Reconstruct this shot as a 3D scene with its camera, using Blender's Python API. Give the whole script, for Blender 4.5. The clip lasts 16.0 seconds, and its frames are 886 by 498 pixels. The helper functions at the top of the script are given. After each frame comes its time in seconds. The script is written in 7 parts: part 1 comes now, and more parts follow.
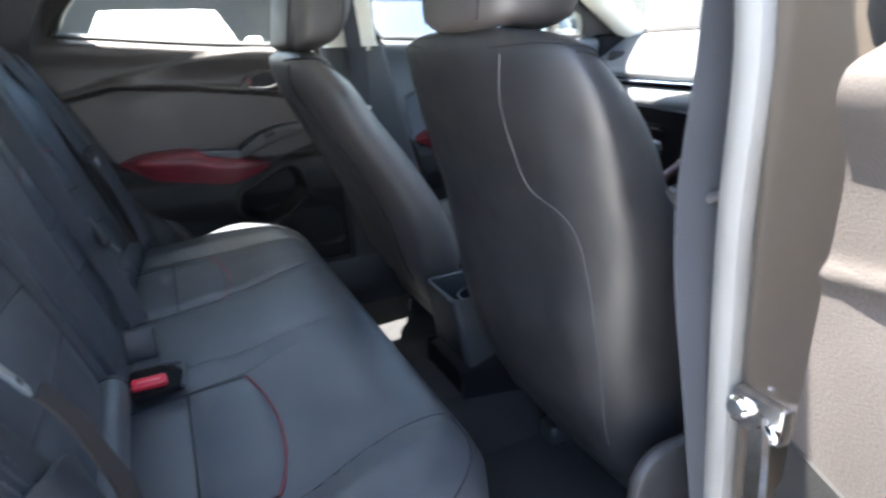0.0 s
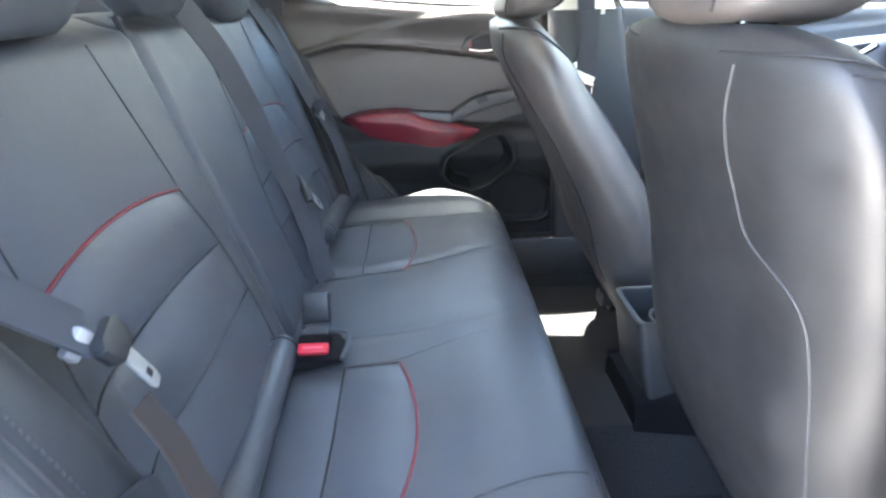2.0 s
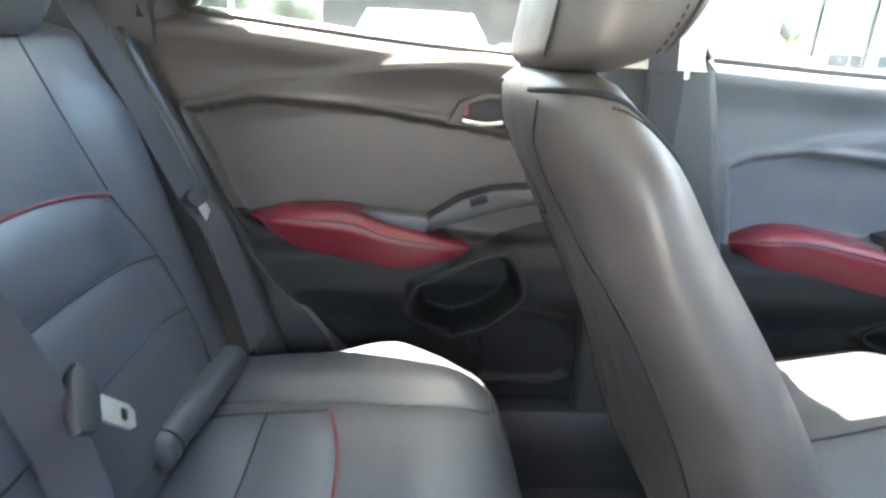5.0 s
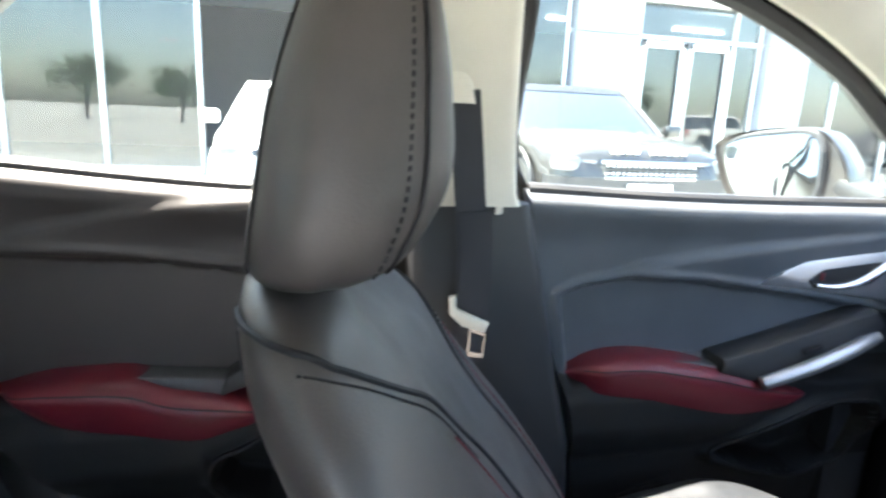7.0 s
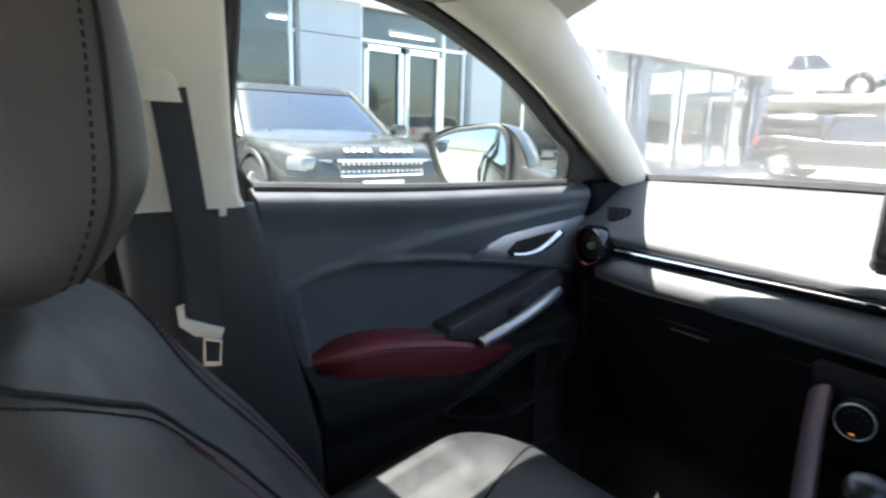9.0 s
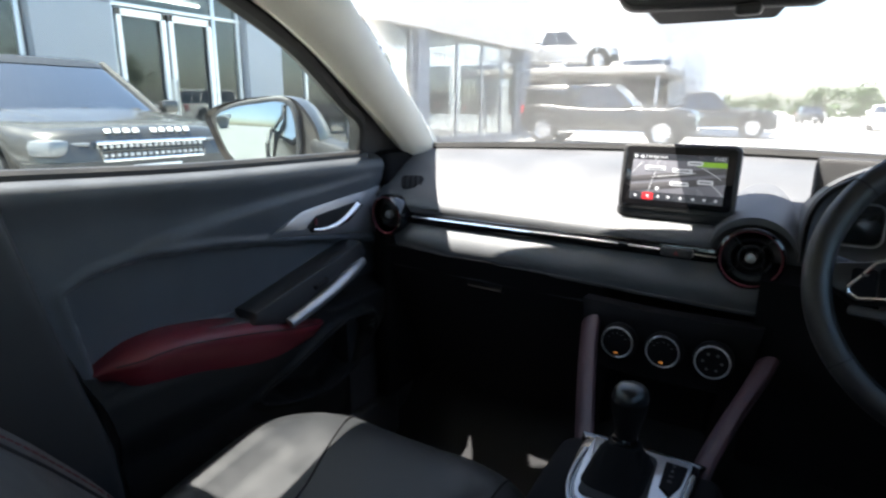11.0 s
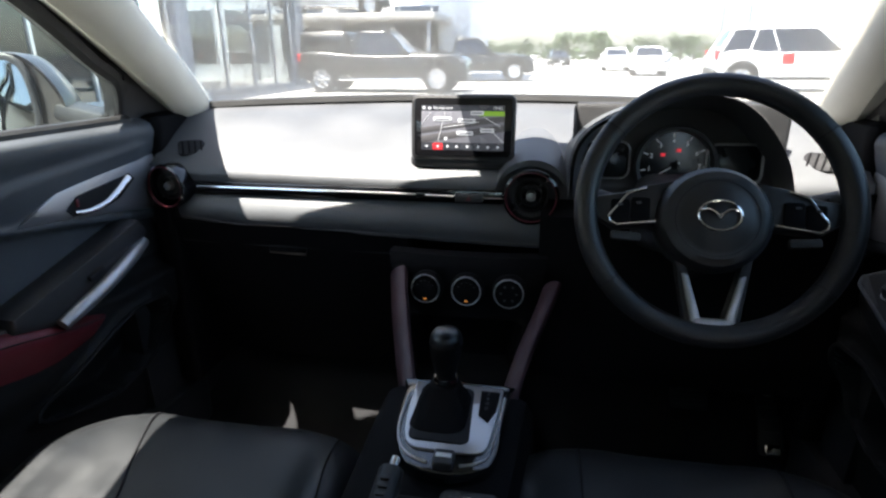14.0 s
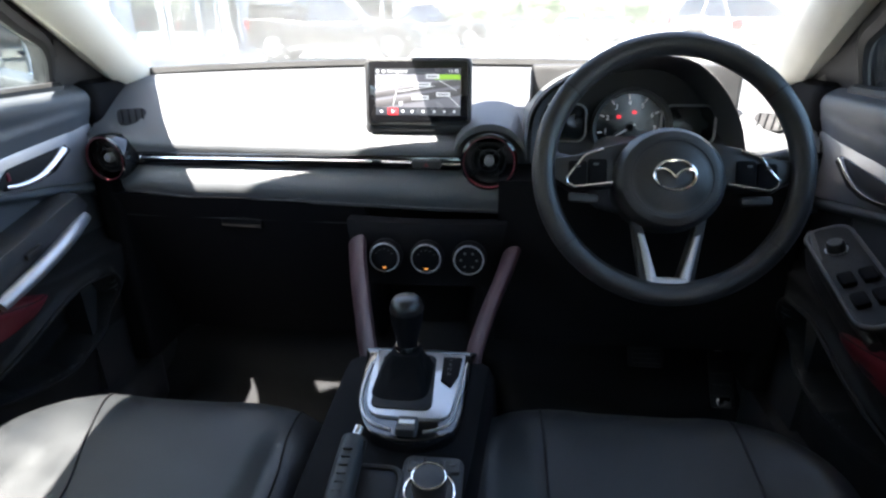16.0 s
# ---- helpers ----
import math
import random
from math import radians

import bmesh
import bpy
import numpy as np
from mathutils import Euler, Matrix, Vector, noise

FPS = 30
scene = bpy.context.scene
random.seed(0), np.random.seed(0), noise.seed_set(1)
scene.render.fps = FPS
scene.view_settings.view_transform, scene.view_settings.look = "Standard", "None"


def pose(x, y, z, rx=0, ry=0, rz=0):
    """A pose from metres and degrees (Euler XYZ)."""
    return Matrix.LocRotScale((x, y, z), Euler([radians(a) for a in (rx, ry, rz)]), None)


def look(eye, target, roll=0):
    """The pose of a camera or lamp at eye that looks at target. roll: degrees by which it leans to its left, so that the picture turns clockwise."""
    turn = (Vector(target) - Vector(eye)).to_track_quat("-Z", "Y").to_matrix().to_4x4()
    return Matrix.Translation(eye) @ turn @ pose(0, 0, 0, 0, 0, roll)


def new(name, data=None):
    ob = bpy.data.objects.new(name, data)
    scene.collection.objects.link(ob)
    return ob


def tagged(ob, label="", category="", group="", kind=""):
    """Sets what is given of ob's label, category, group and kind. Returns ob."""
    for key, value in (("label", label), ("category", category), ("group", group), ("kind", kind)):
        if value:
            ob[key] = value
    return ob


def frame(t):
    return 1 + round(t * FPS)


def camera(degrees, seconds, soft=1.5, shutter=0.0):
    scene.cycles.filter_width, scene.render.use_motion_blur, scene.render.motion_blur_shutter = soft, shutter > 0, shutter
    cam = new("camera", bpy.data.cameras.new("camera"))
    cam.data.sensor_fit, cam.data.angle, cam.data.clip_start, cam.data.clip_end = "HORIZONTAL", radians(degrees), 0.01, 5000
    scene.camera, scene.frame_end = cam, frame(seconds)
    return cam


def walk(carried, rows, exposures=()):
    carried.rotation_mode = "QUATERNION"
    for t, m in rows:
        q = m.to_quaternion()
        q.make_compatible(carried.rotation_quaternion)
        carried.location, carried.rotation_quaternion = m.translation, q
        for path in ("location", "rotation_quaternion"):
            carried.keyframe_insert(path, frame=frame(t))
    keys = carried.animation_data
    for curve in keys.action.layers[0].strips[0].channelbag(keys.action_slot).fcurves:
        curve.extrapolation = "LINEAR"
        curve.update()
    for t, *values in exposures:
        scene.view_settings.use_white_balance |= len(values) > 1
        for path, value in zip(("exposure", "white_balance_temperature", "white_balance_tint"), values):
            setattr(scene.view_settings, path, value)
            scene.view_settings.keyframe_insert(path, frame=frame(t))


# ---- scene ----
cam = camera(75.3, 16.0, 2.4, 0.5)
PATH = [
    (0, (0.947, -0.538, 1.016), (-0.753, 0.261, 0.327), -2.1),
    (0.5, (0.95, -0.509, 1.027), (-0.84, -0.012, 0.285), -1.8),
    (1, (0.949, -0.481, 1.032), (-0.873, -0.205, 0.255), -1.6),
    (1.5, (0.927, -0.463, 1.042), (-0.901, -0.331, 0.239), -1.5),
    (2, (0.853, -0.454, 1.051), (-0.97, -0.387, 0.23), -1.3),
    (2.5, (0.744, -0.442, 1.04), (-1.066, -0.42, 0.188), -1.5),
    (3, (0.603, -0.416, 0.994), (-1.206, -0.432, 0.14), -1.7),
    (5.5, (0.153, -0.385, 1.031), (-1.74, -0.249, 0.401), 3.6),
    (6, (0.089, -0.321, 1.101), (-1.801, -0.186, 0.46), 3.8),
    (6.5, (0.086, -0.28, 1.117), (-1.826, -0.047, 0.581), 3.6),
    (7, (0.116, -0.25, 1.116), (-1.783, 0.192, 0.673), 2.6),
    (7.5, (0.133, -0.243, 1.117), (-1.698, 0.448, 0.704), 2.3),
    (8, (0.138, -0.241, 1.117), (-1.61, 0.642, 0.713), 2.1),
    (8.5, (0.148, -0.239, 1.114), (-1.51, 0.807, 0.715), 2.0),
    (9, (0.151, -0.24, 1.114), (-1.384, 0.976, 0.705), 1.8),
    (9.5, (0.155, -0.245, 1.109), (-1.248, 1.119, 0.691), 1.5),
    (10, (0.155, -0.24, 1.108), (-1.118, 1.242, 0.678), 1.2),
    (12.5, (0.137, -0.245, 1.114), (-0.49, 1.572, 0.561), 0.1),
    (13, (0.138, -0.245, 1.115), (-0.377, 1.596, 0.527), -0.1),
    (13.5, (0.136, -0.243, 1.119), (-0.28, 1.614, 0.504), -0.3),
    (14, (0.134, -0.238, 1.121), (-0.211, 1.624, 0.48), -0.4),
    (14.5, (0.135, -0.23, 1.121), (-0.157, 1.634, 0.458), -0.5),
    (15, (0.134, -0.226, 1.113), (-0.125, 1.634, 0.425), -0.5),
    (15.5, (0.137, -0.228, 1.111), (-0.095, 1.625, 0.395), -0.6),
    (16, (0.135, -0.228, 1.111), (-0.07, 1.62, 0.373), -0.5),
]
EXPOSURES = [(0.0, 4.2, 6400, 10), (0.5, 4.95, 6400, 10), (1.0, 5.33, 6500, 10), (1.5, 5.48, 6500, 10), (3.0, 5.72, 6850, 10), (5.5, 5.58, 7200, 10), (6.0, 5.03, 6950, 10), (6.5, 4.62, 6700, 10), (7.0, 4.12, 6600, 10), (7.5, 3.75, 6500, 10), (8.0, 3.45, 6500, 10), (9.0, 3.0, 6500, 10), (10.0, 2.85, 6500, 10), (12.5, 2.15, 6500, 10), (14.0, 2.4, 6500, 10), (15.0, 2.98, 6450, 10), (16.0, 3.56, 6400, 10)]
walk(cam, [(t, look(eye, aim, roll)) for t, eye, aim, roll in PATH], EXPOSURES)

# ---------------------------------------------------------------- light
SUN_FROM = Vector((-0.245, -0.31, 1.0)).normalized()
world = bpy.data.worlds.new("sky")
scene.world = world
world.use_nodes = True
wn = world.node_tree.nodes
sky = wn.new("ShaderNodeTexSky")
sky.sky_type = "NISHITA"
sky.sun_disc = False
sky.sun_elevation = math.asin(SUN_FROM.z)
sky.sun_rotation = math.atan2(SUN_FROM.x, SUN_FROM.y)
sky.dust_density = 2.0
wn["Background"].inputs["Strength"].default_value = 0.15
world.node_tree.links.new(sky.outputs["Color"], wn["Background"].inputs["Color"])
sun = new("sun", bpy.data.lights.new("sun", "SUN"))
sun.data.energy = 5.0
sun.data.angle = radians(0.5)
sun.data.color = (1.0, 0.95, 0.87)
sun.matrix_world = look(SUN_FROM * 50, (0, 0, 0))


# ---------------------------------------------------------------- materials
def material(name, base, rough=0.5, metal=0.0, grain=0.0, grain_size=0.002, vary=0.12, vary_size=0.08,
             coat=0.0, rough_vary=0.08, weave=0.0, emit=0.0, spec=0.5):
    """A surface with colour and gloss variation at two scales and a fine relief; sizes in metres."""
    m = bpy.data.materials.new(name)
    m.use_nodes = True
    n, l = m.node_tree.nodes, m.node_tree.links
    p = n["Principled BSDF"]
    p.inputs["Metallic"].default_value = metal
    p.inputs["Coat Weight"].default_value = coat
    p.inputs["Coat Roughness"].default_value = 0.05
    p.inputs["Specular IOR Level"].default_value = spec
    co = n.new("ShaderNodeTexCoord")
    big = n.new("ShaderNodeTexNoise")
    big.inputs["Scale"].default_value = 1.0 / vary_size
    big.inputs["Detail"].default_value = 5.0
    l.new(co.outputs["Object"], big.inputs["Vector"])
    ramp = n.new("ShaderNodeMapRange")
    ramp.inputs["From Min"].default_value, ramp.inputs["From Max"].default_value = 0.3, 0.7
    ramp.inputs["To Min"].default_value, ramp.inputs["To Max"].default_value = 1.0 - vary, 1.0 + vary
    l.new(big.outputs["Fac"], ramp.inputs["Value"])
    mul = n.new("ShaderNodeVectorMath")
    mul.operation = "SCALE"
    mul.inputs[0].default_value = base[:3]
    l.new(ramp.outputs["Result"], mul.inputs["Scale"])
    l.new(mul.outputs["Vector"], p.inputs["Base Color"])
    fine = n.new("ShaderNodeTexNoise")
    fine.inputs["Scale"].default_value = 1.0 / max(grain_size, 1e-4)
    fine.inputs["Detail"].default_value = 3.0
    l.new(co.outputs["Object"], fine.inputs["Vector"])
    rr = n.new("ShaderNodeMapRange")
    rr.inputs["From Min"].default_value, rr.inputs["From Max"].default_value = 0.3, 0.7
    rr.inputs["To Min"].default_value = max(0.02, rough - rough_vary)
    rr.inputs["To Max"].default_value = min(1.0, rough + rough_vary)
    l.new(big.outputs["Fac"], rr.inputs["Value"])
    l.new(rr.outputs["Result"], p.inputs["Roughness"])
    if grain:
        bump = n.new("ShaderNodeBump")
        bump.inputs["Strength"].default_value = grain
        bump.inputs["Distance"].default_value = grain_size * 0.6
        height = fine.outputs["Fac"]
        if weave:
            cell = n.new("ShaderNodeTexVoronoi")
            cell.inputs["Scale"].default_value = 1.0 / weave
            l.new(co.outputs["Object"], cell.inputs["Vector"])
            add = n.new("ShaderNodeMath")
            l.new(cell.outputs["Distance"], add.inputs[0])
            l.new(fine.outputs["Fac"], add.inputs[1])
            height = add.outputs["Value"]
        l.new(height, bump.inputs["Height"])
        l.new(bump.outputs["Normal"], p.inputs["Normal"])
    if emit:
        p.inputs["Emission Color"].default_value = (*base[:3], 1)
        p.inputs["Emission Strength"].default_value = emit
    return m


def glass_material(name, tint, gloss=0.06, haze=0.0):
    """A thin pane: clear, with a mirror-like sheen and a pale film for glare haze."""
    m = bpy.data.materials.new(name)
    m.use_nodes = True
    n, l = m.node_tree.nodes, m.node_tree.links
    n.remove(n["Principled BSDF"])
    clear, shine, film = n.new("ShaderNodeBsdfTransparent"), n.new("ShaderNodeBsdfGlossy"), n.new("ShaderNodeBsdfDiffuse")
    clear.inputs["Color"].default_value = (*tint, 1)
    shine.inputs["Roughness"].default_value = 0.01
    film.inputs["Color"].default_value = (0.85, 0.85, 0.82, 1)
    fres, scale = n.new("ShaderNodeFresnel"), n.new("ShaderNodeMath")
    fres.inputs["IOR"].default_value = 1.45
    scale.operation = "MULTIPLY"
    scale.inputs[1].default_value = gloss / 0.04
    scale.use_clamp = True
    l.new(fres.outputs["Fac"], scale.inputs[0])
    mix = n.new("ShaderNodeMixShader")
    l.new(scale.outputs["Value"], mix.inputs["Fac"])
    l.new(clear.outputs["BSDF"], mix.inputs[1])
    l.new(shine.outputs["BSDF"], mix.inputs[2])
    out = mix
    if haze:
        out = n.new("ShaderNodeMixShader")
        co, spots, level = n.new("ShaderNodeTexCoord"), n.new("ShaderNodeTexNoise"), n.new("ShaderNodeMapRange")
        spots.inputs["Scale"].default_value = 6.0
        spots.inputs["Detail"].default_value = 6.0
        l.new(co.outputs["Object"], spots.inputs["Vector"])
        level.inputs["To Min"].default_value, level.inputs["To Max"].default_value = haze * 0.5, haze * 1.5
        l.new(spots.outputs["Fac"], level.inputs["Value"])
        l.new(level.outputs["Result"], out.inputs["Fac"])
        l.new(mix.outputs["Shader"], out.inputs[1])
        l.new(film.outputs["BSDF"], out.inputs[2])
    l.new(out.outputs["Shader"], n["Material Output"].inputs["Surface"])
    return m


LEATHER = material("black leather", (0.039, 0.043, 0.050), 0.50, grain=0.18, grain_size=0.0010, vary=0.18, vary_size=0.05, weave=0.0022)
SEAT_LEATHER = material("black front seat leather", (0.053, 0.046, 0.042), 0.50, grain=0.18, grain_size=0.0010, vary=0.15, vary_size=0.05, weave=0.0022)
# Darkened seat leather: makes up for sunlight that the side panes don't dim.
DIMMED_LEATHER = material("black leather darkened in place of dimmer light", (0.0165, 0.018, 0.0195), 0.46, grain=0.18, grain_size=0.0010, vary=0.15, vary_size=0.05, weave=0.0022)
# Seat leather darkened for the shade that falls on the driver's backrest.
SHADED_LEATHER = material("black seat leather with shade in its colour", (0.014, 0.014, 0.015), 0.52, grain=0.2, grain_size=0.0010, vary=0.15, vary_size=0.05, weave=0.0022)
LEATHER_MATT = material("perforated leather", (0.046, 0.051, 0.060), 0.50, grain=0.2, grain_size=0.0010, vary=0.15, weave=0.003)
RED_LEATHER = material("red leather", (0.125, 0.011, 0.019), 0.42, grain=0.35, grain_size=0.0012, vary=0.12, weave=0.0022)
# Same red leather, darkened for the low light on the knee pads.
SHADED_RED = material("red leather darkened for shade", (0.034, 0.012, 0.016), 0.55, grain=0.3, grain_size=0.0012, vary=0.12)
RED_THREAD = material("red piping", (0.135, 0.008, 0.017), 0.5, vary=0.1, vary_size=0.01)
THREAD = material("grey thread", (0.075, 0.074, 0.073), 0.6, vary=0.2, vary_size=0.004)
SEAT_THREAD = material("dull grey thread", (0.046, 0.046, 0.047), 0.75, vary=0.2, vary_size=0.004, spec=0.2)
SEAM = material("dark seam", (0.014, 0.014, 0.0155), 0.65, vary=0.1, spec=0.24)
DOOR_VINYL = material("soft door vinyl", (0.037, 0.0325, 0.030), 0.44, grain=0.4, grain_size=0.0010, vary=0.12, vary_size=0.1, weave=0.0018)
WHEEL_LEATHER = material("black wheel leather", (0.017, 0.0175, 0.019), 0.42, grain=0.25, grain_size=0.0012, vary=0.15, vary_size=0.05)
# Same door vinyl, lighter and bluer for sky light on the front doors.
SKYLIT_VINYL = material("soft door vinyl with sky sheen in its colour", (0.070, 0.077, 0.086), 0.40, grain=0.4, grain_size=0.0010, vary=0.12, vary_size=0.1, weave=0.0018)
HARD_PLASTIC = material("hard black plastic", (0.023, 0.023, 0.024), 0.48, grain=0.5, grain_size=0.0009, vary=0.15, vary_size=0.06, weave=0.0014)
DASH_VINYL = material("dash pad vinyl", (0.075, 0.078, 0.083), 0.48, grain=0.45, grain_size=0.0010, vary=0.10, vary_size=0.1, weave=0.0018)
GLOSS_BLACK = material("piano black", (0.006, 0.006, 0.007), 0.07, vary=0.1, rough_vary=0.03, coat=0.5)
RUBBER = material("door seal rubber", (0.016, 0.016, 0.016), 0.55, grain=0.2, vary=0.15)
PALE_TRIM = material("pale pillar trim", (0.66, 0.63, 0.54), 0.62, grain=0.3, grain_size=0.001, vary=0.05, vary_size=0.1)
HEADLINER = material("woven headliner", (0.55, 0.53, 0.47), 0.9, grain=0.5, grain_size=0.0015, vary=0.05)
SATIN = material("satin silver", (0.46, 0.46, 0.47), 0.36, metal=0.85, vary=0.05, rough_vary=0.05)
BRIGHT = material("chrome", (0.80, 0.80, 0.81), 0.09, metal=1.0, vary=0.03, rough_vary=0.04)
STEEL = material("bare steel", (0.42, 0.41, 0.39), 0.35, metal=1.0, vary=0.2, vary_size=0.01)
CARPET = material("black carpet", (0.010, 0.010, 0.011), 0.95, grain=1.0, grain_size=0.003, vary=0.35, vary_size=0.02)
WEBBING = material("belt webbing", (0.042, 0.044, 0.050), 0.7, grain=0.3, grain_size=0.0012, vary=0.08, weave=0.0018, spec=0.2)
PAINT = material("brown metallic paint", (0.085, 0.070, 0.056), 0.30, metal=0.4, vary=0.04, vary_size=0.3, rough_vary=0.02, coat=1.0)
MIRROR_CASE = material("dark brown mirror paint", (0.034, 0.028, 0.024), 0.35, metal=0.2, vary=0.05, coat=0.3)
BUCKLE_RED = material("red buckle button", (0.50, 0.02, 0.04), 0.35, vary=0.08)
WHITE_TAG = material("white print", (0.75, 0.75, 0.74), 0.5, vary=0.03)
AMBER = material("amber marker", (0.80, 0.30, 0.06), 0.4, emit=0.11, vary=0.0)
# A pale film adds glare haze to the view out, strongest in the windscreen.
PANE = glass_material("window glass", (0.72, 0.81, 0.76), 0.05, haze=0.055)
SCREEN_PANE = glass_material("windscreen glass", (0.93, 0.95, 0.94), 0.05, haze=0.50)
DOOR_PLASTIC = material("black lower door plastic", (0.011, 0.011, 0.011), 0.58, grain=0.4, grain_size=0.0009, vary=0.15, vary_size=0.06, weave=0.0014, spec=0.25)
STACK_BLACK = material("matt black panel", (0.007, 0.0068, 0.0075), 0.68, grain=0.3, grain_size=0.0009, vary=0.15, spec=0.06)
MIRROR = material("mirror glass", (0.27, 0.30, 0.31), 0.01, metal=1.0, vary=0.0, rough_vary=0.0)


# ---------------------------------------------------------------- mesh tools
def spline(points, n=8, closed=False):
    """Points along a smooth curve through the given ones."""
    p = [Vector(q) for q in points]
    out = []
    count = len(p)
    for i in range(count if closed else count - 1):
        if closed:
            a, b, c, d = p[i - 1], p[i], p[(i + 1) % count], p[(i + 2) % count]
        else:
            a, b, c, d = p[max(i - 1, 0)], p[i], p[i + 1], p[min(i + 2, count - 1)]
        for k in range(n):
            t = k / n
            out.append(0.5 * (2 * b + (c - a) * t + (2 * a - 5 * b + 4 * c - d) * t * t + (3 * b - a - 3 * c + d) * t ** 3))
    if not closed:
        out.append(p[-1])
    return out


def curve_at(table, x):
    """Smoothly read a table of (x, value)."""
    xs, vs = [r[0] for r in table], [r[1] for r in table]
    if x <= xs[0]:
        return vs[0]
    if x >= xs[-1]:
        return vs[-1]
    for i in range(len(xs) - 1):
        if x <= xs[i + 1]:
            h = xs[i + 1] - xs[i]
            t = (x - xs[i]) / h
            m0 = (vs[i + 1] - vs[i - 1]) / (xs[i + 1] - xs[i - 1]) if i else (vs[1] - vs[0]) / h
            m1 = (vs[i + 2] - vs[i]) / (xs[i + 2] - xs[i]) if i + 2 < len(xs) else (vs[i + 1] - vs[i]) / h
            return ((2 * t ** 3 - 3 * t * t + 1) * vs[i] + (t ** 3 - 2 * t * t + t) * h * m0
                    + (3 * t * t - 2 * t ** 3) * vs[i + 1] + (t ** 3 - t * t) * h * m1)


def step(a, b, x):
    t = min(1.0, max(0.0, (x - a) / (b - a)))
    return t * t * (3 - 2 * t)


def join(*geos):
    verts, faces = [], []
    for v, f in geos:
        k = len(verts)
        verts += [tuple(q) for q in v]
        faces += [tuple(i + k for i in g) for g in f]
    return verts, faces


def moved(geo, m):
    return [tuple(m @ Vector(q)) for q in geo[0]], geo[1]


def loft(rings, closed=True, caps=True):
    verts = [tuple(q) for r in rings for q in r]
    n = len(rings[0])
    faces = []
    for i in range(len(rings) - 1):
        for j in range(n if closed else n - 1):
            k = (j + 1) % n
            faces.append((i * n + j, i * n + k, (i + 1) * n + k, (i + 1) * n + j))
    if caps and closed:
        faces.append(tuple(reversed(range(n))))
        faces.append(tuple(range((len(rings) - 1) * n, len(rings) * n)))
    return verts, faces


def sheet(fn, nu, nv, back=None):
    """A surface fn(u, v), u and v from 0 to 1; back: a vector by which a second skin is set off, joined at the rim."""
    verts = [tuple(fn(i / nu, j / nv)) for i in range(nu + 1) for j in range(nv + 1)]
    w = nv + 1
    faces = [(i * w + j, (i + 1) * w + j, (i + 1) * w + j + 1, i * w + j + 1) for i in range(nu) for j in range(nv)]
    if back is not None:
        k = len(verts)
        verts += [tuple(Vector(q) + Vector(back)) for q in verts]
        faces += [tuple(k + a for a in reversed(f)) for f in faces]
        rim = [i * w for i in range(nu + 1)] + [nu * w + j for j in range(1, w)] + [i * w + nv for i in range(nu - 1, -1, -1)] + [j for j in range(nv - 1, 0, -1)]
        for a, b in zip(rim, rim[1:] + rim[:1]):
            faces.append((b, a, a + k, b + k))
    return verts, faces


def tube(points, r, n=8, closed=False, flat=1.0, up=None):
    """A round or flattened rod along points."""
    p = [Vector(q) for q in points]
    rings = []
    ref = Vector(up) if up else None
    for i, q in enumerate(p):
        if closed:
            d = p[(i + 1) % len(p)] - p[i - 1]
        else:
            d = p[min(i + 1, len(p) - 1)] - p[max(i - 1, 0)]
        d.normalize()
        if ref is None:
            ref = d.orthogonal()
        side = d.cross(ref).normalized()
        nrm = side.cross(d).normalized()
        if up is None:
            ref = nrm
        rr = r(i / (len(p) - 1)) if callable(r) else r
        rings.append([q + side * (math.cos(a) * rr) + nrm * (math.sin(a) * rr * flat) for a in (2 * math.pi * k / n for k in range(n))])
    if closed:
        rings.append(rings[0])
    return loft(rings, True, not closed)


def strap(points, width, thick, across):
    """A flat band along points; across: the direction of its width, or one for each point."""
    p = [Vector(q) for q in points]
    rings = []
    for i, q in enumerate(p):
        d = (p[min(i + 1, len(p) - 1)] - p[max(i - 1, 0)]).normalized()
        a = Vector(across[i] if isinstance(across, list) else across)
        a = (a - d * a.dot(d)).normalized()
        n = d.cross(a)
        w, t = width / 2, thick / 2
        rings.append([q + a * w + n * t, q - a * w + n * t, q - a * w - n * t, q + a * w - n * t])
    return loft(rings)


def stitches(points, radius, share=0.58):
    """A row of short sewn stitches along points."""
    p = [Vector(q) for q in points]
    return join(*(tube([a, a + (b - a) * share], radius, 5) for a, b in zip(p, p[1:])))


def rounded(w, h, r, n=5):
    """The outline of a rounded rectangle, anticlockwise."""
    out = []
    for cx, cy, a0 in ((w / 2 - r, h / 2 - r, 0), (-w / 2 + r, h / 2 - r, 90), (-w / 2 + r, -h / 2 + r, 180), (w / 2 - r, -h / 2 + r, 270)):
        for k in range(n + 1):
            a = radians(a0 + 90 * k / n)
            out.append((cx + r * math.cos(a), cy + r * math.sin(a)))
    return out


def inset(outline, d):
    """The outline moved inwards by d."""
    n = len(outline)
    out = []
    area = sum(outline[i - 1][0] * outline[i][1] - outline[i][0] * outline[i - 1][1] for i in range(n))
    sign = 1 if area > 0 else -1
    for i in range(n):
        a, b, c = Vector(outline[i - 1]), Vector(outline[i]), Vector(outline[(i + 1) % n])
        t = (c - a)
        if t.length < 1e-9:
            out.append(tuple(b))
            continue
        t.normalize()
        out.append((b.x - t.y * d * sign, b.y + t.x * d * sign))
    return out


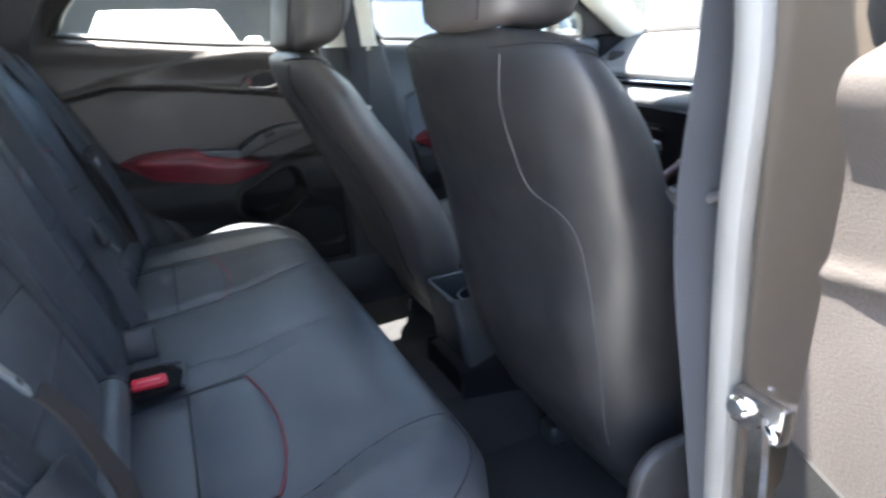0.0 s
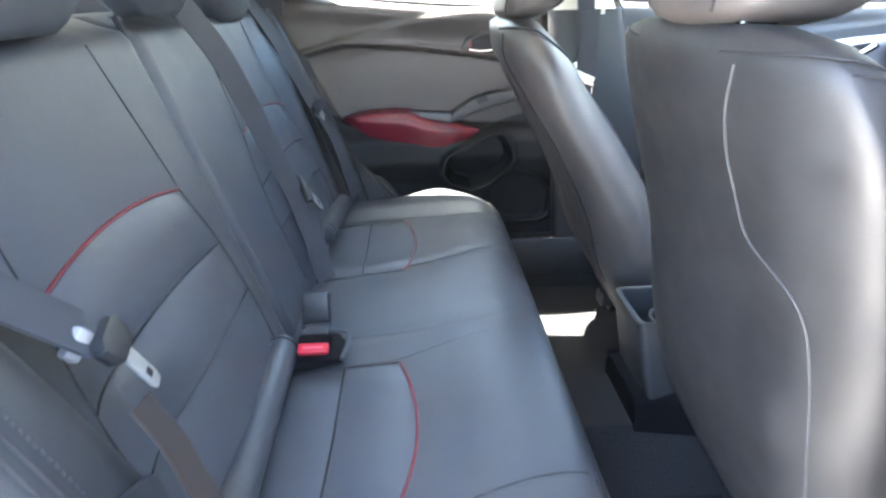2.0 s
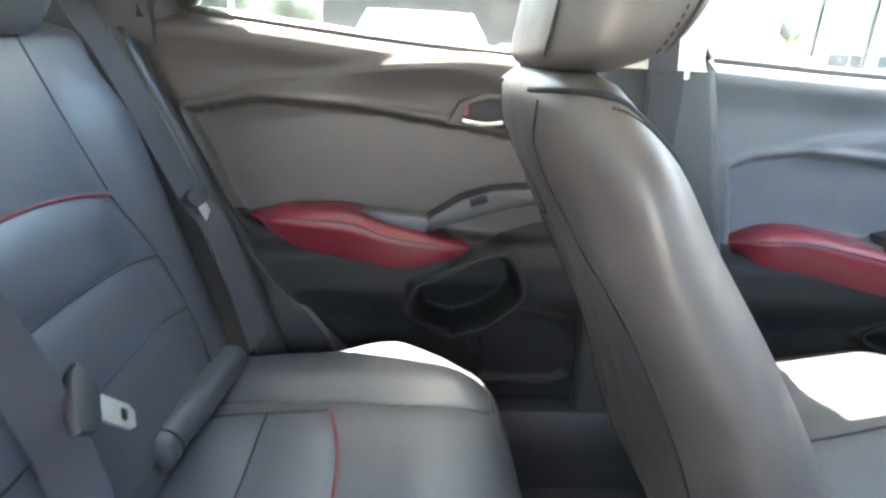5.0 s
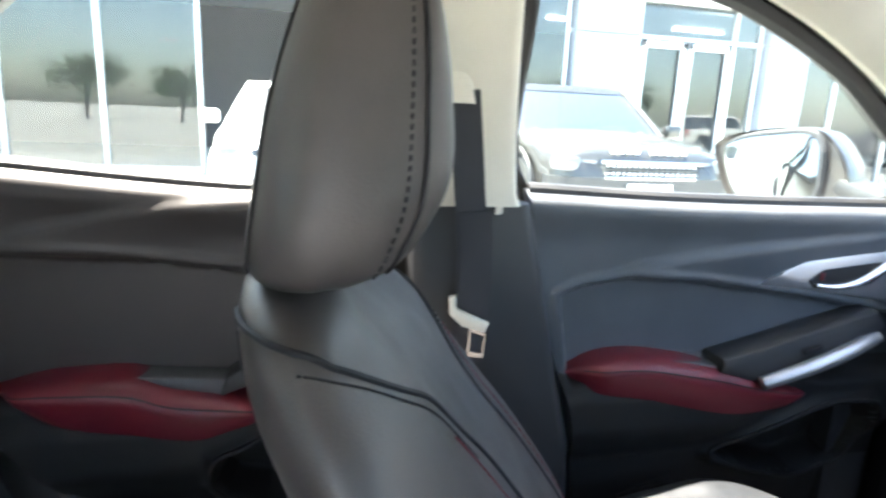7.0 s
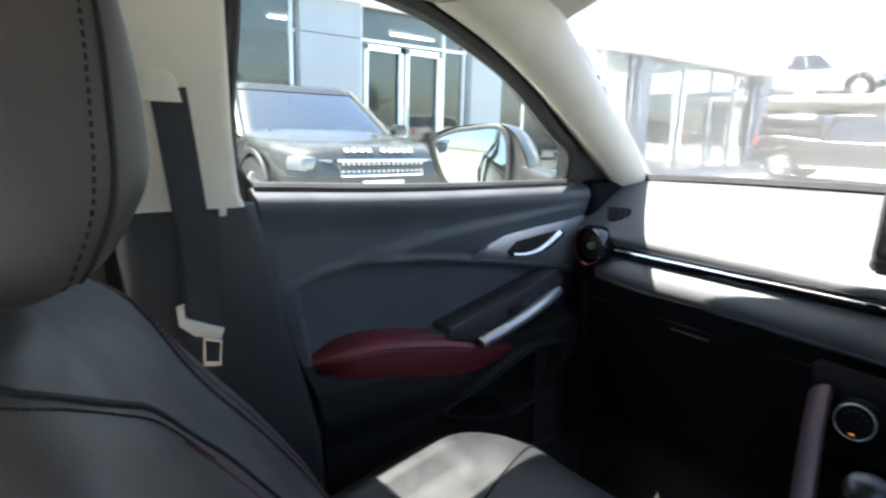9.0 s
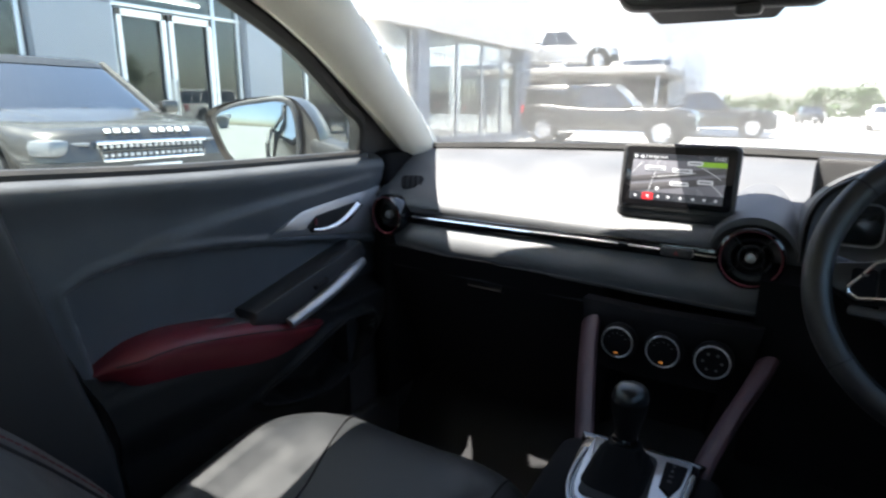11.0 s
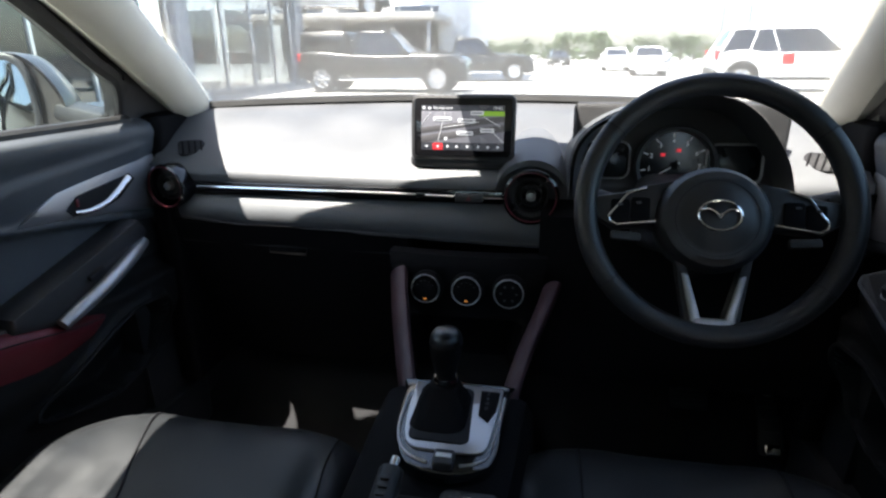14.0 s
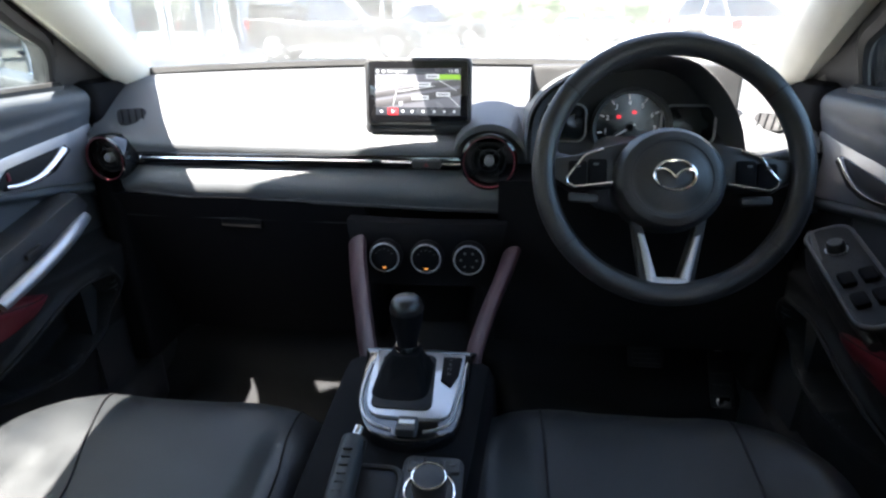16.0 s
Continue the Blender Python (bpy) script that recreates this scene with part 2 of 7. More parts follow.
def slab(outline, depth, bevel, m):
    """A plate with rounded rim: outline in its own x and y, from z = 0 to depth, placed by the pose m."""
    rings = []
    for d, z in ((bevel, 0), (bevel * 0.3, bevel * 0.3), (0, bevel), (0, depth - bevel), (bevel * 0.3, depth - bevel * 0.3), (bevel, depth)):
        rings.append([m @ Vector((q[0], q[1], z)) for q in (inset(outline, d) if d else outline)])
    return loft(rings)


def rbox(center, size, r=0.01, turn=(0, 0, 0), corner=None):
    """A box with rounded edges."""
    c = corner if corner else min(size[0], size[1]) * 0.5 * 0.98 if r > min(size[0], size[1]) / 2 else r
    m = pose(*center, *turn) @ pose(0, 0, -size[2] / 2)
    return slab(rounded(size[0], size[1], max(c, r), 4), size[2], min(r, size[2] * 0.45), m)


def lathe(profile, m, n=32, caps=True):
    """Turned round the z axis of m; profile: (radius, height)."""
    rings = [[m @ Vector((r * math.cos(a), r * math.sin(a), h)) for a in (2 * math.pi * k / n for k in range(n))] for r, h in profile]
    return loft(rings, True, caps)


def ring_shape(r, t, m, n=48, k=10, squash=1.0):
    """A torus round the z axis of m."""
    pts = [m @ Vector((r * math.cos(a), r * math.sin(a), 0)) for a in (2 * math.pi * i / n for i in range(n))]
    return tube(pts, t, k, True, squash, tuple(m.to_3x3() @ Vector((0, 0, 1))))


ORIGIN = {}


def thing(name, label, category, at=(0, 0, 0), group="", kind=""):
    ob = new(name)
    ob.location = at
    ORIGIN[ob.name] = Vector(at)
    return tagged(ob, label, category, group, kind)


def build(name, geo, mat, at=(0, 0, 0), sharp=35):
    at = Vector(at)
    me = bpy.data.meshes.new(name)
    me.from_pydata([tuple(Vector(q) - at) for q in geo[0]], [], geo[1])
    me.polygons.foreach_set("use_smooth", [True] * len(me.polygons))
    me.set_sharp_from_angle(angle=radians(sharp))
    me.materials.append(mat)
    me.update()
    ob = new(name, me)
    ob.location = at
    ORIGIN[ob.name] = at
    return ob


def part(name, geo, mat, parent, label="", sharp=35):
    """One mesh object under a thing or under a part; its geometry is given in the world's metres."""
    at = ORIGIN[parent.name]
    ob = build(name, geo, mat, at, sharp)
    ob.parent = parent
    ob.location = (0, 0, 0)
    if label:
        ob["label"] = label
    return ob


def structure(name, geo, mat, label, category, sharp=35):
    return tagged(build(name, geo, mat, (0, 0, 0), sharp), label, category, kind="structure")


def inside(poly, y, z):
    """Signed distance to a polygon's edge, positive inside."""
    best, odd = 1e9, False
    for i in range(len(poly)):
        (ay, az), (by, bz) = poly[i - 1], poly[i]
        dy, dz = by - ay, bz - az
        t = max(0.0, min(1.0, ((y - ay) * dy + (z - az) * dz) / (dy * dy + dz * dz + 1e-12)))
        best = min(best, math.hypot(y - ay - t * dy, z - az - t * dz))
        if (az > z) != (bz > z) and y < ay + (z - az) * dy / (bz - az):
            odd = not odd
    return best if odd else -best


def smooth_outline(points, n=6):
    return [(q.x, q.y) for q in spline([(a, b, 0) for a, b in points], n, True)]


# ---------------------------------------------------------------- the car's shell
def floor_fn(u, v):
    x = -0.70 + 1.40 * u
    y = -0.80 + 1.95 * v
    z = 0.25 + 0.10 * (1 - step(0.07, 0.16, abs(x))) + 0.38 * step(0.90, 1.16, y) + 0.10 * (1 - step(-0.62, -0.50, y))
    return x, y, z + 0.10 * step(0.62, 0.70, abs(x))


structure("floor", sheet(floor_fn, 56, 60, (0, 0, -0.06)), CARPET, "black carpeted car floor with a raised centre tunnel", "car floor")


def roof_fn(u, v, lift=0.0):
    x = -0.565 + 1.13 * u
    front = 0.622 - 0.055 * (x / 0.55) ** 2
    y = -1.46 + (front + 1.46) * v
    k = abs(x) / 0.565
    z = 1.405 - 0.085 * k ** 4 - 0.03 * step(-0.7, -1.4, y) - 0.03 * step(0.2, 0.66, y)
    return x, y, z


structure("ceiling", sheet(roof_fn, 30, 40, (0, 0, 0.012)), HEADLINER, "pale woven cloth headliner of the car roof", "headliner")


def roof_skin(u, v):
    x, y, z = roof_fn(u, v)
    return x * 1.04, y + 0.015 * v, z + 0.05


structure("roof", sheet(roof_skin, 30, 40, (0, 0, 0.02)), PAINT, "brown metallic painted steel car roof", "car roof")

# windscreen
def screen_fn(u, v):
    x = -1 + 2 * u
    bottom = Vector((0.64 * x, 1.115 - 0.11 * x * x, 1.022 - 0.012 * x * x))
    top = Vector((0.555 * x, 0.640 - 0.10 * x * x, 1.385 - 0.05 * x ** 4))
    q = bottom.lerp(top, v)
    return q + Vector((0, 0.01, 0.014)) * math.sin(math.pi * v)


pane = structure("window_1", sheet(screen_fn, 24, 12), SCREEN_PANE, "large raked windscreen of clear glass with glare haze put in", "windscreen")
pane.visible_shadow = False
frit = [screen_fn(u / 24, 0.0) for u in range(25)]
structure("trim_1", tube([q + Vector((0, -0.012, 0.004)) for q in frit], 0.011, 6), RUBBER, "black rubber seal along the windscreen's foot", "window seal")
structure("trim_2", strap([screen_fn(u / 24, 0.985) for u in range(25)], 0.05, 0.006, (0, 0.8, -0.5)), HARD_PLASTIC, "dark band along the windscreen's upper edge", "window trim")


def a_pillar(s):
    rear = spline([(s * 0.672, 0.958, 0.968), (s * 0.640, 0.822, 1.05), (s * 0.620, 0.728, 1.10), (s * 0.600, 0.630, 1.15), (s * 0.580, 0.528, 1.20), (s * 0.562, 0.409, 1.25), (s * 0.552, 0.290, 1.290)], 6)
    fore = spline([(s * 0.650, 1.040, 1.020), (s * 0.616, 0.888, 1.114), (s * 0.594, 0.792, 1.164), (s * 0.574, 0.708, 1.214), (s * 0.554, 0.622, 1.264), (s * 0.534, 0.535, 1.314), (s * 0.520, 0.450, 1.352)], 6)
    rings = []
    for i, (p, q) in enumerate(zip(rear, fore)):
        d = (rear[min(i + 1, len(rear) - 1)] - rear[max(i - 1, 0)]).normalized()
        out = d.cross(q - p).normalized()
        if out.x * s < 0:
            out = -out
        ring = [p.lerp(q, k / 10) - out * (0.024 * math.sin(math.pi * k / 10) ** 0.7) for k in range(11)]
        ring += [p.lerp(q, k / 4) + out * 0.030 for k in (4, 3, 2, 1, 0)]
        rings.append(ring)
    return loft(rings)


def b_pillar_upper(s):
    rings = []
    for z, y0, y1, x in ((1.003, -0.121, 0.030, 0.653), (1.02, -0.122, 0.022, 0.650), (1.10, -0.128, 0.010, 0.633), (1.18, -0.132, 0.002, 0.613), (1.26, -0.136, -0.006, 0.592), (1.345, -0.14, 0.0, 0.568)):
        c, w = (y0 + y1) / 2, (y1 - y0)
        rings.append([(s * (x - 0.012 + b), c + a, z) for a, b in rounded(w, 0.05, 0.016, 4)])
    return loft(rings)


def b_pillar_lower(s):
    rings = []
    for z, y0, y1, x in ((0.28, -0.085, 0.17, 0.695), (0.45, -0.085, 0.165, 0.675), (0.62, -0.100, 0.145, 0.655), (0.80, -0.118, 0.095, 0.645), (0.95, -0.125, 0.062, 0.648), (1.004, -0.128, 0.050, 0.655)):
        c, w = (y0 + y1) / 2, (y1 - y0)
        rings.append([(s * (x + b), c + a, z) for a, b in rounded(w, 0.05, 0.02, 4)])
    return loft(rings)


for s, side in ((-1, "west"), (1, "east")):
    structure("pillar_front_" + side, a_pillar(s), PALE_TRIM, "pale grey moulded trim on the windscreen pillar", "pillar trim")
    structure("pillar_mid_" + side, b_pillar_upper(s), PALE_TRIM, "pale grey upper trim of the door pillar", "pillar trim")
    structure("pillar_low_" + side, b_pillar_lower(s), HARD_PLASTIC, "black plastic lower trim of the door pillar", "pillar trim")
    structure("trim_fin_" + side, tube(spline([(s * 0.5985, -0.030, 1.225), (s * 0.6135, -0.022, 1.13), (s * 0.6285, -0.002, 1.03), (s * 0.632, 0.002, 0.992)], 6), lambda t: 0.002 + 0.008 * t, 10, flat=0.5), PALE_TRIM, "raised fin on the pale pillar trim", "pillar trim")
    structure("pillar_seal_" + side, tube(spline([(s * 0.632, 0.735, 1.160), (s * 0.630, 0.640, 1.224), (s * 0.622, 0.540, 1.275)], 6), 0.015, 10), RUBBER, "black rubber seal outside the windscreen pillar", "door seal")
    structure("pillar_core_" + side, loft([[(s * (0.722 + b), (y0 + y1) / 2 + a, z) for a, b in rounded(y1 - y0, 0.04, 0.01, 3)] for z, y0, y1 in ((0.27, -0.075 if s > 0 else -0.12, 0.24), (0.50, -0.075 if s > 0 else -0.13, 0.215), (0.72, -0.085 if s > 0 else -0.16, 0.165), (0.88, -0.09 if s > 0 else -0.17, 0.12), (1.0, -0.10 if s > 0 else -0.18, 0.085))]), RUBBER, "black seal band between the doors", "door seal")
    rail = spline([(s * 0.562, 0.40, 1.332), (s * 0.582, 0.20, 1.325), (s * 0.586, -0.10, 1.328), (s * 0.583, -0.45, 1.322), (s * 0.58, -0.70, 1.30), (s * 0.58, -1.0, 1.24), (s * 0.58, -1.35, 1.15)], 6)
    structure("roof_rail_" + side, tube(rail, 0.034, 12, flat=0.9), PALE_TRIM, "pale lining along the roof rail above the doors", "roof rail")
    structure("roof_side_" + side, sheet(lambda u, v: (s * (0.612 - 0.018 * v), -1.45 + 1.97 * u, 1.318 + 0.115 * v - 0.16 * step(-0.55, -1.45, -1.45 + 1.97 * u) - 0.03 * step(0.25, 0.52, -1.45 + 1.97 * u)), 24, 3, (s * 0.015, 0, 0)), PAINT, "brown painted roof side above the doors", "roof side")
    # rear quarter: the lining behind the rear door, up to the roof
    def quarter(u, v, s=s):
        y = -1.46 + u * (1.46 - curve_at([(0.25, 0.40), (0.5, 0.44), (0.7, 0.58), (0.87, 0.70), (1.0, 0.77), (1.1, 0.735), (1.32, 0.58)], 0.25 + 1.07 * v))
        z = 0.25 + 1.07 * v
        return s * (0.64 + 0.06 * step(0.72, 0.92, u) * step(1.05, 0.95, z) - 0.08 * step(0.95, 1.32, z)), y, z
    structure("wall_quarter_" + side, sheet(quarter, 10, 24, (s * 0.03, 0, 0)), HARD_PLASTIC, "dark moulded lining of the rear quarter", "side lining")
    structure("sill_" + side, slab(rounded(0.10, 1.45, 0.03, 3), 0.16, 0.02, pose(s * 0.70, 0.15, 0.24)), HARD_PLASTIC, "black plastic door sill", "door sill")

# black liner between the windscreen pillars and the door frames
for s, side in ((-1, "west"), (1, "east")):
    low = spline([(0.0, 0.775, 0.998), (0.0, 0.776, 1.03), (0.0, 0.755, 1.088), (0.0, 0.678, 1.131), (0.0, 0.600, 1.176), (0.0, 0.512, 1.222), (0.0, 0.400, 1.265)], 6)
    low = [Vector((s * (0.712 - 0.40 * max(0.0, q.z - 1.0)), q.y, q.z)) for q in low]
    high = spline([(s * 0.680, 0.985, 0.985), (s * 0.668, 0.93, 1.03), (s * 0.655, 0.885, 1.075), (s * 0.636, 0.80, 1.14), (s * 0.615, 0.715, 1.20), (s * 0.600, 0.62, 1.25), (s * 0.585, 0.53, 1.295)], 6)
    structure("trim_liner_" + side, sheet(lambda u, v: low[min(len(low) - 1, int(u * (len(low) - 1) + 0.5))].lerp(high[min(len(high) - 1, int(u * (len(high) - 1) + 0.5))], v), len(low) - 1, 4, (s * 0.012, 0, 0)), RUBBER, "black liner between windscreen pillar and door frame", "door seal")

# trim between the rear quarter lining and the rear side windows
for s, side in ((-1, "west"), (1, "east")):
    def corner(u, v, s=s):
        z = 1.035 + 0.275 * v
        q = curve_at([(1.0, 0.77), (1.1, 0.735), (1.32, 0.58)], z)
        w = curve_at([(1.035, 0.725), (1.075, 0.735), (1.125, 0.700), (1.22, 0.595), (1.285, 0.50), (1.31, 0.40)], z)
        inner, outer = 0.70 - 0.06 - 0.08 * step(0.95, 1.32, z), 0.712 - 0.40 * max(0.0, z - 1.0)
        return s * (inner + (outer - inner) * u), -(q + 0.02) + (q + 0.02 - w) * u, z
    structure("trim_corner_" + side, sheet(corner, 4, 20, (0, -0.01, 0)), HARD_PLASTIC, "dark trim behind the rear side window", "window trim")

# tailgate closes the place behind the bench
structure("wall_south", sheet(lambda u, v: (-0.66 + 1.32 * u, -1.50 + 0.10 * v, 0.25 + 0.80 * v), 8, 8, (0, -0.03, 0)), HARD_PLASTIC, "black inner lining of the tailgate", "tailgate")
pane = structure("window_2", sheet(lambda u, v: (-0.58 + 1.16 * u, -1.40 - 0.02 * v, 1.05 + 0.30 * v), 8, 4), PANE, "tinted rear window glass", "rear window")
pane.visible_shadow = False
for s, side in ((-1, "west"), (1, "east")):
    structure("wall_kick_" + side, sheet(lambda u, v: (s * (0.690 - 0.02 * (1 - v)), 0.70 + 0.47 * u, 0.24 + 0.745 * v), 6, 8, (s * 0.04, 0, 0)), HARD_PLASTIC, "black kick panel beside the footwell", "kick panel")
# firewall in front of the footwells
structure("wall_north", sheet(lambda u, v: (-0.70 + 1.40 * u, 1.16, 0.30 + 0.70 * v), 6, 6, (0, 0.03, 0)), HARD_PLASTIC, "black firewall ahead of the footwells", "firewall")


# ---------------------------------------------------------------- dashboard
dash = thing("dashboard", "dark padded dashboard with sunlit top beneath the windscreen", "dashboard", (0, 0.9, 0.6))
TOP_PROFILE = [(0.0, (0.797, 0.884)), (0.10, (0.800, 0.897)), (0.25, (0.825, 0.918)), (0.5, (0.90, 0.956)), (0.75, (1.0, 0.997)), (1.0, (1.11, 1.016))]


def top_fn(u, v):
    x = -0.66 + 1.32 * u
    y = curve_at([(a, b[0]) for a, b in TOP_PROFILE], v)
    z = curve_at([(a, b[1]) for a, b in TOP_PROFILE], v)
    bow = 0.10 * (x / 0.66) ** 2 * v
    z += 0.004 * math.cos(x * 3) * v
    return x, y - bow, z


part("top_pad", sheet(top_fn, 66, 24, (0, 0.01, -0.03)), DASH_VINYL, dash, "dark soft dash top bleached by sunlight")


def pad_fn(u, v):
    x = -0.60 + 0.755 * u
    a = v * math.pi * 0.62
    drop = 0.004 + 0.014 * step(0.25, 1.0, u)
    y = 0.800 - 0.032 * math.sin(a) + 0.02 * v * v
    z = 0.858 - (0.050 + 0.012 * step(0.0, 0.2, u)) * v - drop * v
    return x, y, z


part("lower_pad", sheet(pad_fn, 60, 16, (0, 0.03, 0)), DASH_VINYL, dash, "stitched dark leatherette pad across the dash")
part("pad_stitching", tube([Vector(pad_fn(u / 60, 0.90)) + Vector((0, -0.002, 0)) for u in range(61)], 0.0016, 6), THREAD, dash, "grey stitched seam")
part("trim_strip", slab(rounded(0.63, 0.026, 0.006, 3), 0.02, 0.003, pose(-0.258, 0.812, 0.8705, 90, 0, 0)), GLOSS_BLACK, dash, "piano black trim strip")
part("bright_line", tube([(-0.56, 0.790, 0.8735), (-0.13, 0.789, 0.8725), (-0.105, 0.789, 0.8725)], 0.0028, 8), BRIGHT, dash, "thin chrome line")
part("bright_line", tube([(-0.09, 0.789, 0.8722), (-0.035, 0.789, 0.8715)], 0.0024, 8), BRIGHT, dash, "thin chrome line")
part("bright_line", tube([(0.022, 0.789, 0.8705), (0.056, 0.789, 0.870)], 0.0024, 8), BRIGHT, dash, "thin chrome line")
part("vent_tab", rbox((-0.098, 0.788, 0.8725), (0.018, 0.010, 0.010), 0.002), GLOSS_BLACK, dash)
part("hazard_switch", rbox((-0.006, 0.786, 0.871), (0.052, 0.014, 0.016), 0.003), HARD_PLASTIC, dash, "flat black hazard switch")
part("hazard_mark", slab([(-0.005, -0.004), (0.005, -0.004), (0, 0.005)], 0.0012, 0.0004, pose(-0.006, 0.7786, 0.871, 90, 0, 0)), RED_THREAD, dash, "small red triangle")


def glove_fn(u, v):
    x = -0.655 + 0.525 * u
    z = 0.800 - 0.37 * v
    y = 0.792 + 0.145 * v - 0.012 * math.sin(math.pi * u)
    return x, y, z


glove = part("glovebox", sheet(glove_fn, 30, 24, (0, 0.03, 0)), STACK_BLACK, dash, "black grained glovebox lid")
part("glovebox_latch", rbox((-0.380, 0.806, 0.742), (0.085, 0.014, 0.022), 0.004, (0, 3, 0)), STACK_BLACK, glove, "recessed latch")
part("glovebox_gap", tube([glove_fn(0.02, 0.13), glove_fn(0.5, 0.13), glove_fn(0.97, 0.15)], 0.0022, 6), SEAM, glove)

for s, side in ((-1, "west"), (1, "east")):
    part("end_panel", loft([[(s * 0.650 + a, 0.93 + b, z) for a, b in rounded(0.05, 0.28, 0.015, 3)] for z in (0.42, 0.60, 0.80, 0.90)]), STACK_BLACK, dash, "black end panel beside the door")
    gm = pose(s * 0.590, 0.836, 0.941, 48, 0, -s * 32)
    grille = part("demister_grille", slab(rounded(0.052, 0.036, 0.010, 4), 0.006, 0.002, gm), SEAM, dash, "small black demister grille")
    for k in range(4):
        part("slat", slab(rounded(0.003, 0.030, 0.001, 2), 0.004, 0.001, gm @ pose(-0.018 + 0.012 * k, 0, 0.005, 0, 30, 0)), STACK_BLACK, grille)



def knee_fn(u, v):
    x = 0.125 + 0.52 * u
    z = 0.885 - 0.36 * v
    y = 0.735 + 0.05 * v + 0.02 * math.cos(v * 3) + 0.075 * (1 - step(0.0, 0.10, v))
    return x, y, z


part("knee_panel", sheet(knee_fn, 30, 20, (0, 0.03, 0)), STACK_BLACK, dash, "black panel below the steering wheel")


def end_fn(s):
    """The cheek of the dash beside the door, with its vent."""
    def fn(u, v):
        y = 0.800 + 0.19 * u
        z = 0.79 + (0.125 + 0.075 * u) * v
        return s * (0.655 + 0.01 * u), y, z
    return fn


for s in (-1, 1):
    # Corner painted black for the shade that belongs here, though sun reaches it.
    part("dash_corner", rbox((s * 0.682, 0.945, 0.945), (0.07, 0.26, 0.13), 0.02), STACK_BLACK, dash)
    part("dash_cheek", sheet(end_fn(s), 12, 10, (s * 0.03, 0, 0)), DASH_VINYL, dash)
    m = look((s * 0.645, 0.905, 0.943), (s * 0.25, 0.25, 1.05)) @ pose(0, 0, 0, 0, 0, s * -24)
    dem = part("demister_vent", slab([(-0.040, -0.004), (0.036, 0.018), (0.040, 0.030), (-0.030, 0.010)], 0.008, 0.002, m @ pose(0, -0.012, 0)), SEAM, dash, "small slatted side demister vent")
    for k in range(5):
        part("slat", rbox((0, 0, 0), (0.004, 0.024, 0.006), 0.001), HARD_PLASTIC, dem).matrix_local = Matrix.Translation(-ORIGIN[dash.name]) @ m @ pose(-0.026 + 0.014 * k, -0.007 + 0.0045 * k, 0.006, 0, 0, -25) @ Matrix.Translation(ORIGIN[dash.name])


def round_vent(x, y, z, r, turn=0.0):
    """A turbine-like round air vent facing the cabin."""
    m = pose(x, y, z, 90, 0, turn)
    v = part("round_vent", lathe([(r * 0.96, -0.03), (r, 0.0), (r * 1.0, 0.010), (r * 0.97, 0.016), (r * 0.90, 0.018), (r * 0.86, 0.012), (r * 0.83, 0.0), (r * 0.80, -0.028), (0.001, -0.03)], m, 48), GLOSS_BLACK, dash, "round gloss black air vent")
    part("accent_ring", ring_shape(r * 0.885, 0.0022, m @ pose(0, 0, 0.0155), 48, 6), RED_LEATHER, v, "thin red accent ring")
    part("vane_ring", lathe([(r * 0.60, -0.012), (r * 0.62, 0.004), (r * 0.57, 0.006), (r * 0.55, -0.012)], m, 40), HARD_PLASTIC, v)
    part("vane_ring", lathe([(r * 0.38, -0.012), (r * 0.40, 0.005), (r * 0.35, 0.007), (r * 0.33, -0.012)], m, 40), HARD_PLASTIC, v)
    for k in range(4):
        a = radians(45 + 90 * k)
        part("vane", rbox((0, 0, 0), (r * 0.66, 0.004, 0.012), 0.0015), HARD_PLASTIC, v).matrix_local = Matrix.Translation(-ORIGIN[dash.name]) @ m @ pose(math.cos(a) * r * 0.52, math.sin(a) * r * 0.52, -0.006, 0, 0, math.degrees(a)) @ Matrix.Translation(ORIGIN[dash.name])
    part("vent_knob", lathe([(0.0085, -0.02), (0.009, 0.006), (0.0078, 0.010), (0.004, 0.0115), (0.0005, 0.0118)], m, 24), SATIN, v, "small satin knob")
    return v


round_vent(-0.615, 0.785, 0.874, 0.046, -8)
round_vent(0.107, 0.780, 0.880, 0.051, 0)
# hood behind the centre vent
part("vent_cowl", sheet(lambda u, v: (0.107 + (0.064 + 0.012 * v) * math.cos(math.pi * (1 - u)), 0.784 + 0.20 * v, 0.880 + (0.064 - 0.01 * v) * math.sin(math.pi * (0.02 + 0.96 * u)) + 0.055 * v), 24, 10, (0, 0.0, -0.012)), DASH_VINYL, dash, "domed cowl over the centre vent")

# instrument binnacle
def arch(t, k=1.0):
    """The rim of the hood, t from 0 to 1."""
    p = spline([(0.172, 0, 0.885), (0.176, 0, 0.965), (0.212, 0, 1.012), (0.290, 0, 1.046), (0.385, 0, 1.058), (0.455, 0, 1.030), (0.510, 0, 0.960), (0.535, 0, 0.885)], 8)
    q = p[min(len(p) - 1, round(t * (len(p) - 1)))]
    c = Vector((0.355, 0, 0.93))
    return c + (q - c) * k


def hood_out(u, v):
    q = arch(u, 1.0 + 0.10 * v)
    return q.x, 0.745 + 0.25 * v + 0.05 * abs(2 * u - 1) * (1 - v) * 0.3, q.z - 0.055 * v * v


def hood_in(u, v):
    q = arch(u, 0.97 - 0.10 * v)
    return q.x, 0.744 + 0.085 * v, q.z - 0.01 * v


